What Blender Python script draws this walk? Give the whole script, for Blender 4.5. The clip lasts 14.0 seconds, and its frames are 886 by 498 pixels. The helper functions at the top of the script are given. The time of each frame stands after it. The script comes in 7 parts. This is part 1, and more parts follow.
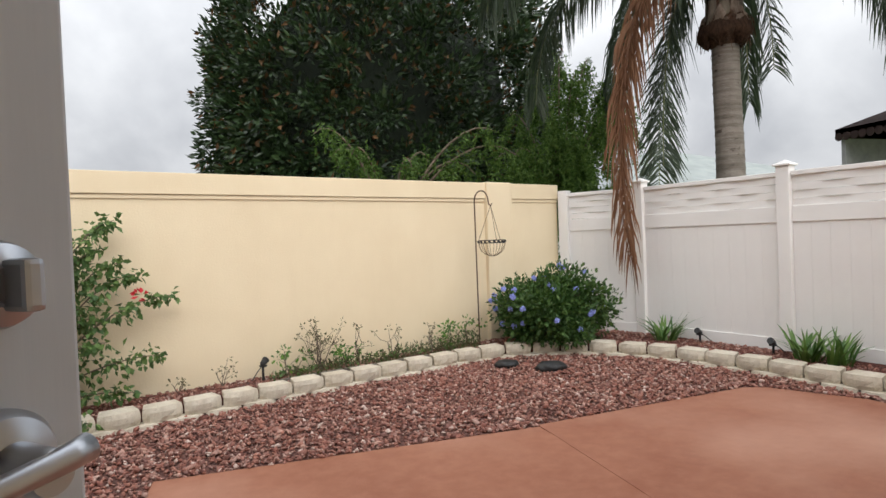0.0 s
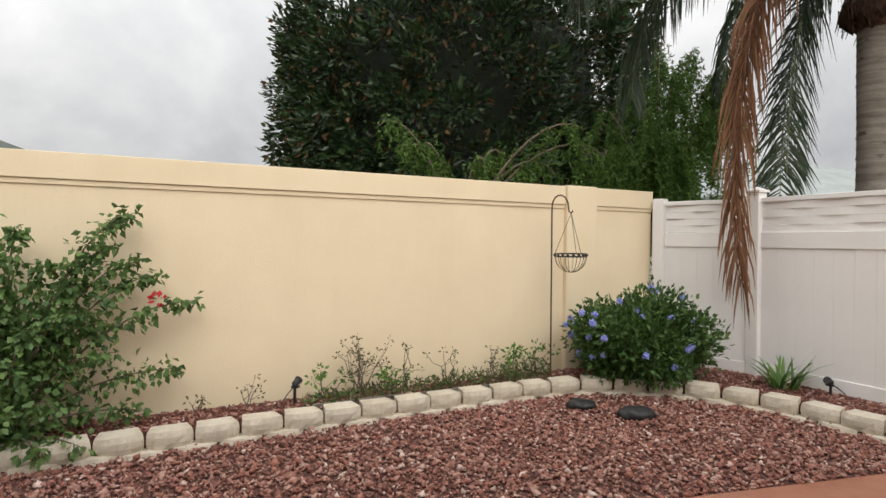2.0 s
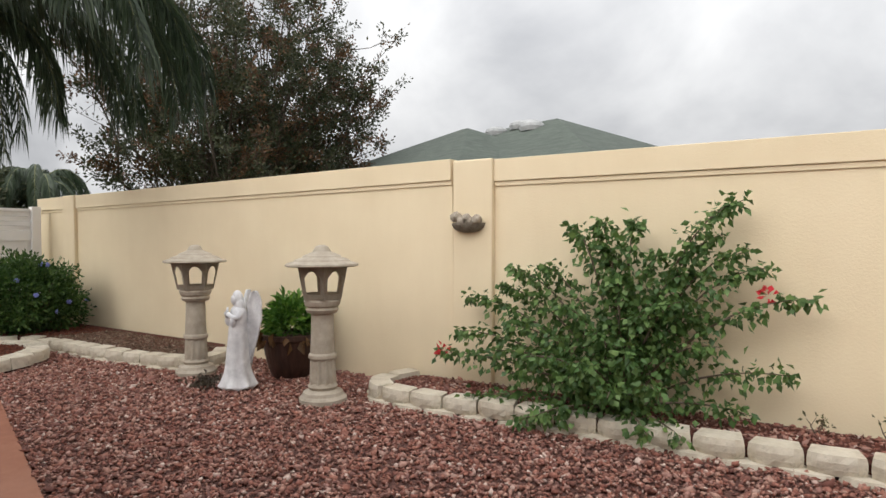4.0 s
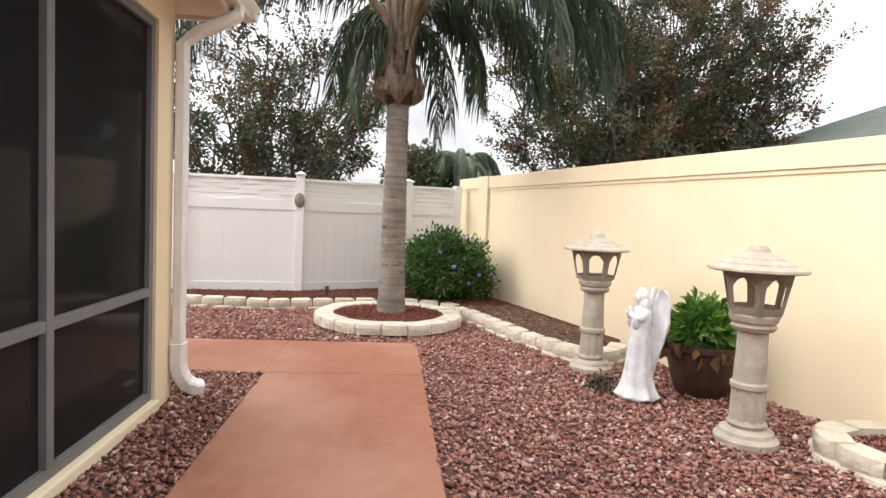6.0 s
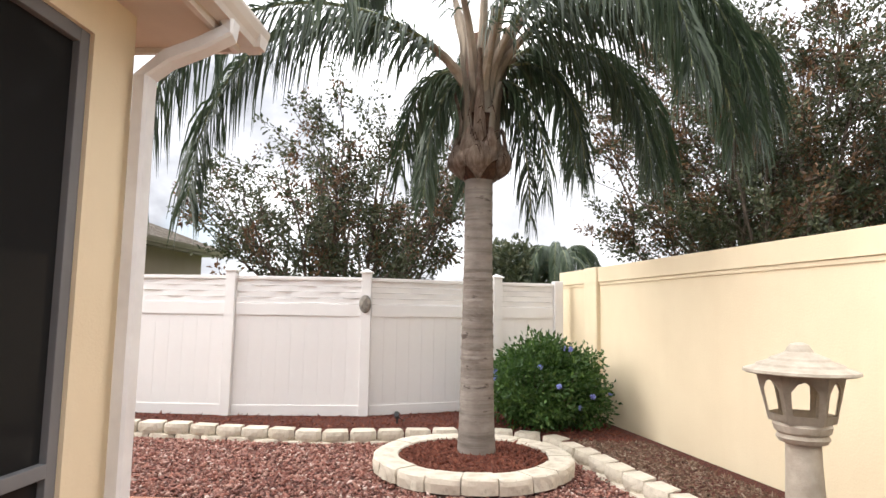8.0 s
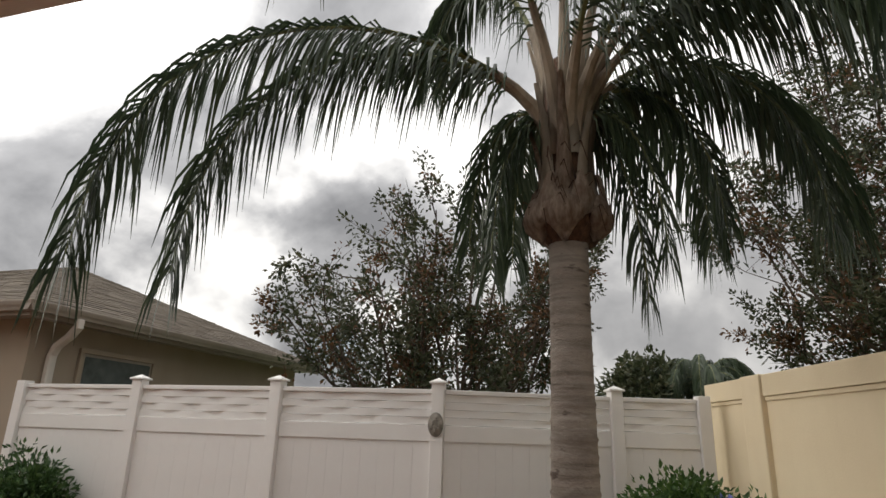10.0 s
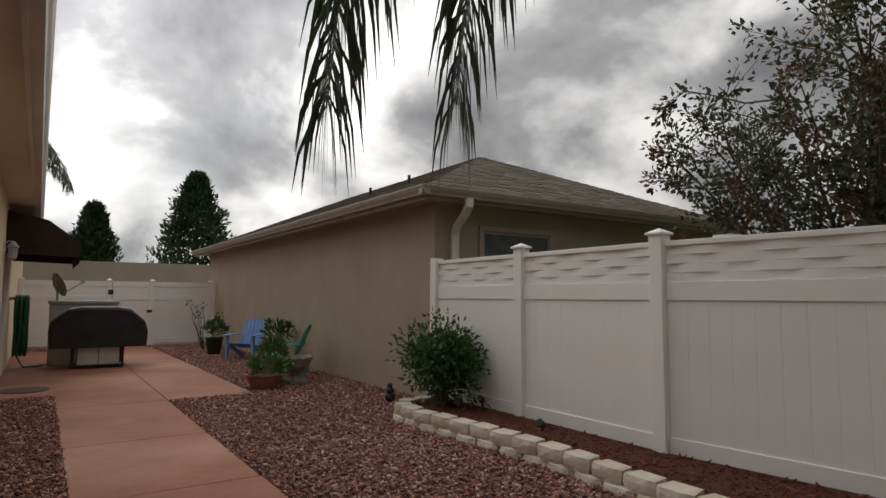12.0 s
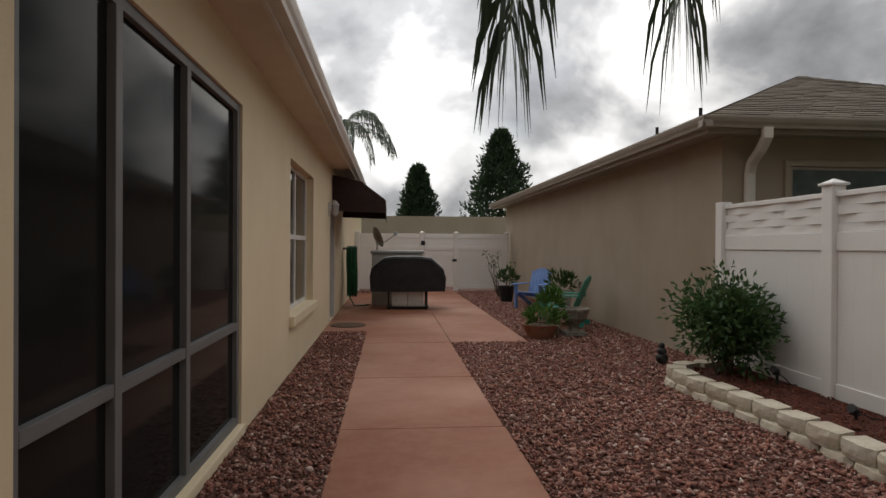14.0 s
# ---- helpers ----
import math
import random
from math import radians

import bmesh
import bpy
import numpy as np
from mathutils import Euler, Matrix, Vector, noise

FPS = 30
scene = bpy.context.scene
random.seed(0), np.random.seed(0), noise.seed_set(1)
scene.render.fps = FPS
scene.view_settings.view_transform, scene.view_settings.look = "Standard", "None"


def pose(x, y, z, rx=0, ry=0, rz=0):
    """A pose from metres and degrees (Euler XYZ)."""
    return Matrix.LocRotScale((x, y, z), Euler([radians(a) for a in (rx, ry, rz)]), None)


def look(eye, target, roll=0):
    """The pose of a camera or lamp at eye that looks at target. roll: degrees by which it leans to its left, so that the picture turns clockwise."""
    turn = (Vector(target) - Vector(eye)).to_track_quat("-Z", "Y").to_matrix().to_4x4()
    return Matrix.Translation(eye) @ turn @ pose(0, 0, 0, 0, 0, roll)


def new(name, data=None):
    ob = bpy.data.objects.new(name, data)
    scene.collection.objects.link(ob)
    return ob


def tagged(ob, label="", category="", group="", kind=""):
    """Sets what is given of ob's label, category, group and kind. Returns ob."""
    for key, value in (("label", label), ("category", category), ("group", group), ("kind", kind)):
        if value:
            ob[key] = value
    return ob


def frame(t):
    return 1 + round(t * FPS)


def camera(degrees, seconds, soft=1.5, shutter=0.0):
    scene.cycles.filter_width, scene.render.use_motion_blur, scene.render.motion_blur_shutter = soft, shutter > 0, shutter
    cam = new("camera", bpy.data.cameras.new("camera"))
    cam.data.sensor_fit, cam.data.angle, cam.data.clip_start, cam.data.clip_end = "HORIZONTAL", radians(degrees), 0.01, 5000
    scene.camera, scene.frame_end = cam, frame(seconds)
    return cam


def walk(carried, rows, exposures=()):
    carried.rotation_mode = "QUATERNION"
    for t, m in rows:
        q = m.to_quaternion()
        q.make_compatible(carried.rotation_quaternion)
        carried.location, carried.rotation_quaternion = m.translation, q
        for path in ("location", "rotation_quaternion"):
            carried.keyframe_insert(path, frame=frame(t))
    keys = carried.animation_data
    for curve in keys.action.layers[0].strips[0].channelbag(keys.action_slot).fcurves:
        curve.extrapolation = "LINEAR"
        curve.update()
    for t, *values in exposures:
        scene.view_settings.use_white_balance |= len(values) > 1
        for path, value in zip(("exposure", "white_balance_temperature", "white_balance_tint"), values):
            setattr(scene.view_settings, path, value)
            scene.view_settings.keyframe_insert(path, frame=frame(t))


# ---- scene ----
cam = camera(72.7, 14.0)
PATH = [
    (0, (0.417, -0.113, 1.358), (1.0, 1.8, 1.32), -2.3),
    (0.5, (0.604, 0.001, 1.396), (1.273, 1.886, 1.375), -2.0),
    (1, (0.622, 0.323, 1.381), (1.414, 2.159, 1.356), -0.4),
    (1.5, (0.641, 0.513, 1.393), (1.316, 2.396, 1.396), 0.4),
    (2, (0.799, 0.741, 1.425), (1.12, 2.714, 1.397), 0.4),
    (2.5, (0.84, 0.966, 1.383), (0.76, 2.964, 1.341), -0.8),
    (3, (0.936, 1.147, 1.348), (0.328, 3.052, 1.316), -1.3),
    (3.5, (1.033, 1.282, 1.36), (-0.115, 2.92, 1.335), -1.1),
    (4, (1.061, 1.262, 1.349), (-0.462, 2.558, 1.32), -0.3),
    (4.2, (1.063, 1.27, 1.347), (-0.576, 2.417, 1.308), -0.4),
    (6.3, (0.011, 1.379, 1.434), (-1.984, 1.465, 1.323), 1.9),
    (6.5, (-0.173, 1.373, 1.43), (-2.17, 1.41, 1.33), 1.3),
    (7, (-0.609, 1.371, 1.457), (-2.607, 1.334, 1.371), 0.7),
    (7.5, (-1.108, 1.39, 1.453), (-3.107, 1.329, 1.446), 0.6),
    (8, (-1.567, 1.486, 1.469), (-3.552, 1.344, 1.672), 0.9),
    (10.3, (-3.585, 1.751, 1.458), (-5.393, 1.148, 2.061), 1.0),
    (10.5, (-3.737, 1.699, 1.469), (-5.526, 0.99, 2.015), -0.0),
    (11, (-4.089, 1.571, 1.431), (-5.771, 0.553, 1.802), -0.1),
    (11.5, (-4.41, 1.514, 1.374), (-5.846, 0.144, 1.624), 0.3),
    (12, (-4.709, 1.479, 1.385), (-5.817, -0.179, 1.547), 0.3),
    (12.5, (-4.89, 1.33, 1.359), (-5.693, -0.5, 1.455), 0.2),
    (13, (-5.063, 1.272, 1.385), (-5.613, -0.649, 1.46), 0.6),
    (13.5, (-5.238, 1.283, 1.38), (-5.574, -0.688, 1.439), 0.8),
    (14, (-5.321, 1.296, 1.391), (-5.497, -0.696, 1.383), 0.3),
]
walk(cam, [(t, look(eye, target, roll)) for t, eye, target, roll in PATH],
     [(0, 0.30, 6200, 10), (0.5, -0.07, 6300, 10), (1.0, -0.04, 6350, 10), (1.5, 0.20, 6400, 10), (2.5, 0.20, 6450, 10), (4.2, 0.22, 6350, 10), (6.3, 1.12, 6350, 12), (8.2, 1.18, 6300, 12), (10.3, -0.38, 6650, 10), (11.5, -0.66, 6650, 10), (12, -0.80, 6600, 10), (12.5, -0.86, 6600, 10), (13, -0.74, 6550, 10), (14, -0.72, 6550, 10)])

# ---- light ----
world = bpy.data.worlds.new("overcast_sky")
scene.world = world
world.use_nodes = True
wt = world.node_tree
wt.nodes.clear()


def wnode(kind, **values):
    n = wt.nodes.new(kind)
    for k, v in values.items():
        n.inputs[k].default_value = v
    return n


def wmath(op, a, b=None):
    n = wt.nodes.new("ShaderNodeMath")
    n.operation = op
    for i, v in enumerate((a, b)):
        if v is None:
            continue
        if isinstance(v, (int, float)):
            n.inputs[i].default_value = v
        else:
            wt.links.new(v, n.inputs[i])
    return n.outputs[0]


SUN_AZ, SUN_EL = radians(177), radians(33)      # the way to the sun, counted from +y towards +x; behind the clouds
sky = wt.nodes.new("ShaderNodeTexSky")
sky.sky_type, sky.sun_disc = "NISHITA", False
sky.sun_elevation, sky.sun_rotation = SUN_EL, SUN_AZ
coord = wt.nodes.new("ShaderNodeTexCoord")
sep = wt.nodes.new("ShaderNodeSeparateXYZ")
wt.links.new(coord.outputs["Generated"], sep.inputs[0])
up = wmath("ADD", wmath("MAXIMUM", sep.outputs[2], 0.0), 0.75)
flat = wt.nodes.new("ShaderNodeCombineXYZ")
wt.links.new(wmath("DIVIDE", sep.outputs[0], up), flat.inputs[0])
wt.links.new(wmath("DIVIDE", sep.outputs[1], up), flat.inputs[1])
big = wnode("ShaderNodeTexNoise", Scale=3.1, Detail=7.0, Roughness=0.52, Distortion=0.20)
wt.links.new(flat.outputs[0], big.inputs["Vector"])
cover = wnode("ShaderNodeTexNoise", Scale=1.2, Detail=3.0, Roughness=0.5)
wt.links.new(flat.outputs[0], cover.inputs["Vector"])
ramp = wt.nodes.new("ShaderNodeValToRGB")
for pos, col in ((0.36, (0.28, 0.285, 0.30, 1)), (0.46, (0.50, 0.505, 0.52, 1)), (0.52, (0.88, 0.88, 0.88, 1)), (0.60, (1.40, 1.39, 1.36, 1))):
    e = ramp.color_ramp.elements.new(pos)
    e.color = col
ramp.color_ramp.elements.remove(ramp.color_ramp.elements[0])
ramp.color_ramp.elements.remove(ramp.color_ramp.elements[-1])
wt.links.new(big.outputs[0], ramp.inputs[0])
soft = wt.nodes.new("ShaderNodeValToRGB")
soft.color_ramp.elements[0].position, soft.color_ramp.elements[0].color = 0.32, (0.46, 0.465, 0.48, 1)
soft.color_ramp.elements[1].position, soft.color_ramp.elements[1].color = 0.66, (0.80, 0.795, 0.785, 1)
wt.links.new(big.outputs[0], soft.inputs[0])
# an overcast sky is brighter overhead, and round the hidden sun
lift = wmath("ADD", 0.70, wmath("MULTIPLY", wmath("MAXIMUM", sep.outputs[2], 0.0), 1.35))
sun_way = Vector((math.sin(SUN_AZ) * math.cos(SUN_EL), math.cos(SUN_AZ) * math.cos(SUN_EL), math.sin(SUN_EL)))
dot = wt.nodes.new("ShaderNodeVectorMath")
dot.operation = "DOT_PRODUCT"
dot.inputs[1].default_value = sun_way
wt.links.new(coord.outputs["Generated"], dot.inputs[0])
glow = wmath("MULTIPLY", wmath("POWER", wmath("MAXIMUM", dot.outputs["Value"], 0.0), 9.0), 1.9)
bright = wt.nodes.new("ShaderNodeMix")
bright.data_type, bright.blend_type = "RGBA", "MULTIPLY"
bright.inputs[0].default_value = 1.0
cloud = wt.nodes.new("ShaderNodeMix")            # thin even cloud away from the sun, broken cloud towards it
cloud.data_type = "RGBA"
side = wt.nodes.new("ShaderNodeMapRange")
side.inputs["From Min"].default_value, side.inputs["From Max"].default_value = -0.25, 0.45
wt.links.new(dot.outputs["Value"], side.inputs[0])
wt.links.new(side.outputs[0], cloud.inputs[0])
wt.links.new(soft.outputs[0], cloud.inputs[6])
wt.links.new(ramp.outputs[0], cloud.inputs[7])
wt.links.new(cloud.outputs[2], bright.inputs[6])
wt.links.new(wmath("ADD", lift, glow), bright.inputs[7])
blue = wt.nodes.new("ShaderNodeMix")
blue.data_type = "RGBA"
gap = wt.nodes.new("ShaderNodeMapRange")
gap.inputs["From Min"].default_value, gap.inputs["From Max"].default_value = 0.365, 0.30
gap.inputs["To Min"].default_value, gap.inputs["To Max"].default_value = 0.0, 0.8
wt.links.new(cover.outputs[0], gap.inputs[0])
wt.links.new(gap.outputs[0], blue.inputs[0])
wt.links.new(bright.outputs[2], blue.inputs[6])
scale_sky = wt.nodes.new("ShaderNodeMix")
scale_sky.data_type, scale_sky.blend_type = "RGBA", "MULTIPLY"
scale_sky.inputs[0].default_value = 1.0
scale_sky.inputs[7].default_value = (0.12, 0.12, 0.12, 1)
wt.links.new(sky.outputs[0], scale_sky.inputs[6])
wt.links.new(scale_sky.outputs[2], blue.inputs[7])
back = wnode("ShaderNodeBackground", Strength=1.0)
wt.links.new(blue.outputs[2], back.inputs[0])
wout = wt.nodes.new("ShaderNodeOutputWorld")
wt.links.new(back.outputs[0], wout.inputs[0])

sun = new("sun", bpy.data.lights.new("sun", "SUN"))
sun.data.energy, sun.data.angle, sun.data.color = 1.15, radians(55), (1.0, 0.94, 0.85)
sun.matrix_world = look(sun_way * 50, (0, 0, 0))

# ---- materials ----


class Mat:
    """A small builder for node materials: base colour, two scales of noise, gloss and relief."""

    def __init__(self, name, rough=0.7, metal=0.0, spec=0.5):
        self.m = bpy.data.materials.new(name)
        self.m.use_nodes = True
        self.t = self.m.node_tree
        self.b = self.t.nodes["Principled BSDF"]
        self.b.inputs["Roughness"].default_value = rough
        self.b.inputs["Metallic"].default_value = metal
        self.b.inputs["Specular IOR Level"].default_value = spec
        self.co = self.t.nodes.new("ShaderNodeTexCoord").outputs["Object"]

    def noise(self, scale, detail=4.0, rough=0.55, stretch=None, dist=0.0):
        n = self.t.nodes.new("ShaderNodeTexNoise")
        n.inputs["Scale"].default_value, n.inputs["Detail"].default_value, n.inputs["Roughness"].default_value = scale, detail, rough
        n.inputs["Distortion"].default_value = dist
        src = self.co
        if stretch:
            mp = self.t.nodes.new("ShaderNodeMapping")
            mp.inputs["Scale"].default_value = stretch
            self.t.links.new(src, mp.inputs[0])
            src = mp.outputs[0]
        self.t.links.new(src, n.inputs["Vector"])
        return n.outputs[0]

    def ramp(self, fac, stops):
        r = self.t.nodes.new("ShaderNodeValToRGB")
        while len(r.color_ramp.elements) < len(stops):
            r.color_ramp.elements.new(0.5)
        for e, (p, c) in zip(r.color_ramp.elements, stops):
            e.position, e.color = p, (*c, 1)
        self.t.links.new(fac, r.inputs[0])
        return r.outputs[0]

    def mix(self, fac, a, b, mode="MIX"):
        n = self.t.nodes.new("ShaderNodeMix")
        n.data_type, n.blend_type = "RGBA", mode
        for i, v in ((0, fac), (6, a), (7, b)):
            if isinstance(v, (int, float)):
                n.inputs[i].default_value = v
            elif isinstance(v, tuple):
                n.inputs[i].default_value = (*v, 1)
            else:
                self.t.links.new(v, n.inputs[i])
        return n.outputs[2]

    def island(self):
        return self.t.nodes.new("ShaderNodeNewGeometry").outputs["Random Per Island"]

    def random(self):
        return self.t.nodes.new("ShaderNodeObjectInfo").outputs["Random"]

    def color(self, c):
        if isinstance(c, tuple):
            self.b.inputs["Base Color"].default_value = (*c, 1)
        else:
            self.t.links.new(c, self.b.inputs["Base Color"])
        return self

    def gloss(self, fac, lo, hi):
        mr = self.t.nodes.new("ShaderNodeMapRange")
        mr.inputs["To Min"].default_value, mr.inputs["To Max"].default_value = lo, hi
        self.t.links.new(fac, mr.inputs[0])
        self.t.links.new(mr.outputs[0], self.b.inputs["Roughness"])
        return self

    def bump(self, height, strength=0.3, dist=0.01):
        n = self.t.nodes.new("ShaderNodeBump")
        n.inputs["Strength"].default_value, n.inputs["Distance"].default_value = strength, dist
        self.t.links.new(height, n.inputs["Height"])
        self.t.links.new(n.outputs[0], self.b.inputs["Normal"])
        return self


def stucco(name, base, dark, grain=60):
    k = Mat(name, 0.88, spec=0.25)
    c = k.ramp(k.noise(1.1, 5), ((0.3, dark), (0.65, base)))
    c = k.mix(0.25, c, k.ramp(k.noise(2.2, 6, 0.7, (1.6, 1.6, 0.25)), ((0.35, dark), (0.6, base))))
    k.color(c).bump(k.noise(grain, 4, 0.6), 0.35, 0.006)
    return k.m


def two_tone(name, a, b, scale, rough, detail=4, bump=0.0, dist=0.01, spec=0.4, metal=0.0, stretch=None):
    k = Mat(name, rough, metal, spec)
    n = k.noise(scale, detail, 0.6, stretch)
    k.color(k.ramp(n, ((0.32, a), (0.68, b))))
    if bump:
        k.bump(k.noise(scale * 6, 4, 0.6, stretch), bump, dist)
    return k.m


CREAM = stucco("cream_stucco", (0.79, 0.668, 0.465), (0.73, 0.605, 0.41))
CREAM_TRIM = stucco("cream_trim_stucco", (0.80, 0.69, 0.50), (0.73, 0.61, 0.42))
TAN = stucco("tan_stucco", (0.40, 0.33, 0.255), (0.345, 0.28, 0.21))
SOFFIT = two_tone("soffit_paint", (0.62, 0.53, 0.43), (0.68, 0.59, 0.48), 3, 0.7)
GUTTER = two_tone("gutter_paint", (0.62, 0.56, 0.50), (0.70, 0.65, 0.58), 4, 0.45)
TAN_GUTTER = two_tone("tan_gutter_paint", (0.30, 0.26, 0.215), (0.36, 0.31, 0.26), 4, 0.5)
WHITE_PAINT = two_tone("white_downspout_paint", (0.70, 0.68, 0.65), (0.80, 0.785, 0.76), 5, 0.45)
VINYL = two_tone("white_vinyl", (0.81, 0.782, 0.752), (0.86, 0.838, 0.808), 1.6, 0.42, 5, 0.02, 0.003)


def concrete():
    k = Mat("terracotta_concrete", 0.8, spec=0.3)
    c = k.ramp(k.noise(0.9, 6, 0.6, dist=0.4), ((0.3, (0.250, 0.094, 0.053)), (0.55, (0.295, 0.121, 0.070)), (0.75, (0.335, 0.151, 0.093))))
    c = k.mix(0.30, c, k.ramp(k.noise(9, 6, 0.7), ((0.4, (0.215, 0.083, 0.048)), (0.65, (0.35, 0.16, 0.10)))))
    c = k.mix(k.ramp(k.noise(0.55, 4, 0.5), ((0.46, (0, 0, 0)), (0.72, (0.42, 0.42, 0.42)))), c, (0.60, 0.37, 0.27))
    k.color(c).gloss(k.noise(1.5, 4), 0.6, 0.9)
    k.bump(k.noise(140, 4, 0.7), 0.3, 0.004)
    return k.m


def chips(name, cols, rough=0.85):
    k = Mat(name, rough, spec=0.3)
    stops = tuple((i / max(1, len(cols) - 1), c) for i, c in enumerate(cols))
    c = k.ramp(k.island(), stops)
    c = k.mix(0.28, c, k.ramp(k.noise(45, 4, 0.7), ((0.35, tuple(v * 0.45 for v in cols[1])), (0.7, tuple(min(1, v * 1.5) for v in cols[1])))))
    k.color(c).bump(k.noise(120, 3, 0.7), 0.6, 0.004)
    return k.m


CONCRETE = concrete()
LAVA = chips("red_lava_rock", ((0.070, 0.034, 0.029), (0.25, 0.096, 0.070), (0.36, 0.160, 0.118), (0.13, 0.062, 0.052), (0.42, 0.195, 0.140), (0.20, 0.105, 0.090), (0.38, 0.225, 0.185), (0.54, 0.345, 0.27), (0.28, 0.112, 0.080), (0.78, 0.65, 0.56)))
LAVA_BED = two_tone("lava_rock_ground", (0.075, 0.036, 0.029), (0.24, 0.11, 0.085), 34, 0.95, 6, 0.9, 0.02)
MULCH = chips("red_mulch", ((0.055, 0.022, 0.015), (0.15, 0.045, 0.026), (0.20, 0.062, 0.034), (0.10, 0.034, 0.022), (0.25, 0.10, 0.060)), 0.95)
LITTER = chips("weathered_mulch", ((0.05, 0.032, 0.022), (0.14, 0.085, 0.055), (0.21, 0.135, 0.09), (0.10, 0.05, 0.034), (0.30, 0.22, 0.155), (0.17, 0.075, 0.048), (0.42, 0.34, 0.26)), 0.95)
MULCH_BED = two_tone("mulch_ground", (0.05, 0.016, 0.011), (0.17, 0.045, 0.026), 40, 0.95, 6, 0.9, 0.02)
SOIL = two_tone("dry_weed_soil", (0.055, 0.042, 0.030), (0.14, 0.11, 0.075), 22, 0.95, 6, 0.8, 0.02)
GROUND = two_tone("distant_grass", (0.07, 0.10, 0.035), (0.13, 0.15, 0.06), 0.6, 0.95, 5)


def block():
    k = Mat("cast_stone_block", 0.9, spec=0.2)
    c = k.ramp(k.noise(7, 6, 0.65), ((0.28, (0.37, 0.315, 0.235)), (0.5, (0.58, 0.515, 0.41)), (0.72, (0.68, 0.62, 0.51))))
    c = k.mix(k.ramp(k.noise(16, 6, 0.75, dist=0.6), ((0.56, (0, 0, 0)), (0.70, (0.6, 0.6, 0.6)))), c, (0.19, 0.165, 0.115))
    c = k.mix(0.22, c, k.ramp(k.random(), ((0.0, (0.42, 0.35, 0.26)), (0.5, (0.58, 0.52, 0.42)), (1.0, (0.66, 0.61, 0.52)))))
    k.color(c).bump(k.noise(55, 5, 0.7), 0.7, 0.008)
    return k.m


BLOCK = block()
FRAME = two_tone("bronze_grey_aluminium", (0.145, 0.143, 0.143), (0.18, 0.178, 0.178), 3, 0.55, spec=0.3)
k = Mat("dark_insect_screen", 0.07, spec=0.04)
k.color(k.ramp(k.noise(900, 1, 0.4), ((0.4, (0.014, 0.0138, 0.0136)), (0.6, (0.021, 0.0208, 0.0204)))))
SCREEN = k.m
k = Mat("dark_glass", 0.04, spec=0.6)
k.color((0.012, 0.013, 0.014))
GLASS = k.m
# grey-green base carries the sky's reflection on the neighbour's pane
k = Mat("sky_reflection_glass", 0.22, spec=0.8)
k.color(k.ramp(k.noise(5, 3), ((0.35, (0.085, 0.10, 0.095)), (0.65, (0.13, 0.15, 0.145)))))
SKY_TINT_GLASS = k.m
WINDOW_WHITE = two_tone("white_window_frame", (0.66, 0.64, 0.61), (0.74, 0.72, 0.69), 5, 0.4)
# the shade of the unlit rooms, as a near-black colour
DARK = two_tone("unlit_room_dark", (0.02, 0.018, 0.016), (0.03, 0.027, 0.024), 2, 0.9)
k = Mat("asphalt_shingles", 0.92, spec=0.2)
sh = k.ramp(k.island(), ((0.0, (0.105, 0.086, 0.068)), (0.5, (0.17, 0.142, 0.112)), (1.0, (0.235, 0.20, 0.16))))
k.color(k.mix(0.35, sh, k.ramp(k.noise(30, 4, 0.7), ((0.35, (0.08, 0.066, 0.052)), (0.68, (0.26, 0.22, 0.175))))))
k.bump(k.noise(160, 3, 0.7), 0.5, 0.004)
SHINGLE = k.m
GREEN_ROOF = two_tone("green_grey_shingles", (0.060, 0.074, 0.060), (0.105, 0.122, 0.10), 3.0, 0.9, 6, 0.4, 0.02, stretch=(1, 1, 5))
PALE_ROOF = two_tone("pale_grey_roof", (0.25, 0.275, 0.26), (0.32, 0.345, 0.33), 2.0, 0.85, 5)

# ---- builders ----


def mesh_from(name, verts, faces, mat, smooth=False):
    me = bpy.data.meshes.new(name)
    me.from_pydata([tuple(v) for v in verts] if not isinstance(verts, np.ndarray) else verts.tolist(), [], faces if isinstance(faces, list) else faces.tolist())
    me.update()
    if mat:
        me.materials.append(mat)
    if smooth:
        me.polygons.foreach_set("use_smooth", [True] * len(me.polygons))
    return me


def part(name, bm, mat, parent=None, label="", smooth=False, m=None):
    """Links a bmesh as one mesh object, under a thing or a part where one is given."""
    me = bpy.data.meshes.new(name)
    bmesh.ops.recalc_face_normals(bm, faces=bm.faces)
    bm.to_mesh(me)
    bm.free()
    if mat:
        me.materials.append(mat)
    if smooth:
        me.polygons.foreach_set("use_smooth", [True] * len(me.polygons))
    return link(name, me, parent, label, m)


def link(name, me, parent=None, label="", m=None):
    ob = new(name, me)
    if m is not None:
        ob.matrix_basis = m
    if parent is not None:
        ob.parent = parent
    if label:
        ob["label"] = label
    return ob


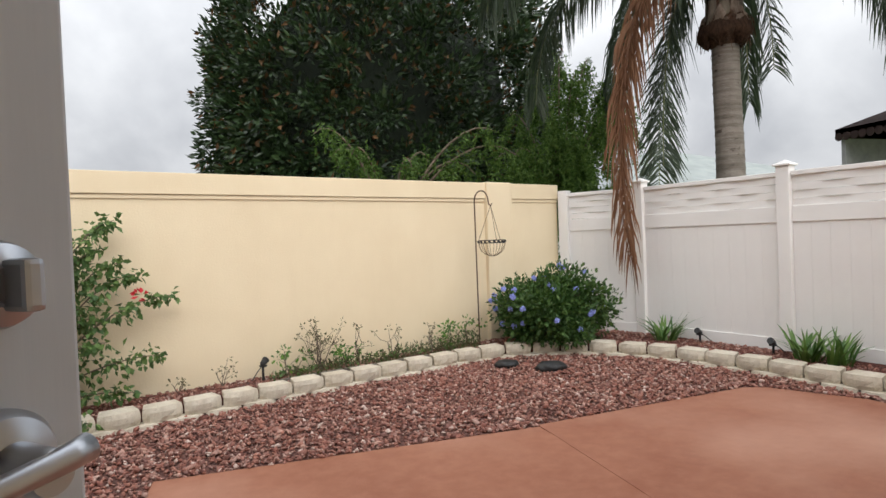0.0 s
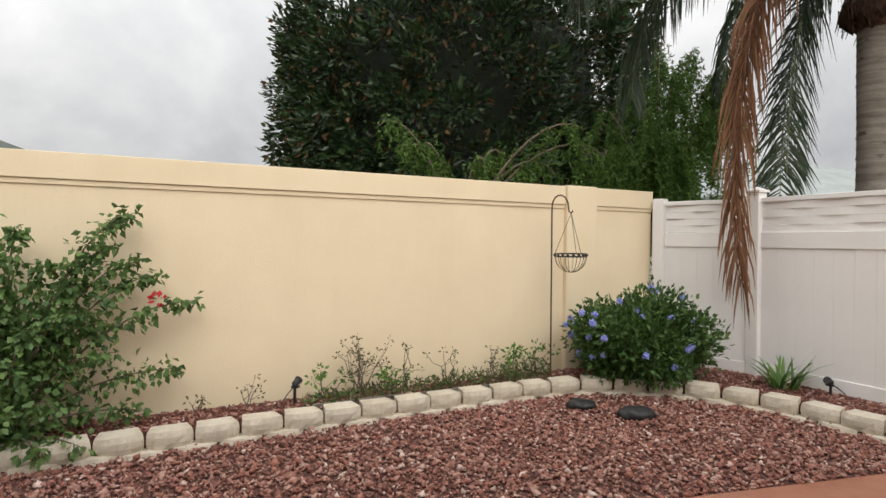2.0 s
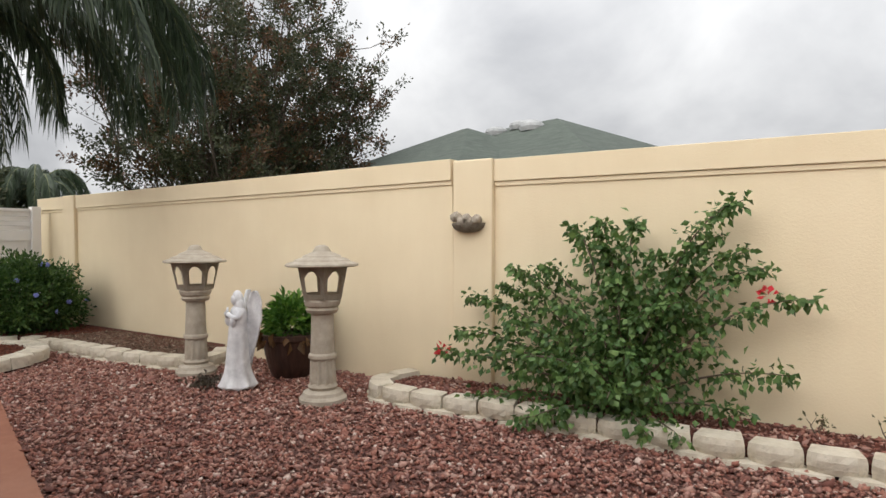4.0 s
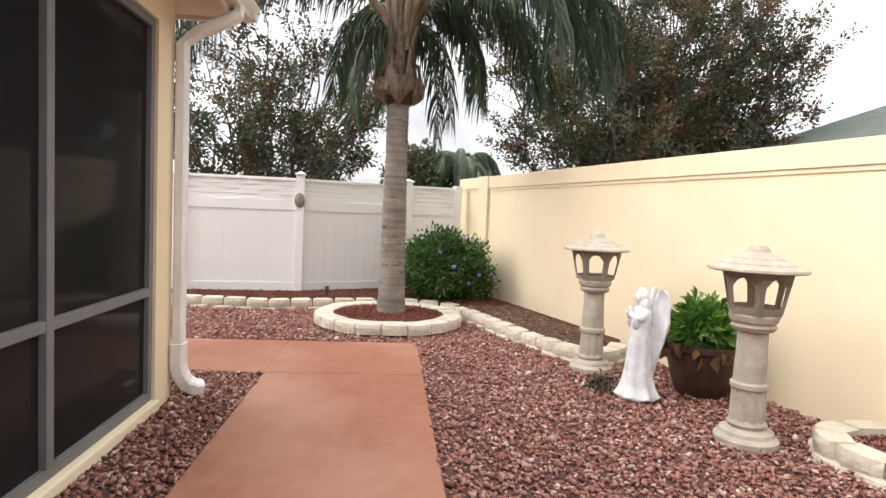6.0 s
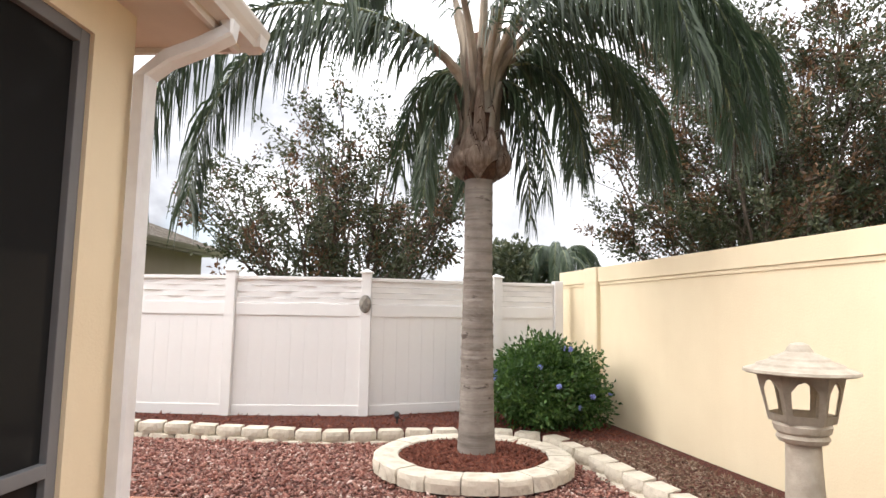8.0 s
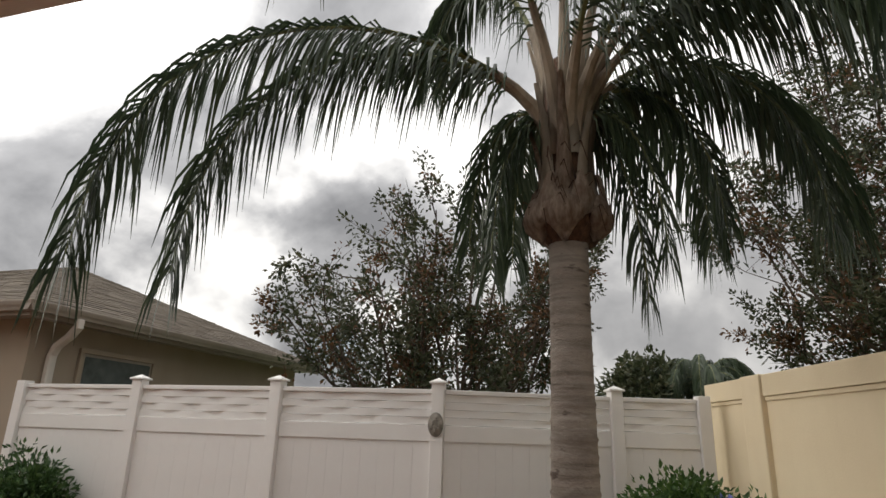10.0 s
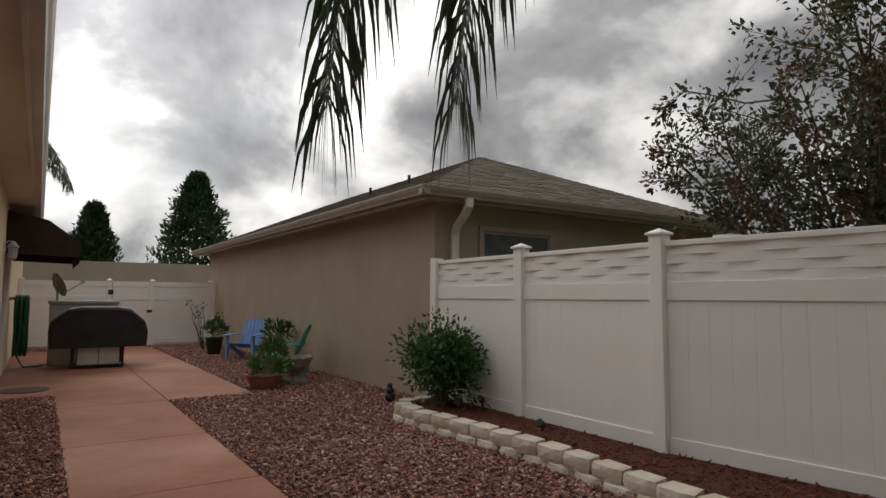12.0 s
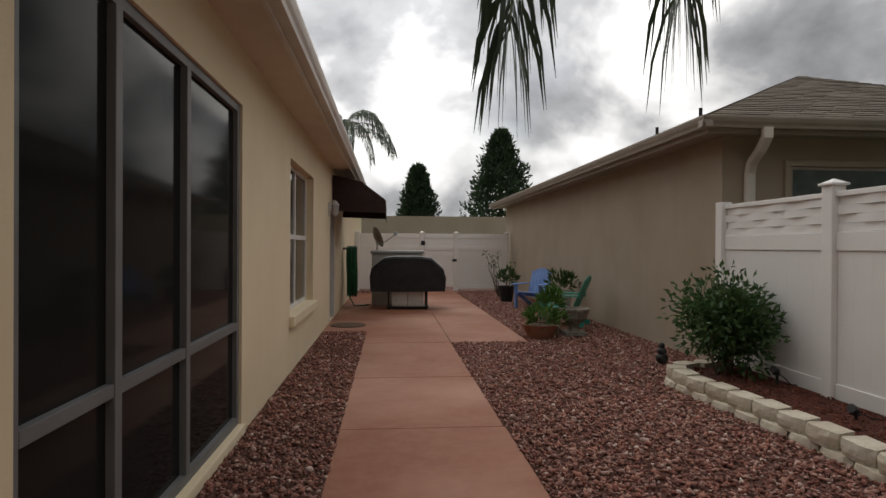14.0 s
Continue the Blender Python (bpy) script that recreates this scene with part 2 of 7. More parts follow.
def box(bm, x0, x1, y0, y1, z0, z1, bevel=0.0, m=None):
    vs = [bm.verts.new((x, y, z)) for z in (z0, z1) for x, y in ((x0, y0), (x1, y0), (x1, y1), (x0, y1))]
    fs = [bm.faces.new([vs[i] for i in f]) for f in ((3, 2, 1, 0), (4, 5, 6, 7), (0, 1, 5, 4), (1, 2, 6, 5), (2, 3, 7, 6), (3, 0, 4, 7))]
    if bevel:
        es = {e for f in fs for e in f.edges}
        out = bmesh.ops.bevel(bm, geom=list(es), offset=bevel, segments=2, profile=0.6, affect="EDGES")
        vs = list({v for f in out["faces"] for v in f.verts} | {v for v in vs if v.is_valid})
    if m is not None:
        bmesh.ops.transform(bm, matrix=m, verts=[v for v in vs if v.is_valid])
    return bm


def boxed(*args, **kw):
    return box(bmesh.new(), *args, **kw)


def prism(bm, pts, z0, z1):
    lo, hi = [bm.verts.new((x, y, z0)) for x, y in pts], [bm.verts.new((x, y, z1)) for x, y in pts]
    n = len(pts)
    bm.faces.new(hi)
    bm.faces.new(lo[::-1])
    for i in range(n):
        bm.faces.new((lo[i], lo[(i + 1) % n], hi[(i + 1) % n], hi[i]))
    return bm


def lathe(bm, prof, n=24, m=None, cap=True, wobble=0.0):
    """A turned shape: prof is a list of (radius, z)."""
    rings = []
    for r, z in prof:
        rings.append([bm.verts.new((r * (1 + wobble * math.sin(3 * a + z * 9)) * math.cos(a), r * (1 + wobble * math.cos(2 * a + z * 7)) * math.sin(a), z)) for a in (2 * math.pi * i / n for i in range(n))])
    for a, b in zip(rings, rings[1:]):
        for i in range(n):
            bm.faces.new((a[i], a[(i + 1) % n], b[(i + 1) % n], b[i]))
    if cap:
        bm.faces.new(rings[0][::-1])
        bm.faces.new(rings[-1])
    if m is not None:
        bmesh.ops.transform(bm, matrix=m, verts=[v for r in rings for v in r])
    return bm


def tube(bm, pts, r0, r1=None, n=6):
    """A round bar along points, tapering from r0 to r1."""
    r1 = r0 if r1 is None else r1
    pts = [Vector(p) for p in pts]
    rings = []
    for i, p in enumerate(pts):
        d = (pts[min(i + 1, len(pts) - 1)] - pts[max(i - 1, 0)]).normalized()
        a = d.orthogonal().normalized() if not rings else (ax - d * ax.dot(d)).normalized()
        ax = a
        b = d.cross(a)
        r = r0 + (r1 - r0) * i / (len(pts) - 1)
        rings.append([bm.verts.new(p + (a * math.cos(t) + b * math.sin(t)) * r) for t in (2 * math.pi * j / n for j in range(n))])
    for a, b in zip(rings, rings[1:]):
        for i in range(n):
            bm.faces.new((a[i], a[(i + 1) % n], b[(i + 1) % n], b[i]))
    bm.faces.new(rings[0][::-1])
    bm.faces.new(rings[-1])
    return bm


def thing(name, label, category, x=0, y=0, z=0, rz=0, group="", kind=""):
    ob = new(name)
    ob.empty_display_size = 0.2
    ob.matrix_basis = pose(x, y, z, 0, 0, rz)
    return tagged(ob, label, category, group, kind)


def along(a, b):
    """The pose of a run from a to b: x along it, y to its left."""
    d = Vector(b) - Vector(a)
    return pose(a[0], a[1], 0, 0, 0, math.degrees(math.atan2(d.y, d.x))), d.length


# ---- ground ----
bm = bmesh.new()
v = [bm.verts.new(p) for p in ((-900, -900, -0.12), (900, -900, -0.12), (900, 900, -0.12), (-900, 900, -0.12))]
bm.faces.new(v)
tagged(part("ground", bm, GROUND), "flat ground round the houses", "ground", kind="structure")

PILB = (-2.69, 4.98)
CORNER = (4.24, 7.12)
WEST_END = (-10.75, 2.60)
HX, HY = -4.23, -0.20          # the house's west and north wall faces
EAVE = 2.87

# lava rock ground, under everything in the yard
bm = prism(bmesh.new(), [(-10.9, 2.9), (-10.9, -20), (7.0, -20), (7.0, 1.0), (4.9, 7.35), (-2.9, 5.1)], -0.10, -0.012)
tagged(part("gravel_ground", bm, LAVA_BED), "bed of crushed red lava rock", "ground", kind="structure")

# slabs of the terracotta walk and patio
SLABS = [
    [(-0.24, 0.32), (2.25, 0.32), (2.25, 3.74), (-0.24, 3.74)],
    [(2.258, HY + 0.01), (4.95, HY + 0.01), (4.80, 3.30), (4.42, 3.90), (4.25, 3.98), (2.258, 3.78)],
    [(-0.24, HY + 0.01), (2.25, HY + 0.01), (2.25, 0.312), (-0.24, 0.312)],
    [(-2.4, 0.33), (-0.248, 0.33), (-0.248, 1.70), (-2.4, 1.70)],
    [(-4.94, 0.33), (-2.408, 0.33), (-2.408, 1.70), (-4.94, 1.70)],
    [(-6.23, 0.33), (-4.948, 0.33), (-4.948, 1.70), (-6.23, 1.70)],
    [(-6.23, -1.5), (-4.948, -1.5), (-4.948, 0.322), (-6.23, 0.322)],
    [(-6.22, -3.3), (-4.948, -3.3), (-4.948, -1.508), (-6.22, -1.508)],
    [(-6.21, -5.1), (-4.948, -5.1), (-4.948, -3.308), (-6.21, -3.308)],
    [(-6.21, -7.40), (-4.948, -7.40), (-4.948, -5.108), (-6.21, -5.108)],
    [(-6.21, -11.2), (HX - 0.005, -11.2), (HX - 0.005, -8.6), (-4.948, -8.6), (-4.948, -7.408), (-6.21, -7.408)],
    [(-7.36, -12.0), (-6.218, -12.0), (-6.218, -7.41), (-7.36, -7.41)],
    [(-6.218, -16.6), (HX - 0.005, -16.6), (HX - 0.005, -11.208), (-6.218, -11.208)],
    [(-7.33, -17.7), (-6.226, -17.7), (-6.226, -12.008), (-7.36, -12.008)],
]
walkway = thing("pavement", "terracotta-painted concrete walk and patio slabs", "pavement", kind="structure")
part("joint_filler", boxed(-6.2, 4.7, 0.34, 1.68, -0.09, -0.0025), CONCRETE, walkway)
part("joint_filler", boxed(-6.19, -4.96, -16.5, 0.335, -0.09, -0.0025), CONCRETE, walkway)
part("joint_filler", boxed(2.2, 2.3, 1.685, 3.6, -0.09, -0.0025), CONCRETE, walkway)
for pts in SLABS:
    bm = prism(bmesh.new(), pts, -0.10, 0.0)
    bmesh.ops.bevel(bm, geom=[e for e in bm.edges if all(v.co.z > -0.01 for v in e.verts)], offset=0.003, segments=2, affect="EDGES")
    part("slab", bm, CONCRETE, walkway)


# ---- boundary wall ----
def wall_run(name, a, b, pilasters, label, fall=0.0):
    """A stuccoed wall from a to b with a raised top band, a thin lower fillet and pilasters at the given distances."""
    m, n = along(a, b)
    root = thing(name, label, "wall", kind="structure")
    root.matrix_basis = m @ pose(0, 0, 0, 0, fall, 0)
    part("wall_panel", boxed(0, n, 0.03, 0.17, -0.1, 2.045), CREAM, root)
    edges = [0] + [e for c, w in pilasters for e in (c - w / 2, c + w / 2)] + [n]
    for x0, x1 in zip(edges[::2], edges[1::2]):
        if x1 - x0 > 0.02:
            part("top_band", boxed(x0 + 0.003, x1 - 0.003, 0.0, 0.168, 1.862, 2.055, bevel=0.006), CREAM, root)
            part("fillet", boxed(x0 + 0.003, x1 - 0.003, 0.016, 0.10, 1.822, 1.860, bevel=0.004), CREAM, root)
    for c, w in pilasters:
        part("pilaster", boxed(c - w / 2, c + w / 2, -0.025, 0.18, -0.1, 2.064, bevel=0.018), CREAM, root)
    return root


wall_run("wall_east_run", (PILB[0] - 0.32, PILB[1] - 0.10), CORNER, [(0.17, 0.40), (6.56, 0.40)], "cream stucco boundary wall with a raised top band", 0.45)
wall_run("wall_west_run", WEST_END, (-3.03, 4.845), [(1.07, 0.36)], "cream stucco boundary wall with a raised top band", -0.2)


# ---- white vinyl fence ----
def fence_post(x, y, rz, base, top, cap, parent):
    p = part("post", boxed(-0.064, 0.064, -0.064, 0.064, base, top, bevel=0.008), VINYL, parent, m=pose(x, y, 0, 0, 0, rz))
    if cap:
        bm = boxed(-0.085, 0.085, -0.085, 0.085, top, top + 0.022, bevel=0.006)
        c = [bm.verts.new(q) for q in ((-0.075, -0.075, top + 0.022), (0.075, -0.075, top + 0.022), (0.075, 0.075, top + 0.022), (-0.075, 0.075, top + 0.022))]
        t = bm.verts.new((0, 0, top + 0.062))
        for i in range(4):
            bm.faces.new((c[i], c[(i + 1) % 4], t))
        part("post_cap", bm, VINYL, p)


def weave(n, phase, z):
    """One woven slat: a ribbon that swings in and out."""
    bm = bmesh.new()
    k = int(n / 0.045)
    rows = []
    for i in range(k + 1):
        x = n * i / k
        s = math.sin(math.pi * x / 0.29 + phase)
        y = 0.011 * s
        rise = 0.002 * s
        rows.append([bm.verts.new((x, y + o, z + h + (rise if h > 0 else -rise) * 0.6)) for o, h in ((-0.005, -0.036), (-0.005, 0.036), (0.005, 0.036), (0.005, -0.036))])
    for a, b in zip(rows, rows[1:]):
        for i in range(4):
            bm.faces.new((a[i], a[(i + 1) % 4], b[(i + 1) % 4], b[i]))
    bm.faces.new(rows[0])
    bm.faces.new(rows[-1][::-1])
    return bm


def fence_panel(root, a, b, base, top):
    m, n = along(a, b)
    inner0, inner1 = 0.066, n - 0.066
    ln = inner1 - inner0
    panel = thing("fence_panel", "", "")
    panel.parent = root
    panel.matrix_basis = m
    part("top_rail", boxed(inner0, inner1, -0.03, 0.03, top - 0.045, top, bevel=0.006), VINYL, panel)
    part("mid_rail", boxed(inner0, inner1, -0.026, 0.026, top - 0.50, top - 0.345, bevel=0.004), VINYL, panel)
    part("bottom_rail", boxed(inner0, inner1, -0.026, 0.026, base, base + 0.13, bevel=0.004), VINYL, panel)
    for i in range(4):
        bm = weave(ln, math.pi * (i % 2) + 0.4, top - 0.083 - i * 0.0745)
        part("woven_slat", bm, VINYL, panel, m=pose(inner0, 0, 0))
    count = max(1, round(ln / 0.175))
    w = ln / count
    me = None
    for i in range(count):
        if me is None:
            bm = boxed(0.0004, w - 0.0004, -0.011, 0.011, base + 0.13, top - 0.50, bevel=0.0014)
            ob = part("board", bm, VINYL, panel, m=pose(inner0, 0, 0))
            me = ob.data
        else:
            link("board", me, panel, m=pose(inner0 + i * w, 0, 0))
    return panel


def fence(name, posts, base, label, top=1.875, last_cap=(True, True)):
    root = thing(name, label, "fence", kind="structure")
    for i, p in enumerate(posts):
        q = posts[min(i + 1, len(posts) - 1)] if i < len(posts) - 1 else posts[i - 1]
        rz = math.degrees(math.atan2(q[1] - p[1], q[0] - p[0]))
        end = (i == 0 and not last_cap[0]) or (i == len(posts) - 1 and not last_cap[1])
        fence_post(p[0], p[1], rz, base - 0.12, top + (0.035 if end else 0.055), not end, root)
    for a, b in zip(posts, posts[1:]):
        fence_panel(root, a, b, base, top)
    return root


fence("fence_east", [(4.31, 7.06), (4.90, 6.235), (5.42, 4.60), (5.94, 2.87), (6.46, 1.14), (6.9, -0.3)], 0.08, "white vinyl privacy fence with a woven top", last_cap=(False, True))
fence("fence_west", [(-10.36, 2.52), (-10.10, 1.64), (-9.30, -0.05), (-9.10, -1.76), (-9.10, -3.54), (-9.10, -5.24)], 0.12, "white vinyl privacy fence with a woven top", last_cap=(False, False))


# plain south fence with its gate
def plain_panel(root, a, b, base, top, name="fence_panel", posts=True):
    m, n = along(a, b)
    p = thing(name, "", "")
    p.parent = root
    p.matrix_basis = m
    for z0, z1 in ((top - 0.14, top), (top - 0.52, top - 0.40), (base, base + 0.14)):
        part("rail", boxed(0.066, n - 0.066, -0.025, 0.025, z0, z1, bevel=0.004), VINYL, p)
    part("board", boxed(0.066, n - 0.066, -0.011, 0.011, base + 0.14, top - 0.14), VINYL, p)
    return p


south = thing("fence_south", "white vinyl fence beside the gate", "fence", kind="structure")
for x in (HX - 0.07, -6.33, -7.42, -9.05):
    fence_post(x, -17.75, 0, -0.1, 1.82, True, south)
plain_panel(south, (-6.33, -17.75), (HX - 0.07, -17.75), 0.05, 1.80)
plain_panel(south, (-9.05, -17.75), (-7.42, -17.75), 0.05, 1.80)
gate = thing("gate_1", "closed white vinyl garden gate with black hardware", "gate", kind="structure")
m, n = along((-7.42, -17.75), (-6.33, -17.75))
gate.matrix_basis = m
for z0, z1 in ((0.12, 0.24), (1.28, 1.40), (1.66, 1.80)):
    part("rail", boxed(0.08, n - 0.08, -0.025, 0.025, z0, z1, bevel=0.004), VINYL, gate)
part("board", boxed(0.08, n - 0.08, -0.011, 0.011, 0.24, 1.66), VINYL, gate)
BLACK = two_tone("black_metal", (0.012, 0.012, 0.012), (0.03, 0.03, 0.03), 20, 0.5)
for z in (0.5, 1.5):
    part("hinge", boxed(n - 0.10, n + 0.03, 0.025, 0.068, z - 0.07, z + 0.07, bevel=0.006), BLACK, gate)
part("latch", boxed(-0.02, 0.12, 0.026, 0.07, 0.92, 1.0, bevel=0.006), BLACK, gate)


# ---- the house whose walls the walk follows ----
def wall_with_holes(name, a, b, height, holes, mat, thick=0.2, label="", flip=1):
    """A wall from a to b (outer face on the left), cut by holes (x0, x1, z0, z1)."""
    m, n = along(a, b)
    xs = sorted({0, n} | {v for h in holes for v in h[:2]})
    root = thing(name, label, "wall", kind="structure")
    root.matrix_basis = m
    bm = bmesh.new()
    for x0, x1 in zip(xs, xs[1:]):
        cuts = sorted((h[2], h[3]) for h in holes if h[0] <= x0 + 1e-6 and h[1] >= x1 - 1e-6)
        z = -0.1
        for c0, c1 in cuts:
            if c0 > z:
                box(bm, x0, x1, -thick, 0, z, c0)
            z = c1
        box(bm, x0, x1, -thick, 0, z, height)
    bmesh.ops.remove_doubles(bm, verts=bm.verts, dist=1e-4)
    bmesh.ops.dissolve_limit(bm, angle_limit=0.01, verts=bm.verts, edges=bm.edges)
    part("wall_body", bm, mat, root)
    return root, m


# west wall, running south from the corner: outer face to the west
west_holes = [(0.36, 3.08, 0.07, 2.43), (5.25, 7.25, 0.62, 2.36), (9.55, 10.5, 0.02, 2.15)]
wall_west, WM = wall_with_holes("wall_west", (HX, -22.0), (HX, HY), EAVE, [(21.8 - b, 21.8 - a, c, d) for a, b, c, d in west_holes], CREAM, label="cream stucco house wall with a dark screened opening")
# north wall, running west from the patio door to the corner
wall_north, NM = wall_with_holes("wall_north", (HX, HY), (8.0, HY), EAVE, [(0.29, 3.38, 0.07, 2.63), (4.05, 4.80, 0.06, 2.14)], CREAM, label="cream stucco house wall with a dark screened opening")


def screen_frame(name, m, x0, x1, z0, z1, uprights, rail, label):
    """A screened opening: frame, uprights and one low rail before dark mesh; x to the left of the wall's outer face."""
    root = thing(name, label, "window", kind="structure")
    root.matrix_basis = m
    w, d0, d1 = 0.06, -0.075, -0.02
    part("window_frame", boxed(x0, x0 + w, d0, d1, z0, z1, bevel=0.004), FRAME, root)
    part("window_frame", boxed(x1 - w, x1, d0, d1, z0, z1, bevel=0.004), FRAME, root)
    part("window_frame", boxed(x0 + w, x1 - w, d0, d1, z0, z0 + w, bevel=0.004), FRAME, root)
    part("window_frame", boxed(x0 + w, x1 - w, d0, d1, z1 - w, z1, bevel=0.004), FRAME, root)
    xs = [x0 + w] + list(uprights) + [x1 - w]
    for u in uprights:
        part("mullion", boxed(u - 0.032, u + 0.032, d0 + 0.004, d1 + 0.006, z0 + w, z1 - w, bevel=0.004), FRAME, root)
    for i, (a, b) in enumerate(zip(xs, xs[1:])):
        a2, b2 = a + (0.032 if i else 0), b - (0.032 if i < len(xs) - 2 else 0)
        part("rail", boxed(a2, b2, d0 + 0.004, d1 + 0.002, rail - 0.028, rail + 0.028, bevel=0.004), FRAME, root)
        for zz0, zz1 in ((z0 + w, rail - 0.028), (rail + 0.028, z1 - w)):
            part("screen", boxed(a2, b2, -0.056, -0.052, zz0, zz1), SCREEN, root)
    part("window_sill", boxed(x0 - 0.02, x1 + 0.02, -0.02, 0.03, z0 - 0.075, z0 - 0.002, bevel=0.012), CREAM_TRIM, root)
    return root


screen_frame("window_1", WM, 21.8 - 3.08, 21.8 - 0.36, 0.07, 2.43, (21.8 - 1.94, 21.8 - 1.08), 0.80, "dark insect screen in a grey aluminium frame")
screen_frame("window_2", NM, 0.29, 3.38, 0.07, 2.63, (1.53, 2.46), 0.82, "dark insect screen in a grey aluminium frame")

# sash window on the west wall
win = thing("window_3", "white sash window in a deep stucco reveal", "window", kind="structure")
win.matrix_basis = WM
a, b = 21.8 - 7.25, 21.8 - 5.25
for x0, x1, z0, z1 in ((a, a + 0.05, 0.62, 2.36), (b - 0.05, b, 0.62, 2.36), (a + 0.05, b - 0.05, 0.62, 0.67), (a + 0.05, b - 0.05, 2.31, 2.36), (a + 0.05, b - 0.05, 1.47, 1.53), ((a + b) / 2 - 0.03, (a + b) / 2 + 0.03, 0.67, 1.47), ((a + b) / 2 - 0.03, (a + b) / 2 + 0.03, 1.53, 2.31)):
    part("window_frame", boxed(x0, x1, -0.15, -0.10, z0, z1, bevel=0.004), WINDOW_WHITE, win)
for x0, x1 in ((a + 0.05, (a + b) / 2 - 0.03), ((a + b) / 2 + 0.03, b - 0.05)):
    for z0, z1 in ((0.67, 1.47), (1.53, 2.31)):
        part("pane", boxed(x0, x1, -0.128, -0.122, z0, z1), GLASS, win)
part("window_sill", boxed(a - 0.06, b + 0.06, -0.10, 0.06, 0.50, 0.617, bevel=0.012), CREAM_TRIM, win)

# solid block added behind the openings, near-black for the rooms' shade, so that nothing shines through
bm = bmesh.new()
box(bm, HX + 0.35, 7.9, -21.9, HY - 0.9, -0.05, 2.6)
tagged(part("dark_room_filler", bm, DARK), "near-black block behind the screens, in place of shaded rooms", "interior", kind="structure")

# eaves, gutter and roof of the house
OV = 0.36
ex0, ey1 = HX - OV, HY + OV
bm = prism(bmesh.new(), [(ex0, -22.4), (HX + 0.02, -22.4), (HX + 0.02, HY - 0.02), (8.4, HY - 0.02), (8.4, ey1), (ex0, ey1)], EAVE - 0.02, EAVE + 0.02)
tagged(part("soffit", bm, SOFFIT), "beige painted soffit under the eaves", "soffit", kind="structure")


def gutter_profile(bm, a, b, z, out):
    """An ogee gutter from a to b at height z; out is the unit way outwards."""
    prof = [(0.0, 0.0), (0.075, 0.0), (0.085, 0.03), (0.105, 0.06), (0.12, 0.10), (0.12, 0.12), (0.105, 0.12), (0.105, 0.105), (0.0, 0.105)]
    ends = []
    for p in (a, b):
        ends.append([bm.verts.new((p[0] + out[0] * o, p[1] + out[1] * o, z + h)) for o, h in prof])
    n = len(prof)
    for i in range(n):
        bm.faces.new((ends[0][i], ends[0][(i + 1) % n], ends[1][(i + 1) % n], ends[1][i]))
    bm.faces.new(ends[0][::-1])
    bm.faces.new(ends[1])


def hip_roof(name, x0, x1, y0, y1, z, pitch, mat, label):
    """A hip roof over a rectangle, laid with rows of shingles."""
    root = thing(name, label, "roof", kind="structure")
    w = min(x1 - x0, y1 - y0) / 2
    h = w * pitch
    if x1 - x0 < y1 - y0:
        r0, r1 = Vector(((x0 + x1) / 2, y0 + w, z + h)), Vector(((x0 + x1) / 2, y1 - w, z + h))
    else:
        r0, r1 = Vector((x0 + w, (y0 + y1) / 2, z + h)), Vector((x1 - w, (y0 + y1) / 2, z + h))
    c = [Vector((x0, y0, z)), Vector((x1, y0, z)), Vector((x1, y1, z)), Vector((x0, y1, z))]
    if x1 - x0 < y1 - y0:
        planes = [(c[0], c[1], r0, r0), (c[1], c[2], r1, r0), (c[2], c[3], r1, r1), (c[3], c[0], r0, r1)]
    else:
        planes = [(c[0], c[1], r1, r0), (c[1], c[2], r1, r1), (c[2], c[3], r0, r1), (c[3], c[0], r0, r0)]
    bm = bmesh.new()
    for q in planes:
        vs = []
        for p in q:
            if not vs or (p - vs[-1]).length > 1e-4:
                vs.append(p)
        bm.faces.new([bm.verts.new(p) for p in vs])
    part("roof_deck", bm, mat, root)
    return root, planes


def shingle_rows(root, plane, mat, rows, width=0.33, seed=1):
    """Overlapping shingles on one roof plane (eave a-b, ridge d-c), joined."""
    rnd = np.random.RandomState(seed)
    a, b, c, d = plane
    verts, faces = [], []
    nrm = (b - a).cross(d - a).normalized()
    if nrm.z < 0:
        nrm = -nrm
    for i in range(rows):
        t0, t1 = i / rows, min(1.0, (i + 1.25) / rows)
        l0, r0 = a.lerp(d, t0), b.lerp(c, t0)
        l1, r1 = a.lerp(d, t1), b.lerp(c, t1)
        n = max(1, int((r0 - l0).length / width))
        for j in range(n):
            u0, u1 = (j + 0.02) / n, (j + 0.98) / n
            lift = 0.010 + 0.008 * rnd.rand()
            k = len(verts)
            verts += [l0.lerp(r0, u0) + nrm * lift, l0.lerp(r0, u1) + nrm * lift, l1.lerp(r1, u1) + nrm * 0.004, l1.lerp(r1, u0) + nrm * 0.004, l0.lerp(r0, u0) + nrm * 0.001, l0.lerp(r0, u1) + nrm * 0.001]
            faces += [(k, k + 1, k + 2, k + 3), (k + 4, k + 5, k + 1, k)]
    tagged(link("shingle", mesh_from("shingle", verts, faces, mat), root), "overlapping grey-brown shingles", kind="stuff")


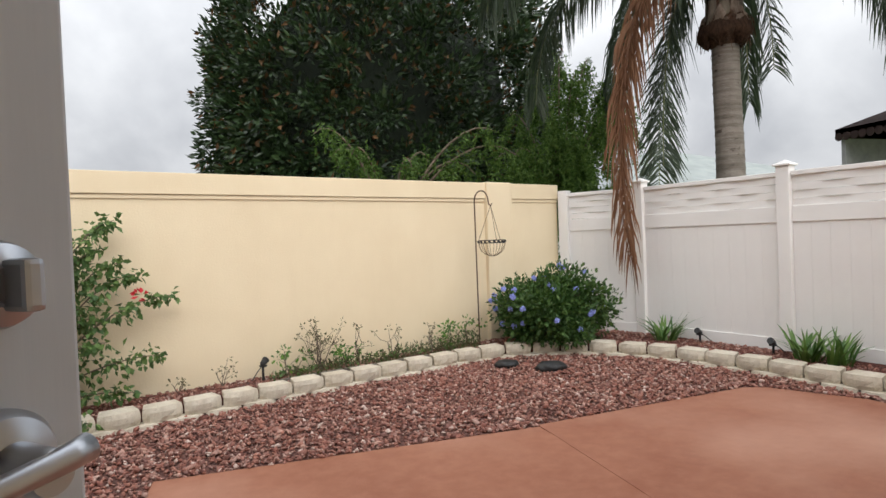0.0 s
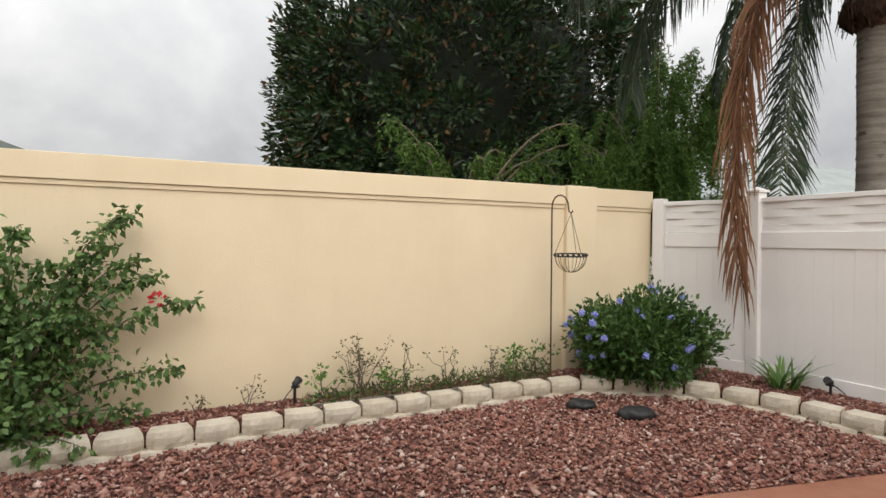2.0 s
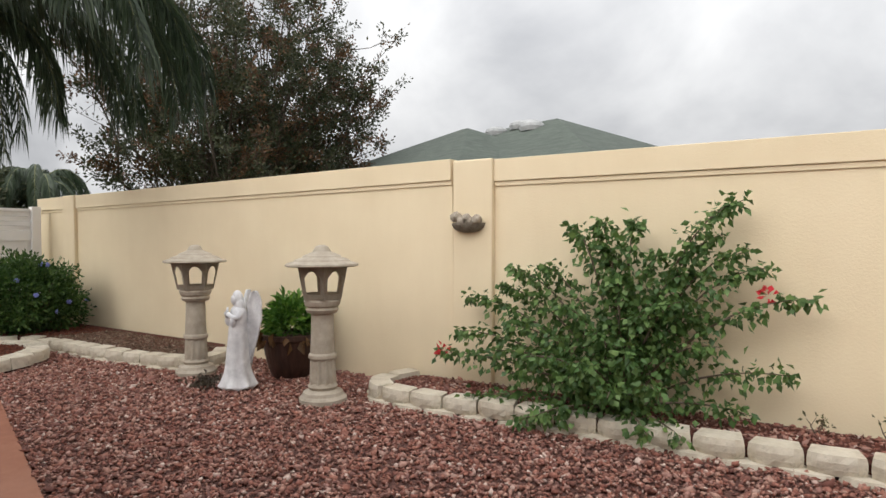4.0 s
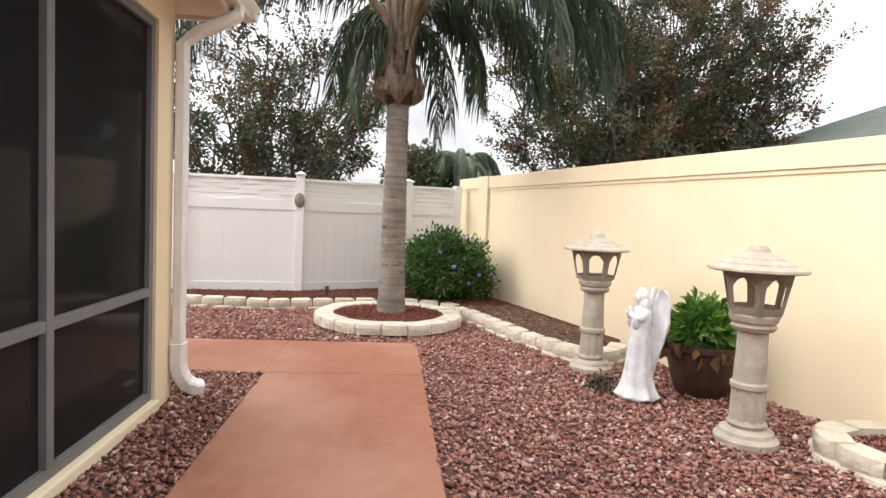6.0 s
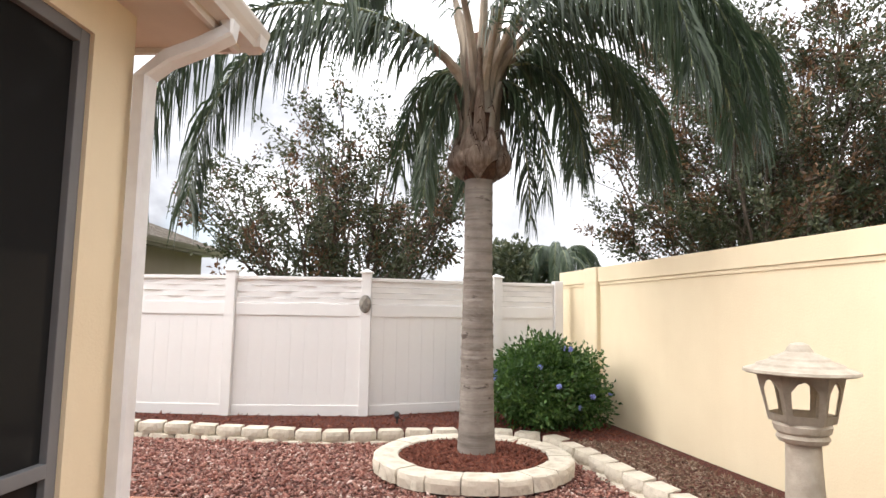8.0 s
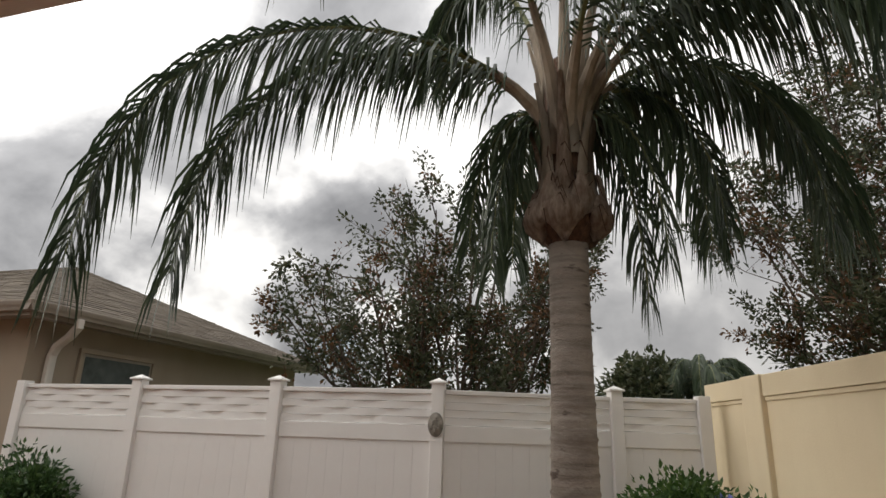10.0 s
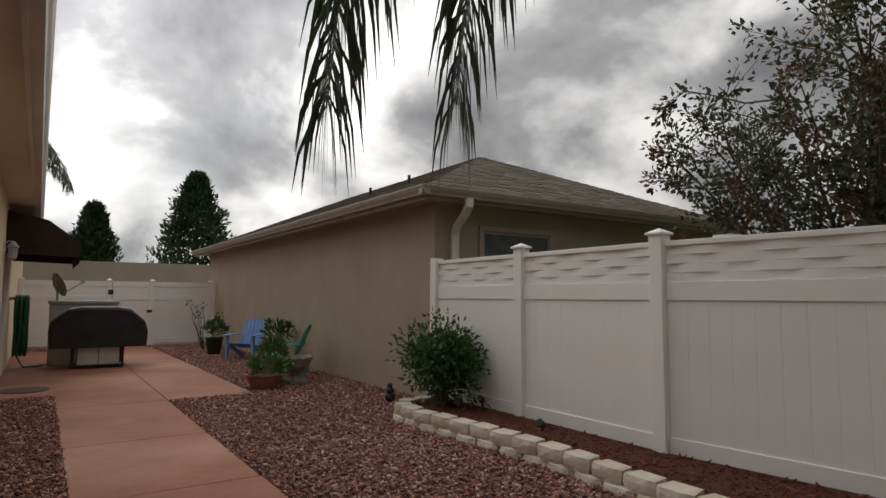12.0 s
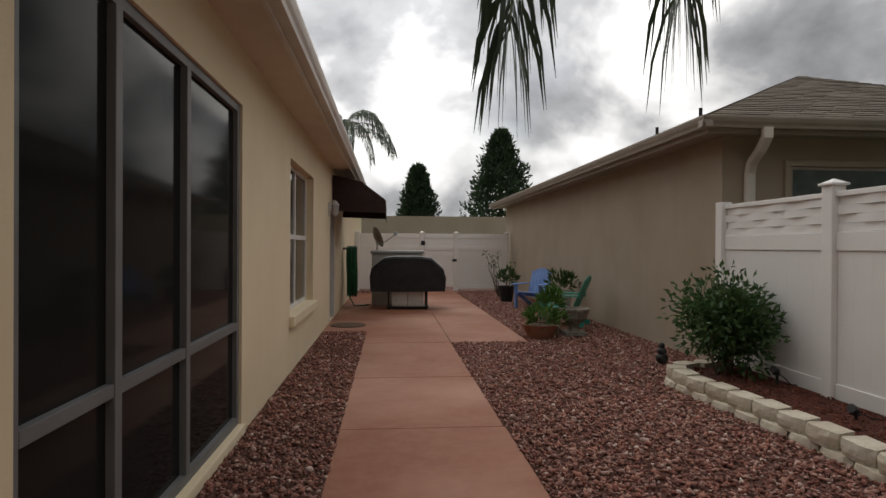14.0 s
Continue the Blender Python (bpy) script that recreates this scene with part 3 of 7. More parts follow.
roof, planes = hip_roof("roof_house", ex0 - 0.02, 8.45, -22.45, ey1 + 0.02, EAVE + 0.10, 0.42, SHINGLE, "grey-brown shingle roof of the house")
g = thing("gutter", "beige gutter along the eaves", "gutter", kind="structure")
bm = bmesh.new()
gutter_profile(bm, (ex0, -22.4), (ex0, ey1 + 0.11), EAVE - 0.01, (-1, 0))
part("gutter_run", bm, GUTTER, g)
bm = bmesh.new()
gutter_profile(bm, (ex0 - 0.11, ey1), (8.4, ey1), EAVE - 0.008, (0, 1))
part("gutter_run", bm, GUTTER, g)
bm = bmesh.new()
box(bm, ex0 + 0.002, ex0 + 0.03, -22.4, ey1 - 0.002, EAVE - 0.05, EAVE + 0.11)
box(bm, ex0 + 0.03, 8.4, ey1 - 0.03, ey1 - 0.002, EAVE - 0.05, EAVE + 0.11)
part("fascia", bm, GUTTER, g)

# downspout at the corner
ds = thing("downspout", "white metal downspout on the house corner", "downspout")


def spout(bm, pts, w=0.075, d=0.05):
    pts = [Vector(p) for p in pts]
    rings = []
    for i, p in enumerate(pts):
        t = (pts[min(i + 1, len(pts) - 1)] - pts[max(i - 1, 0)]).normalized()
        s = Vector((1, 0, 0)) if abs(t.x) < 0.8 else Vector((0, 1, 0))
        b = t.cross(s).normalized()
        s = b.cross(t).normalized()
        rings.append([bm.verts.new(p + s * u * w / 2 + b * v * d / 2) for u, v in ((-1, -0.7), (-0.7, -1), (0.7, -1), (1, -0.7), (1, 0.7), (0.7, 1), (-0.7, 1), (-1, 0.7))])
    for a, b in zip(rings, rings[1:]):
        for i in range(8):
            bm.faces.new((a[i], a[(i + 1) % 8], b[(i + 1) % 8], b[i]))
    bm.faces.new(rings[0][::-1])
    bm.faces.new(rings[-1])


sx, sy = HX - 0.01, HY + 0.055
bm = bmesh.new()
spout(bm, [(sx - 0.10, ey1 + 0.05, EAVE + 0.0), (sx - 0.10, ey1 + 0.05, EAVE - 0.06), (sx - 0.06, ey1 - 0.06, EAVE - 0.14), (sx - 0.02, sy + 0.10, EAVE - 0.22), (sx, sy, EAVE - 0.32), (sx, sy, 1.4), (sx, sy, 0.34)], 0.105, 0.075)
part("pipe", bm, WHITE_PAINT, ds, smooth=False)
bm = bmesh.new()
spout(bm, [(sx, sy, 0.40), (sx, sy, 0.24), (sx - 0.008, sy + 0.012, 0.17), (sx - 0.03, sy + 0.045, 0.10), (sx - 0.060, sy + 0.100, 0.055), (sx - 0.085, sy + 0.150, 0.045)], 0.13, 0.10)
part("elbow", bm, WHITE_PAINT, ds)

# ---- neighbour's tan house ----
TX, TY = -9.20, -5.45
tan_root = thing("neighbour_house", "tan stucco neighbouring house with a hip roof", "house")
bm = bmesh.new()
box(bm, TX - 6.6, TX, -18.65, TY, -0.1, 2.72)
part("wall", bm, TAN, tan_root)
bm = bmesh.new()
box(bm, TX - 6.98, TX + 0.40, -19.05, TY + 0.40, 2.70, 2.735)
part("soffit", bm, TAN_GUTTER, tan_root)
bm = bmesh.new()
gutter_profile(bm, (TX + 0.40, -19.05), (TX + 0.40, TY + 0.51), 2.71, (1, 0))
part("gutter_run", bm, TAN_GUTTER, tan_root)
bm = bmesh.new()
gutter_profile(bm, (TX - 6.98, TY + 0.40), (TX + 0.51, TY + 0.40), 2.712, (0, 1))
part("gutter_run", bm, TAN_GUTTER, tan_root)
part("fascia", boxed(TX + 0.37, TX + 0.398, -19.05, TY + 0.398, 2.66, 2.83), TAN_GUTTER, tan_root)
part("fascia", boxed(TX - 6.98, TX + 0.37, TY + 0.37, TY + 0.398, 2.66, 2.83), TAN_GUTTER, tan_root)
troof, tplanes = hip_roof("roof_neighbour", TX - 7.0, TX + 0.43, -19.1, TY + 0.43, 2.83, 0.43, SHINGLE, "grey-brown shingle hip roof of the neighbouring house")
for i, pl in enumerate(tplanes[1:3]):
    shingle_rows(troof, pl, SHINGLE, 30, seed=3 + i)
for x, y in ((-10.4, -8.2), (-10.3, -9.6)):
    z = 2.83 + (TX + 0.43 - x) * 0.43
    pipe = part("roof_vent_pipe", lathe(bmesh.new(), [(0.03, 0), (0.03, 0.24), (0.02, 0.24)], 10), BLACK, m=pose(x, y, z - 0.08))
    tagged(pipe, "black plumbing vent pipe standing on the shingles", "vent pipe", "roof vent pipes")
bm = bmesh.new()
spout(bm, [(-9.45, TY + 0.46, 2.72), (-9.45, TY + 0.46, 2.62), (-9.46, TY + 0.34, 2.50), (-9.48, TY + 0.14, 2.38), (-9.5, TY + 0.06, 2.26), (-9.5, TY + 0.06, 0.1)], 0.11, 0.08)
part("downspout", bm, GUTTER, tan_root, "pale downspout with an elbow")
for x0, x1, z0, z1 in ((-11.40, -9.95, 2.36, 2.43), (-11.40, -9.95, 1.0, 1.07), (-11.40, -11.33, 1.07, 2.36), (-10.02, -9.95, 1.07, 2.36)):
    part("window_surround", boxed(x0, x1, TY + 0.001, TY + 0.05, z0, z1, bevel=0.006), TAN, tan_root)
nw = part("window", boxed(-11.33, -10.02, TY + 0.002, TY + 0.020, 1.07, 2.36, bevel=0.004), TAN_GUTTER, tan_root, "window with the sky's reflection tinted grey-green into its pane")
part("pane", boxed(-11.29, -10.06, TY + 0.0205, TY + 0.024, 1.11, 2.32), SKY_TINT_GLASS, nw)

# ---- stone borders ----


def make_block(seed):
    """One cast retaining block: smooth chamfered top, split rough front, narrower back. x along, front at -y."""
    rnd = random.Random(seed)
    bm = bmesh.new()
    nx, nz = 6, 3
    w, d, h = 0.147, 0.17, 0.118
    front = []
    for j in range(nz + 1):
        row = []
        for i in range(nx + 1):
            u, v = i / nx * 2 - 1, j / nz
            bulge = 0.012 * (1 - abs(u) ** 3) + (0.010 if 0 < j < nz else 0.0)
            rough = rnd.uniform(-0.005, 0.005)
            side = 0.03 * max(0, abs(u) - 0.6) / 0.4
            row.append(bm.verts.new((u * (w - (0.006 if j in (0, nz) else 0)), -bulge - rough + side, v * h - (0.006 if j == nz and abs(u) > 0.9 else 0))))
        front.append(row)
    for j in range(nz):
        for i in range(nx):
            bm.faces.new((front[j][i], front[j][i + 1], front[j + 1][i + 1], front[j + 1][i]))
    bk = [bm.verts.new(p) for p in ((-w * 0.78, d, 0), (w * 0.78, d, 0), (w * 0.78, d, h), (-w * 0.78, d, h))]
    top = front[nz]
    bm.faces.new(top + [bk[2], bk[3]])
    bm.faces.new(front[0][::-1] + [bk[0], bk[1]])
    bm.faces.new([bk[0], bk[3]] + [front[j][0] for j in range(nz, -1, -1)])
    bm.faces.new([bk[2], bk[1]] + [front[j][nx] for j in range(nz + 1)])
    bm.faces.new((bk[1], bk[2], bk[3], bk[0])[::-1])
    bmesh.ops.recalc_face_normals(bm, faces=bm.faces)
    me = bpy.data.meshes.new("block")
    bm.to_mesh(me)
    bm.free()
    me.materials.append(BLOCK)
    return me


BLOCKS = [make_block(s) for s in range(7)]


def resample(pts, step, start=0.0):
    pts = [Vector((*p, 0)) for p in pts]
    out, acc, want = [], 0.0, start
    for a, b in zip(pts, pts[1:]):
        n = (b - a).length
        while want <= acc + n:
            t = (want - acc) / n
            out.append((a.lerp(b, t), (b - a).normalized()))
            want += step
        acc += n
    return out


def smooth_line(pts, k=2):
    for _ in range(k):
        q = [pts[0]]
        for a, b in zip(pts, pts[1:]):
            q += [(a[0] * 0.75 + b[0] * 0.25, a[1] * 0.75 + b[1] * 0.25), (a[0] * 0.25 + b[0] * 0.75, a[1] * 0.25 + b[1] * 0.75)]
        pts = q + [pts[-1]]
    return pts


def stone_border(name, line, label, top_at, seed, side=1, low_show=0.03):
    """Blocks along a line; the bed lies to the left of it. A lower course, half a block on, is sunk in the gravel."""
    rnd = random.Random(seed)
    root = thing(name, label, "stone edging")
    for tier in (0, 1):
        for p, d in resample(line, 0.305, 0.15 * tier + 0.1):
            rz = math.degrees(math.atan2(d.y, d.x)) + rnd.uniform(-2.5, 2.5)
            z = top_at(p.y) - 0.118 - tier * 0.112 + rnd.uniform(-0.006, 0.006)
            n = Vector((-d.y, d.x, 0))
            q = p + n * (0.02 * rnd.random() - (low_show if tier else 0.0))
            link("stone", rnd.choice(BLOCKS), root, m=pose(q.x, q.y, z, rnd.uniform(-2, 2), rnd.uniform(-1.5, 1.5), rz))
    return root


LINE_N = smooth_line([(-3.50, 4.70), (-3.54, 4.32), (-3.20, 4.05), (-2.70, 4.18), (-1.85, 4.52), (-0.53, 4.93), (0.67, 5.36), (1.84, 5.77), (2.65, 6.01), (3.15, 6.08), (3.62, 5.92), (4.10, 5.60), (4.42, 5.13), (4.60, 4.62), (4.78, 4.10), (4.88, 3.66), (5.0, 3.15), (5.18, 2.5), (5.32, 1.6)])
LINE_W = smooth_line([(-8.80, -5.02), (-8.30, -4.90), (-8.10, -4.52), (-8.22, -3.3), (-8.27, -2.2), (-8.22, -1.2), (-8.2, -0.3), (-8.35, 0.45), (-8.55, 1.3), (-8.45, 2.1), (-7.80, 2.36), (-6.75, 2.70), (-6.15, 2.93), (-5.62, 3.14), (-5.40, 3.38), (-5.52, 3.72), (-5.9, 3.95)])
stone_border("stone_border", LINE_N, "curved border of pale cast stone blocks round the bed", lambda y: 0.135, 5)
stone_border("stone_border", LINE_W, "two-course border of pale cast stone blocks along the fence bed", lambda y: 0.170 - 0.040 * min(1.0, max(0.0, (y + 2.6) / 2.2)), 6)
# ring round the palm
PALM = (-7.32, 1.38)
ring = thing("stone_ring", "ring of pale stone blocks round the palm", "stone edging")


def ring_block(seed, n=19, r0=0.69, r1=0.935, h=0.125):
    """A wedge of the ring: flat top, worn arris, rough split front."""
    rnd = random.Random(seed)
    bm = bmesh.new()
    half = math.pi / n - 0.006
    cols = []
    for i in range(6):
        a = half * (i / 5 * 2 - 1)
        edge = 0.012 if i in (0, 5) else 0.0
        prof = [(r0, 0.0), (r0 + 0.004, h - 0.012), (r0 + 0.014, h - 0.002), (r1 - 0.030, h + rnd.uniform(-0.002, 0.002)), (r1 - 0.008 - edge, h - 0.012 + rnd.uniform(-0.004, 0.003)), (r1 - edge + rnd.uniform(-0.008, 0.008), h * 0.6), (r1 - edge + rnd.uniform(-0.010, 0.006), 0.0)]
        cols.append([bm.verts.new((r * math.sin(a), -r * math.cos(a), z)) for r, z in prof])
    for p, q in zip(cols, cols[1:]):
        for j in range(6):
            bm.faces.new((p[j], q[j], q[j + 1], p[j + 1]))
        bm.faces.new((p[6], q[6], q[0], p[0]))
    bm.faces.new(cols[0])
    bm.faces.new(cols[-1][::-1])
    bmesh.ops.recalc_face_normals(bm, faces=bm.faces)
    me = bpy.data.meshes.new("block")
    bm.to_mesh(me)
    bm.free()
    me.materials.append(BLOCK)
    return me


RING_BLOCKS = [ring_block(70 + q) for q in range(5)]
for i in range(19):
    link("stone", RING_BLOCKS[i * 3 % 5], ring, m=pose(PALM[0] - 0.06, PALM[1], 0.020 + 0.004 * (i % 3), 0, 0, 360 * i / 19))

# ---- beds and loose stone ----
NBED = [p for p in LINE_N] + [(5.62, 1.6), (5.36, 4.58), (4.86, 6.2), (4.4, 7.1)] + [(-2.69, 4.96), (-3.1, 4.83)]
WBED = [p for p in LINE_W] + [(-10.2, 2.62), (-10.3, 2.4), (-10.06, 1.6), (-9.24, -0.05), (-9.04, -1.76), (-9.04, -5.2)]


def bed(name, front, back, z, mat, label):
    """The filling of a bed: a strip of earth from its front line to its back line."""
    n = 60
    rows = []
    for line in (front, back):
        total = sum(math.dist(a, b) for a, b in zip(line, line[1:]))
        rows.append([p for p, _ in resample(line, total / n * 0.9999, 0.0)][:n + 1])
    bm = bmesh.new()
    grid = []
    for f, b in zip(*rows):
        grid.append([bm.verts.new((q.x, q.y, h)) for q, h in ((f, -0.08), (f, z), (f.lerp(b, 0.5), z + 0.012), (b, z + 0.004), (b, -0.08))])
    for a, b in zip(grid, grid[1:]):
        for i in range(4):
            bm.faces.new((a[i], b[i], b[i + 1], a[i + 1]))
    bm.faces.new(grid[0])
    bm.faces.new(grid[-1][::-1])
    ob = part(name, bm, mat)
    return tagged(ob, label, "garden bed", kind="structure")


def inset(pts, d):
    out = []
    n = len(pts)
    for i, p in enumerate(pts):
        a, b = Vector(pts[max(i - 1, 0)]), Vector(pts[min(i + 1, n - 1)])
        t = (b - a).normalized()
        out.append((p[0] - t.y * d, p[1] + t.x * d))
    return out


bed("bed_ground", inset(LINE_N, 0.09), [(-3.2, 4.80), (-2.69, 4.965), (4.28, 7.08), (4.90, 6.2), (5.40, 4.58), (5.75, 3.3), (6.2, 1.6)], 0.085, MULCH_BED, "raised bed of red mulch and lava rock")
bed("bed_ground", inset(LINE_W, 0.09), [(-9.07, -5.22), (-9.07, -1.76), (-9.27, -0.05), (-10.08, 1.62), (-10.4, 2.55), (-9.72, 2.88), (-6.1, 3.93)], 0.115, MULCH_BED, "raised bed of red mulch along the fence")
bm = lathe(bmesh.new(), [(0.02, 0.13), (0.4, 0.115), (0.70, 0.10), (0.72, -0.05)], 32, pose(PALM[0] - 0.06, PALM[1], 0), cap=False)
tagged(part("bed_ground", bm, MULCH_BED), "round bed of red mulch under the palm", "garden bed", kind="structure")


def inside(px, py, poly):
    res = np.zeros(len(px), bool)
    n = len(poly)
    for i in range(n):
        (x0, y0), (x1, y1) = poly[i], poly[(i + 1) % n]
        if y0 == y1:
            continue
        hit = ((y0 > py) != (y1 > py)) & (px < (x1 - x0) * (py - y0) / (y1 - y0) + x0)
        res ^= hit
    return res


ROCK = np.array([(1, 0, 0), (-1, 0, 0), (0, 1, 0), (0, -1, 0), (0, 0, 1), (0, 0, -1)], float)
ROCK_F = np.array([(0, 2, 4), (2, 1, 4), (1, 3, 4), (3, 0, 4), (2, 0, 5), (1, 2, 5), (3, 1, 5), (0, 3, 5)])


def turns(rnd, n):
    q = rnd.normal(size=(n, 4))
    q /= np.linalg.norm(q, axis=1)[:, None]
    w, x, y, z = q.T
    return np.stack([np.stack([1 - 2 * (y * y + z * z), 2 * (x * y - z * w), 2 * (x * z + y * w)], -1), np.stack([2 * (x * y + z * w), 1 - 2 * (x * x + z * z), 2 * (y * z - x * w)], -1), np.stack([2 * (x * z - y * w), 2 * (y * z + x * w), 1 - 2 * (x * x + y * y)], -1)], 1)


def scatter(name, xy, z, size, stretch, mat, label, seed):
    """Loose chips, joined: each an angular lump of its own size and turn."""
    rnd = np.random.RandomState(seed)
    n = len(xy)
    v = ROCK[None] * rnd.uniform(0.65, 1.3, (n, 6, 1)) + rnd.uniform(-0.25, 0.25, (n, 6, 3))
    v *= (np.array(stretch)[None] * (size * rnd.lognormal(0, 0.32, (n, 1))))[:, None]
    v = np.einsum("nij,nkj->nki", turns(rnd, n), v)
    v[:, :, :2] += xy[:, None]
    v[:, :, 2] = v[:, :, 2] * 0.75 + (z + rnd.uniform(-0.004, size * 0.7, n))[:, None]
    f = (ROCK_F[None] + 6 * np.arange(n)[:, None, None]).reshape(-1, 3)
    me = bpy.data.meshes.new(name)
    me.vertices.add(n * 6)
    me.vertices.foreach_set("co", v.reshape(-1))
    me.loops.add(len(f) * 3)
    me.loops.foreach_set("vertex_index", f.reshape(-1).astype(np.int32))
    me.polygons.add(len(f))
    me.polygons.foreach_set("loop_start", np.arange(0, len(f) * 3, 3, dtype=np.int32))
    me.update(calc_edges=True)
    me.validate()
    me.materials.append(mat)
    return tagged(new(name, me), label, "gravel", kind="stuff")


YARD = [(-9.2, -5.3), (-9.1, -17.5), (-4.25, -17.5), (HX - 0.03, HY + 0.03), (4.95, HY + 0.03), (4.9, 3.2), (4.4, 7.0), (-2.7, 4.96), (-10.3, 2.75), (-10.3, 1.8), (-9.2, -0.1)]
rnd = np.random.RandomState(4)


def spread(n, x0, x1, y0, y1, keep, drop):
    p = rnd.uniform((x0, y0), (x1, y1), (n, 2))
    ok = inside(p[:, 0], p[:, 1], keep)
    for poly in drop:
        ok &= ~inside(p[:, 0], p[:, 1], poly)
    return p[ok]


def rect(x0, x1, y0, y1):
    return [(x0, y0), (x1, y0), (x1, y1), (x0, y1)]


DROP = SLABS + [rect(-6.2, -4.96, -16.5, 1.68), rect(-5.0, 2.21, 0.34, 1.69), rect(2.2, 2.31, -0.15, 3.7), rect(-0.2, 2.2, 0.2, 0.5), rect(-4.97, -4.3, -16.5, -8.62), rect(-7.3, -6.15, -17.0, -7.45), NBED, WBED, [(PALM[0] + 0.86 * math.cos(a), PALM[1] + 0.86 * math.sin(a)) for a in np.linspace(0, 6.28, 24)[:-1]]]
near = spread(225000, -8.6, 5.0, -4.2, 6.2, YARD, DROP)
scatter("lava_rock", near, 0.0, 0.0150, (1.25, 0.9, 0.7), LAVA, "loose red and brown lava rock covering the yard", 11)
far = spread(75000, -9.3, -4.2, -17.5, -4.2, YARD, DROP)
scatter("lava_rock", far, 0.0, 0.0155, (1.25, 0.9, 0.7), LAVA, "loose red and brown lava rock covering the side yard", 12)
nb = spread(42000, -3.6, 5.4, 3.6, 7.2, inset(LINE_N, 0.19) + NBED[len(LINE_N):], [])
scatter("mulch_chips", nb, 0.095, 0.0132, (1.5, 0.85, 0.6), LAVA, "loose red lava rock on the raised bed", 13)
WBED_IN = inset(LINE_W, 0.19) + WBED[len(LINE_W):]
wb = spread(30000, -10.3, -5.3, -5.2, 4.0, WBED_IN, [])
old = wb[:, 0] > -8.15
scatter("mulch_chips", wb[~old | (wb[:, 1] < 0)], 0.122, 0.0145, (1.7, 0.7, 0.5), MULCH, "loose red mulch on the raised bed", 14)
scatter("leaf_litter", wb[old & (wb[:, 1] > 0)], 0.118, 0.014, (1.8, 0.8, 0.4), LITTER, "weathered brown mulch and leaf litter along the wall", 16)
more = spread(9000, -8.2, -5.3, 2.2, 4.0, WBED_IN, [])
scatter("leaf_litter", more, 0.122, 0.013, (2.0, 0.7, 0.4), LITTER, "weathered brown mulch and leaf litter along the wall", 17)
an = rnd.uniform(0, 2 * math.pi, 5200)
rr = 0.71 * np.sqrt(rnd.uniform(0, 1, 5200))
scatter("mulch_chips", np.stack([PALM[0] - 0.06 + rr * np.cos(an), PALM[1] + rr * np.sin(an)], 1), 0.118, 0.016, (2.0, 0.6, 0.45), MULCH, "loose red mulch under the palm", 15)

# ---- plants ----


def leaf_mat(name, lo, mid, hi, rough=0.5, spec=0.4, trans=0.25):
    k = Mat(name, rough, spec=spec)
    c = k.ramp(k.island(), ((0.0, lo), (0.55, mid), (1.0, hi)))
    k.color(k.mix(0.25, c, k.ramp(k.noise(9, 3), ((0.3, lo), (0.7, hi)))))
    tr = k.t.nodes.new("ShaderNodeBsdfTranslucent")
    k.t.links.new(c, tr.inputs[0])
    mx = k.t.nodes.new("ShaderNodeMixShader")
    mx.inputs[0].default_value = trans
    out = k.t.nodes["Material Output"]
    k.t.links.new(k.b.outputs[0], mx.inputs[1])
    k.t.links.new(tr.outputs[0], mx.inputs[2])
    k.t.links.new(mx.outputs[0], out.inputs[0])
    return k.m


MAGNOLIA = leaf_mat("magnolia_leaf", (0.009, 0.021, 0.007), (0.022, 0.046, 0.015), (0.055, 0.090, 0.032), 0.36, 0.5, 0.08)
MAGNOLIA_BROWN = leaf_mat("magnolia_underside", (0.07, 0.035, 0.012), (0.13, 0.065, 0.022), (0.19, 0.10, 0.04), 0.7)
CRAPE = leaf_mat("crape_myrtle_leaf", (0.030, 0.042, 0.022), (0.065, 0.080, 0.038), (0.12, 0.115, 0.06), 0.55)
CRAPE_RED = leaf_mat("crape_myrtle_autumn_leaf", (0.06, 0.036, 0.022), (0.13, 0.07, 0.038), (0.22, 0.12, 0.055), 0.55)
PALM_LEAF = leaf_mat("queen_palm_leaflet", (0.026, 0.044, 0.025), (0.050, 0.076, 0.039), (0.095, 0.125, 0.066), 0.42, 0.5, 0.2)
DEAD_LEAF = leaf_mat("dead_palm_leaflet", (0.12, 0.055, 0.028), (0.22, 0.105, 0.055), (0.34, 0.19, 0.11), 0.75, 0.2, 0.15)
SHRUB = leaf_mat("plumbago_leaf", (0.022, 0.060, 0.012), (0.050, 0.115, 0.024), (0.12, 0.20, 0.045), 0.5)
VINE = leaf_mat("bougainvillea_leaf", (0.036, 0.085, 0.022), (0.085, 0.165, 0.042), (0.18, 0.27, 0.08), 0.5)
DARK_SHRUB = leaf_mat("dark_shrub_leaf", (0.022, 0.056, 0.016), (0.048, 0.105, 0.029), (0.095, 0.165, 0.054), 0.45)
FEATHER = leaf_mat("feathery_leaf", (0.040, 0.088, 0.016), (0.090, 0.170, 0.032), (0.17, 0.26, 0.055), 0.6, 0.3, 0.4)
POT_LEAF = leaf_mat("potted_plant_leaf", (0.035, 0.10, 0.018), (0.085, 0.20, 0.030), (0.20, 0.34, 0.055), 0.45, 0.4, 0.3)
STRAP = leaf_mat("strap_leaf", (0.035, 0.09, 0.018), (0.075, 0.16, 0.030), (0.16, 0.26, 0.06), 0.4)
CEDAR = leaf_mat("cypress_leaf", (0.016, 0.034, 0.016), (0.038, 0.070, 0.032), (0.075, 0.115, 0.055), 0.7)
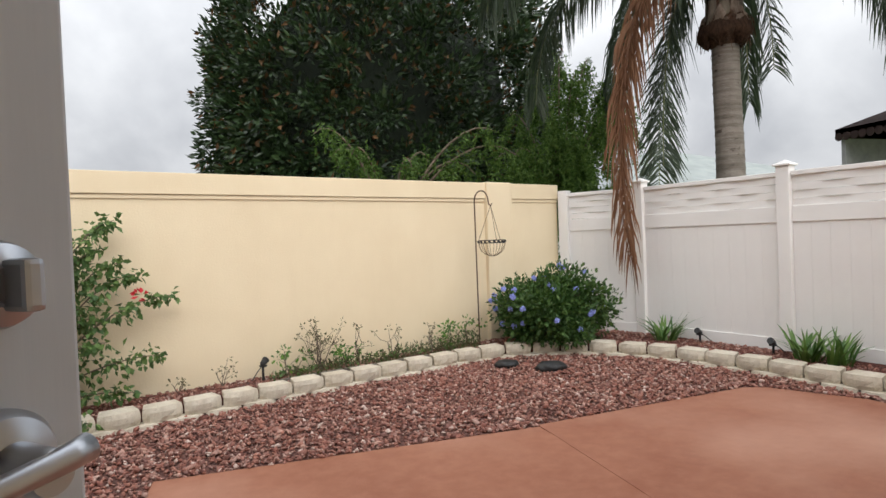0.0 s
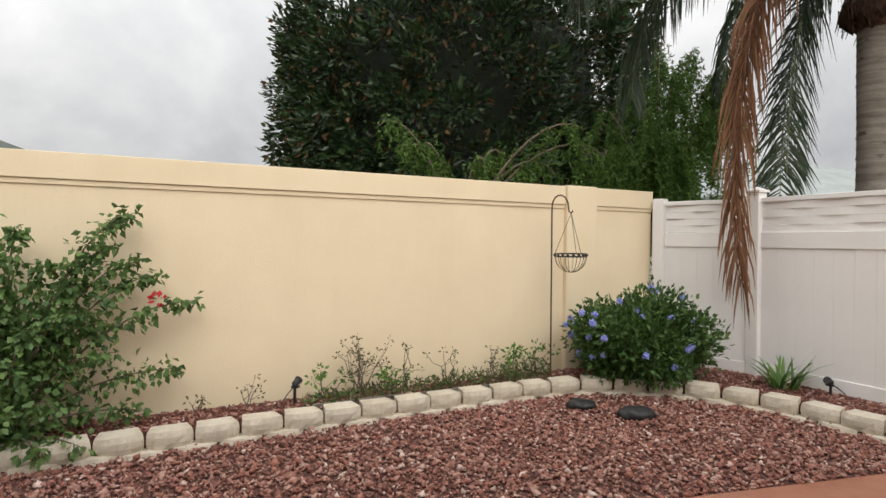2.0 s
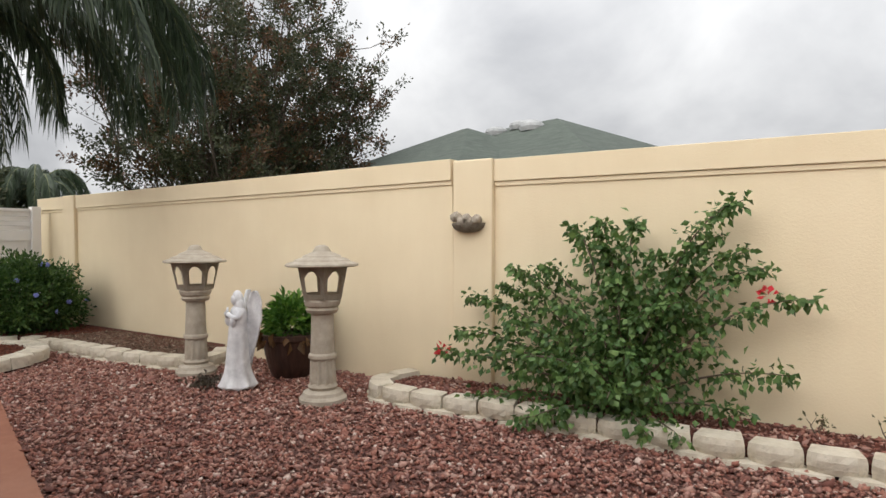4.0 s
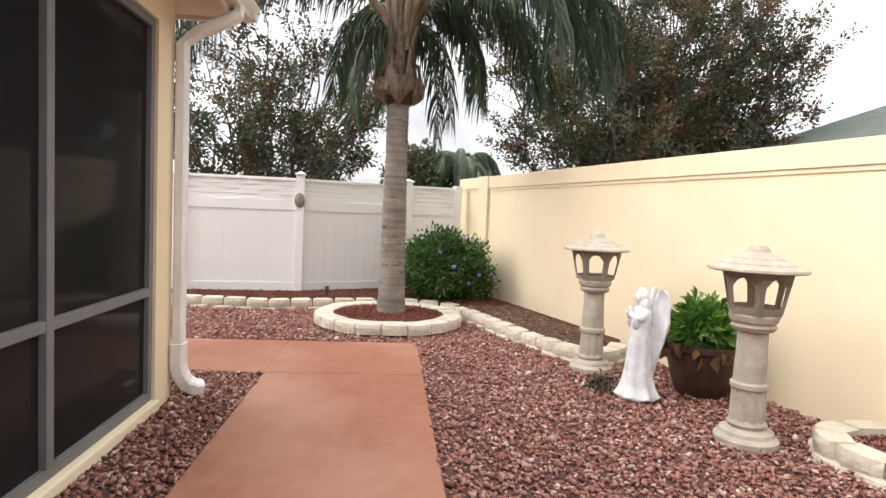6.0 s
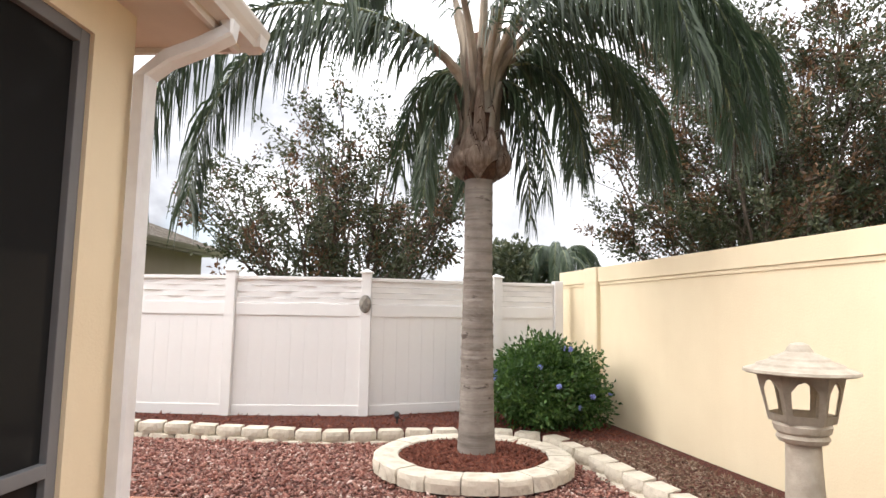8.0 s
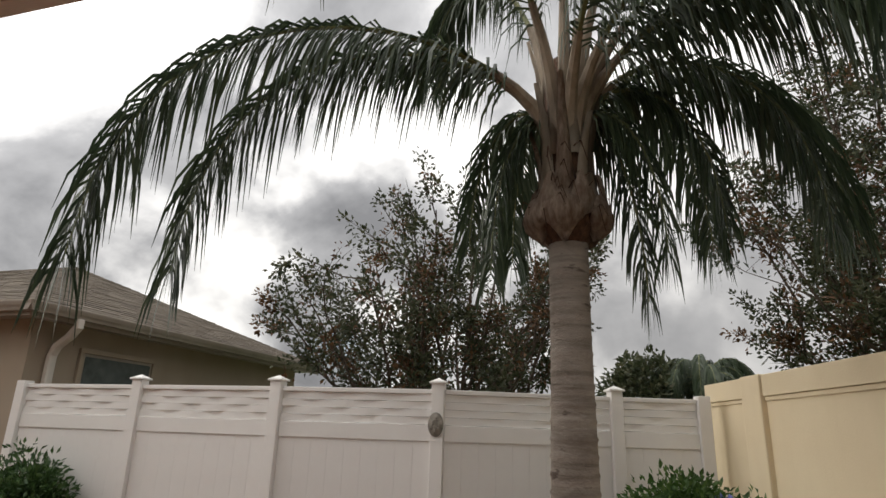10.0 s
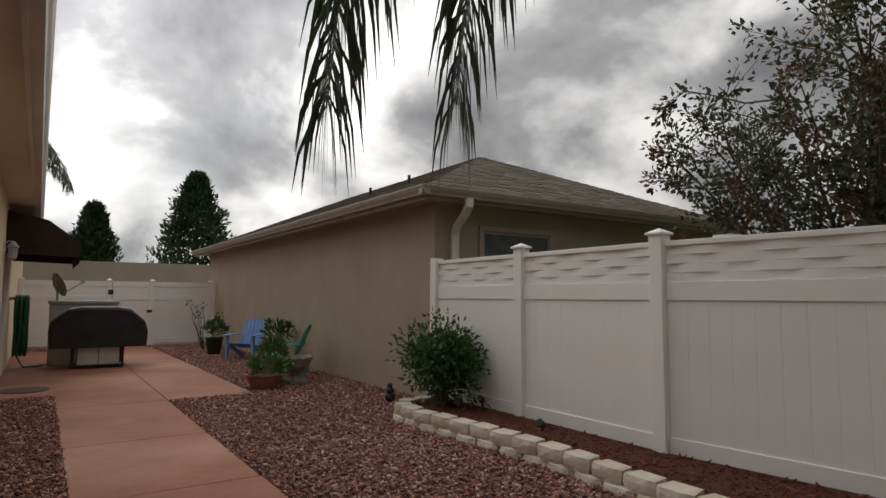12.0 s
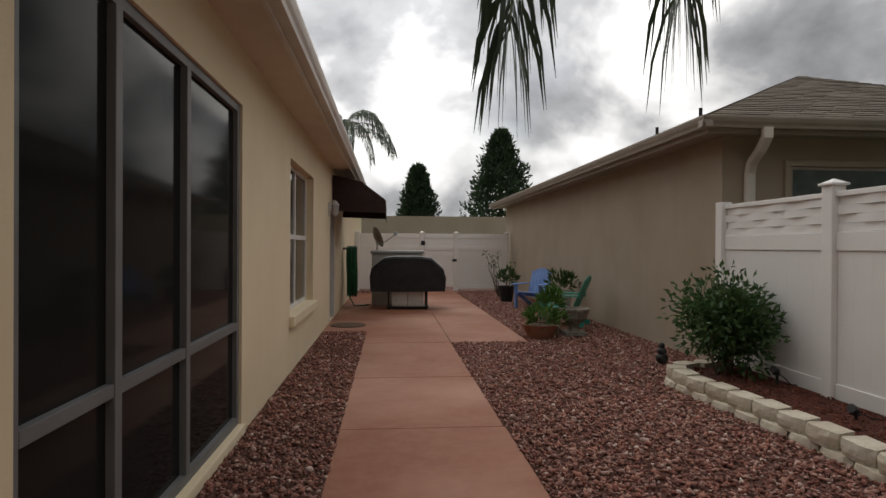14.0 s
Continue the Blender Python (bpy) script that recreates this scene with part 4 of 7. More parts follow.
DRY = leaf_mat("dry_weed", (0.06, 0.055, 0.025), (0.11, 0.10, 0.045), (0.16, 0.16, 0.07), 0.8)
BLUE_FLOWER = leaf_mat("blue_flower", (0.22, 0.25, 0.62), (0.30, 0.34, 0.75), (0.45, 0.50, 0.85), 0.6)
RED_FLOWER = leaf_mat("red_flower", (0.55, 0.02, 0.03), (0.70, 0.03, 0.05), (0.80, 0.08, 0.09), 0.6)
WHITE_FLOWER = leaf_mat("white_flower", (0.75, 0.75, 0.72), (0.8, 0.8, 0.78), (0.85, 0.85, 0.82), 0.6)
# near-black green that stands in for the shade deep in the magnolia
CROWN_SHADE = two_tone("crown_shade_green", (0.006, 0.011, 0.005), (0.016, 0.026, 0.011), 14, 0.8, 5, 0.8, 0.05)
TWIG = two_tone("twig_bark", (0.09, 0.065, 0.045), (0.20, 0.15, 0.11), 12, 0.85, 4, 0.4)
DARK_TWIG = two_tone("dark_bark", (0.05, 0.037, 0.028), (0.12, 0.09, 0.068), 10, 0.9, 4, 0.5)


def palm_bark():
    k = Mat("ringed_palm_bark", 0.9, spec=0.2)
    c = k.ramp(k.noise(3.4, 6, 0.62, (1, 1, 2.0), 0.5), ((0.28, (0.14, 0.118, 0.098)), (0.50, (0.235, 0.20, 0.168)), (0.74, (0.34, 0.305, 0.265))))
    c = k.mix(0.45, c, k.ramp(k.noise(2.2, 4, 0.6, (0.5, 0.5, 9.0), 0.3), ((0.40, (0.12, 0.098, 0.080)), (0.55, (0.27, 0.235, 0.20)))))
    k.color(k.mix(k.ramp(k.noise(5, 3, 0.6, (1, 1, 2.6)), ((0.62, (0, 0, 0)), (0.67, (0.75, 0.75, 0.75)))), c, (0.065, 0.048, 0.038)))
    k.bump(k.noise(24, 5, 0.7, (1, 1, 1.8)), 0.7, 0.02)
    return k.m


PALM_BARK = palm_bark()
DARK_FIBRE = two_tone("dark_palm_fibre", (0.045, 0.022, 0.013), (0.14, 0.075, 0.045), 9, 0.95, 6, 0.8, 0.02, stretch=(4, 4, 1))
BOOT = two_tone("palm_boot_fibre", (0.27, 0.175, 0.125), (0.62, 0.49, 0.38), 9, 0.9, 7, 1.0, 0.03, stretch=(3, 3, 0.8))
RACHIS = two_tone("palm_rachis", (0.10, 0.13, 0.05), (0.22, 0.22, 0.10), 3, 0.6)
DEAD_RACHIS = two_tone("dead_palm_rachis", (0.17, 0.08, 0.045), (0.28, 0.15, 0.085), 4, 0.8)
PETIOLE = two_tone("palm_petiole", (0.15, 0.115, 0.080), (0.40, 0.325, 0.245), 2.5, 0.7, 5, 0.3, 0.01, stretch=(3, 3, 0.5))


def unit(v):
    return v / np.maximum(np.linalg.norm(v, axis=-1, keepdims=True), 1e-9)


def fast_mesh(name, v, f, mat):
    """A mesh from arrays: v (n, 3), f (m, k) with k corners a face."""
    me = bpy.data.meshes.new(name)
    m, k = f.shape
    me.vertices.add(len(v))
    me.vertices.foreach_set("co", np.ascontiguousarray(v, np.float32).reshape(-1))
    me.loops.add(m * k)
    me.loops.foreach_set("vertex_index", np.ascontiguousarray(f, np.int32).reshape(-1))
    me.polygons.add(m)
    me.polygons.foreach_set("loop_start", np.arange(0, m * k, k, dtype=np.int32))
    me.update(calc_edges=True)
    me.validate()
    me.materials.append(mat)
    return me


def leaves(name, p, d, length, width, mat, parent, seed, fold=0.25, label="", curl=0.15, sag=0.0):
    """Folded pointed leaves at p along d, joined."""
    rnd = np.random.RandomState(seed)
    n = len(p)
    d = unit(d + 1e-6)
    side = unit(np.cross(d, rnd.normal(size=(n, 3))))
    up = np.cross(side, d)
    ln = length * rnd.uniform(0.65, 1.25, (n, 1))
    w = width * rnd.uniform(0.7, 1.2, (n, 1))
    mid = p + d * ln * 0.45
    tip = p + d * ln - up * ln * curl + np.array([0, 0, -sag]) * ln
    v = np.stack([p, mid + side * w * 0.5 + up * w * fold, tip, mid - side * w * 0.5 + up * w * fold], 1).reshape(-1, 3)
    base = 4 * np.arange(n)[:, None]
    f = np.concatenate([base + np.array([[0, 1, 2]]), base + np.array([[0, 2, 3]])], 1).reshape(-1, 3)
    return link(name, fast_mesh(name, v, f, mat), parent, label)


def clump_points(rnd, centres, radius, each, squash=1.0):
    n = len(centres)
    off = rnd.normal(size=(n, each, 3))
    off = unit(off) * (rnd.uniform(0.15, 1, (n, each, 1)) ** 0.5)
    off[..., 2] *= squash
    r = radius if np.isscalar(radius) else np.asarray(radius)[:, None, None]
    p = centres[:, None] + off * r
    return p.reshape(-1, 3), off.reshape(-1, 3)


def blob_centres(rnd, n, c, r, inner=0.55, low=-1.0, lumpy=1.0):
    """Points in a lumpy shell of an ellipsoid."""
    out = []
    while len(out) < n:
        v = rnd.normal(size=3)
        v /= np.linalg.norm(v)
        if v[2] < low:
            continue
        lump = 1 + lumpy * (0.13 * math.sin(5 * v[0] + 3 * v[2] + c[0]) + 0.10 * math.sin(7 * v[1] - 4 * v[2]))
        out.append(np.array(c) + v * np.array(r) * lump * rnd.uniform(inner, 1.0))
    return np.array(out)


def limb(bm, rnd, a, b, r0, r1, sway=0.12, k=5):
    a, b = Vector(a), Vector(b)
    n = (b - a).length
    pts = [a.lerp(b, i / k) + (Vector(rnd.normal(size=3)) * sway * n * 0.25 * math.sin(math.pi * i / k)) for i in range(k + 1)]
    tube(bm, pts, r0, r1, 6)
    return pts


# ---- queen palm ----
def bez(a, b, c, d, t):
    return a * (1 - t) ** 3 + b * 3 * t * (1 - t) ** 2 + c * 3 * t * t * (1 - t) + d * t ** 3


def frond(parent, a, b, c, d, seed, leaf=0.62, pairs=240, mat=None, rach=None, hang=1.25, start=0.18, spread_=0.55, name="frond"):
    """One feather frond along a curve a-b-c-d: rachis, and narrow drooping leaflets in several planes."""
    mat, rach = mat or PALM_LEAF, rach or RACHIS
    rnd = np.random.RandomState(seed)
    a, b, c, d = (np.array(q, float) for q in (a, b, c, d))
    ts = np.linspace(0, 1, 15)
    pts = [bez(a, b, c, d, t) for t in ts]
    fr = part(name, tube(bmesh.new(), pts, 0.030, 0.005, 6), rach, parent)
    arc = sum(np.linalg.norm(q - p) for p, q in zip(pts, pts[1:]))
    pairs = int(min(pairs, 54 * arc))
    n = pairs * 2
    t = np.repeat((start + (0.997 - start) * np.linspace(0, 1, pairs) ** 0.72), 2) + rnd.uniform(-0.003, 0.003, n)
    tt = t[:, None]
    p = bez(a, b, c, d, tt)
    tan = unit(bez(a, b, c, d, np.minimum(tt + 0.01, 1.02)) - bez(a, b, c, d, tt - 0.01))
    side = unit(np.cross(tan, np.array([0.02, 0.03, 1.0])))
    sg = np.where(np.arange(n) % 2, 1.0, -1.0)[:, None]
    upv = np.cross(side, tan)
    way = unit(side * sg * spread_ + tan * 0.62 + upv * rnd.uniform(-0.5, 0.55, (n, 1)) + rnd.normal(size=(n, 3)) * 0.10)
    ln = leaf * (np.sin(np.pi * np.clip(t * 0.78 + 0.11, 0, 1)) ** 0.45)[:, None] * rnd.uniform(0.8, 1.12, (n, 1))
    g = np.array([0, 0, -1.0])
    rows = []
    w = 0.0108 * rnd.uniform(0.8, 1.2, (n, 1))
    for s, ws in ((0.0, 0.5), (0.3, 1.0), (0.65, 0.8), (1.0, 0.08)):
        q = p + way * ln * s * (1 - 0.35 * hang * s) + g * ln * hang * 0.72 * s ** 1.8
        across = unit(np.cross(way + g * hang * s, np.cross(way, tan) + 0.05))
        rows += [q - across * w * ws, q + across * w * ws]
    v = np.stack(rows, 1).reshape(-1, 3)
    base = 8 * np.arange(n)[:, None]
    f = np.concatenate([base + np.array([[2 * i, 2 * i + 1, 2 * i + 3, 2 * i + 2]]) for i in range(3)], 1).reshape(-1, 4)
    tagged(link("leaflet_fringe", fast_mesh("leaflet_fringe", v, f, mat), fr), kind="stuff")
    return fr


def palm_trunk(parent, x, y, top, r0, r1, lean=(0, 0)):
    bm = bmesh.new()
    prof, rows = [], int((top + 0.1) / 0.022)
    rnd = random.Random(int(x * 10))
    rings = []
    for i in range(rows + 1):
        t = i / rows
        z = -0.1 + t * (top + 0.1)
        r = r0 + (r1 - r0) * t + 0.06 * math.exp(-t * 8) + (0.006 if i % 5 == 0 else 0.0) * rnd.uniform(0.3, 1.4)
        rings.append([bm.verts.new((x + lean[0] * t + r * (1 + 0.02 * math.sin(3 * a + z * 4)) * math.cos(a), y + lean[1] * t + r * (1 + 0.02 * math.cos(2 * a - z * 3)) * math.sin(a), z)) for a in (2 * math.pi * j / 20 for j in range(20))])
    for p, q in zip(rings, rings[1:]):
        for j in range(20):
            bm.faces.new((p[j], p[(j + 1) % 20], q[(j + 1) % 20], q[j]))
    return part("trunk", bm, PALM_BARK, parent, "grey ringed trunk", smooth=True)


def leaf_base(parent, x, y, a, rows, mat, rnd, rough=0.012):
    """One old leaf base as a bent strip round the neck: rows are (z, radius, half angle, rise at the edges)."""
    bm = bmesh.new()
    grid = []
    for z, o, half, edge in rows:
        grid.append([bm.verts.new((x + (o + 0.03 * (1 - u * u)) * math.cos(a + u * half), y + (o + 0.03 * (1 - u * u)) * math.sin(a + u * half), z + edge * u * u + rnd.uniform(-rough, rough))) for u in (-1, -0.66, -0.33, 0, 0.33, 0.66, 1)])
    for p, q in zip(grid, grid[1:]):
        for c in range(6):
            bm.faces.new((p[c], p[c + 1], q[c + 1], q[c]))
    bmesh.ops.solidify(bm, geom=bm.faces, thickness=0.024)
    part("leaf_base", bm, mat, parent, smooth=True)


def boots(parent, x, y, z, r, seed, fringe):
    """The palm's neck: broad bulging cups, cut stubs over them, and tall pale sheaths that open towards the fronds."""
    rnd = random.Random(seed)
    part("leaf_base_core", lathe(bmesh.new(), [(r * 0.52, -0.04), (r * 0.80, 0.06), (r * 0.95, 0.15), (r * 0.86, 0.30), (r * 0.64, 0.45), (r * 0.54, 0.8), (r * 0.54, 1.2), (r * 0.36, 1.5)], 18, pose(x, y, z), wobble=0.04), DARK_FIBRE, parent, smooth=True)
    for i in range(5):
        a = 2 * math.pi * i / 5 + rnd.uniform(-0.12, 0.12)
        k = rnd.uniform(0.95, 1.04)
        leaf_base(parent, x, y, a, [(z - 0.05, r * 0.60 * k, 0.40, 0.12), (z + 0.0, r * 0.84 * k, 0.58, 0.10), (z + 0.06, r * 1.02 * k, 0.66, 0.06), (z + 0.13, r * 1.10 * k, 0.66, 0.03), (z + 0.21, r * 1.04 * k, 0.56, 0.02), (z + 0.29, r * 0.92 * k, 0.40, -0.05), (z + 0.32, r * 0.80 * k, 0.30, -0.06)], DARK_FIBRE if fringe else BOOT, rnd)
    for i in range(6):
        a = 2 * math.pi * (i + 0.5) / 6 + rnd.uniform(-0.15, 0.15)
        l = rnd.uniform(0.85, 1.2)
        leaf_base(parent, x, y, a, [(z + 0.12, r * 0.92, 0.30, 0.05), (z + 0.12 + 0.10 * l, r * 1.0, 0.40, 0.03), (z + 0.12 + 0.20 * l, r * 0.92, 0.30, 0.0), (z + 0.12 + 0.30 * l, r * 0.84, 0.16, -0.03), (z + 0.12 + 0.33 * l, r * 0.72, 0.12, -0.03)], BOOT, rnd)
    for i in range(8):
        a = 2 * math.pi * i / 8 + rnd.uniform(-0.12, 0.12)
        l = rnd.uniform(0.75, 1.25)
        leaf_base(parent, x, y, a, [(z + 0.24, r * 0.80, 0.40, 0.0), (z + 0.24 + 0.2 * l, r * 0.68, 0.36, 0.0), (z + 0.24 + 0.45 * l, r * 0.66, 0.26, 0.0), (z + 0.24 + 0.7 * l, r * 0.80, 0.15, 0.0), (z + 0.24 + 0.9 * l, r * 0.98, 0.08, 0.0)], PETIOLE if i % 3 else BOOT, rnd, 0.006)
    for i in range(6):
        a = 2 * math.pi * (i + 0.4) / 6 + rnd.uniform(-0.12, 0.12)
        l = rnd.uniform(0.8, 1.15)
        leaf_base(parent, x, y, a, [(z + 0.62, r * 0.60, 0.40, 0.0), (z + 0.62 + 0.4 * l, r * 0.56, 0.30, 0.0), (z + 0.62 + 0.8 * l, r * 0.70, 0.16, 0.0), (z + 0.62 + 1.1 * l, r * 0.95, 0.08, 0.0)], PETIOLE, rnd, 0.004)
    for i in range(90 if fringe else 26):
        a = rnd.uniform(0, 6.28)
        zz = z + (rnd.uniform(-0.02, 0.34) if fringe else rnd.uniform(0.12, 0.65))
        o = r * (1.0 if zz - z > 0.1 else 0.82)
        part("fibre_strand", tube(bmesh.new(), [(x + o * math.cos(a), y + o * math.sin(a), zz), (x + (o + 0.05) * math.cos(a + 0.1), y + (o + 0.05) * math.sin(a + 0.1), zz + rnd.uniform(-0.02, 0.06)), (x + (o + 0.07) * math.cos(a + 0.2), y + (o + 0.07) * math.sin(a + 0.2), zz - rnd.uniform(0.05, 0.16))], 0.009 if fringe else 0.006, 0.002, 4), DARK_FIBRE, parent)


def queen_palm(x, y, top, r0, r1, label, fronds, dead, seed, lean=(0, 0), boot_r=0.27, fringe=False):
    root = thing("queen_palm", label, "palm tree", group="queen palms")
    palm_trunk(root, x, y, top, r0, r1, lean)
    hx, hy = x + lean[0], y + lean[1]
    boots(root, hx, hy, top - 0.04, boot_r, seed, fringe)
    for i, (az, rise, reach, tip, leaf, *droop) in enumerate(fronds):
        ca, sa = math.cos(radians(az)), math.sin(radians(az))
        a = (hx + 0.10 * ca, hy + 0.10 * sa, top + 0.75)
        b = (hx + reach * 0.14 * ca, hy + reach * 0.14 * sa, top + 0.9 + rise * 0.85)
        c = (hx + reach * 0.98 * ca, hy + reach * 0.98 * sa, top + 0.8 + rise * 1.05)
        d = (hx + reach * ca, hy + reach * sa, tip)
        part("petiole", tube(bmesh.new(), [bez(*(np.array(q) for q in (a, b, c, d)), t) for t in (0, 0.05, 0.1, 0.16, 0.22)], 0.070, 0.030, 8), PETIOLE, root)
        frond(root, a, b, c, d, seed * 50 + i, leaf, hang=droop[0] if droop else 1.25, spread_=0.95 if droop else 0.55)
    for i, (a, b, c, d) in enumerate(dead):
        frond(root, a, b, c, d, seed * 70 + i, 0.55, 120, DEAD_LEAF, DEAD_RACHIS, 1.25, 0.10, 0.22, "dead_frond")
    return root


PX, PY, PT = -7.55, 1.41, 2.86
queen_palm(PX, PY, PT, 0.160, 0.138, "tall queen palm with a ringed grey trunk in a stone ring",
           [(-55.7, 0.95, 3.15, 2.30, 0.58), (-66.1, 0.95, 2.71, 2.40, 0.58), (-125, 0.6, 1.1, 3.0, 0.45), (-160, 1.0, 2.3, 3.3, 0.58), (-20, 1.9, 2.6, 3.6, 0.6),
            (18, 1.2, 2.7, 3.6, 0.60), (48, 1.35, 2.2, 3.35, 0.66), (72, 1.2, 2.35, 3.0, 0.66), (98, 0.6, 1.1, 2.90, 0.45), (104, 1.0, 1.9, 3.0, 0.60), (82, 1.5, 2.75, 3.4, 0.68), (76, 1.8, 2.55, 3.1, 0.66), (119, 0.25, 0.62, 2.42, 0.42), (120, 1.2, 2.6, 3.2, 0.58), (150, 1.3, 2.6, 3.4, 0.6), (185, 1.5, 2.4, 3.2, 0.6),
            (-82, 0.25, 0.56, 2.58, 0.42), (80, 0.25, 0.68, 2.66, 0.42), (60, 2.4, 1.6, 4.6, 0.55), (-120, 2.5, 1.6, 4.8, 0.55), (10, 2.6, 1.4, 5.0, 0.55)], [], 3, lean=(-0.04, 0.0), boot_r=0.272)
QX, QY, QT = 6.37, 6.30, 3.74
queen_palm(QX, QY, QT, 0.19, 0.165, "queen palm behind the fence with one dead brown frond",
           [(172, 1.3, 2.9, 4.3, 0.66), (150, 1.5, 3.1, 4.5, 0.66), (188, 1.7, 3.3, 4.6, 0.62), (142, 0.45, 0.86, 1.95, 0.80, 0.62), (147, 0.50, 0.80, 2.2, 0.74, 0.62), (-140, 1.3, 2.3, 3.9, 0.6), (-46, 0.45, 0.55, 3.30, 0.48, 0.62), (-80, 1.2, 2.9, 3.6, 0.66), (-50, 1.2, 2.9, 3.3, 0.66), (-10, 1.2, 2.6, 3.4, 0.62), (40, 1.2, 2.6, 3.4, 0.62), (90, 1.3, 2.6, 3.4, 0.62), (125, 1.2, 2.8, 3.4, 0.62), (-110, 2.0, 2.2, 4.6, 0.6)],
           [((6.2, 6.35, 4.4), (5.3, 6.3, 5.3), (4.45, 6.2, 4.1), (4.66, 6.12, 1.02)), ((6.2, 6.32, 4.35), (5.5, 6.3, 5.2), (4.38, 6.22, 4.0), (4.62, 6.16, 1.25))], 4, lean=(-0.05, 0.02), boot_r=0.29, fringe=True)


# ---- crowns over the wall ----
def magnolia():
    root = thing("magnolia_tree", "large dense magnolia with dark glossy leaves behind the wall", "tree")
    rnd = np.random.RandomState(21)
    c = (3.0, 12.6, 4.0)
    bm = bmesh.new()
    limb(bm, rnd, (3.0, 12.6, -0.1), (3.0, 12.6, 5.5), 0.24, 0.08)
    for _ in range(16):
        e = blob_centres(rnd, 1, c, (2.6, 2.2, 3.0))[0]
        limb(bm, rnd, (3.0, 12.6, rnd.uniform(1.0, 4.0)), e, 0.07, 0.015)
    part("trunk", bm, DARK_TWIG, root)
    cen = blob_centres(rnd, 1900, c, (3.66, 3.0, 4.7), 0.84, lumpy=0.35)
    cen2 = blob_centres(rnd, 600, (c[0], c[1], 2.2), (3.52, 2.9, 2.6), 0.86, lumpy=0.3)
    cen = np.concatenate([cen, cen2])
    cen = cen[cen[:, 1] < 13.6]
    p, off = clump_points(rnd, cen, 0.30, 44)
    leaves("crown", p, off + unit(p - np.array(c)) * 0.7 + np.array([0, 0, 0.15]), 0.15, 0.066, MAGNOLIA, root, 22, 0.14, "dark glossy leaves")
    k = rnd.choice(len(p), 5200, False)
    leaves("brown_foliage", p[k] + 0.01, off[k] - np.array([0, 0, 0.3]), 0.17, 0.07, MAGNOLIA_BROWN, root, 23, 0.15, "brown leaf undersides")
    # solid core: the crown's inner shade is put into its dark colour
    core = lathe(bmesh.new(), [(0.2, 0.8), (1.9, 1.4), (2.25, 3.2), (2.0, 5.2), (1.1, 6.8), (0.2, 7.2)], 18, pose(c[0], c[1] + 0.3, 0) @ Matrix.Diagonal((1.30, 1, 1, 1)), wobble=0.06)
    part("crown_shade_core", core, CROWN_SHADE, root)


def feathery(name, base, tips, label, seed, strands=26, leaf=0.16, hang=0.55):
    """Arching branches hung with strands of fine leaves."""
    root = thing(name, label, "tree")
    rnd = np.random.RandomState(seed)
    bm = bmesh.new()
    ps, ds = [], []
    for tip in tips:
        a = np.array(base, float)
        d = np.array(tip, float)
        b = a + (d - a) * 0.25 + np.array([0, 0, 0.9])
        c = a + (d - a) * 0.75 + np.array([0, 0, 0.75])
        pts = [bez(a, b, c, d, t) for t in np.linspace(0, 1, 10)]
        tube(bm, pts, 0.03, 0.006, 5)
        for i in range(strands):
            t = rnd.uniform(0.25, 1.0)
            q = bez(a, b, c, d, t) + rnd.normal(size=3) * 0.05
            ln = hang * rnd.uniform(0.4, 1.2)
            way = np.array([rnd.normal() * 0.28, rnd.normal() * 0.28, -1.0])
            m = int(ln / 0.016)
            s = np.linspace(0, 1, m)[:, None]
            ps.append(q + way * ln * s + rnd.normal(size=(m, 3)) * 0.010)
            dd = rnd.normal(size=(m, 3)) * 0.75
            dd[:, 2] -= 0.55
            ds.append(dd)
    part("branchwork", bm, TWIG, root)
    leaves("foliage", np.concatenate(ps), np.concatenate(ds), leaf * 0.5, 0.026, FEATHER, root, seed + 1, 0.1, "fine drooping light green leaves")
    return root


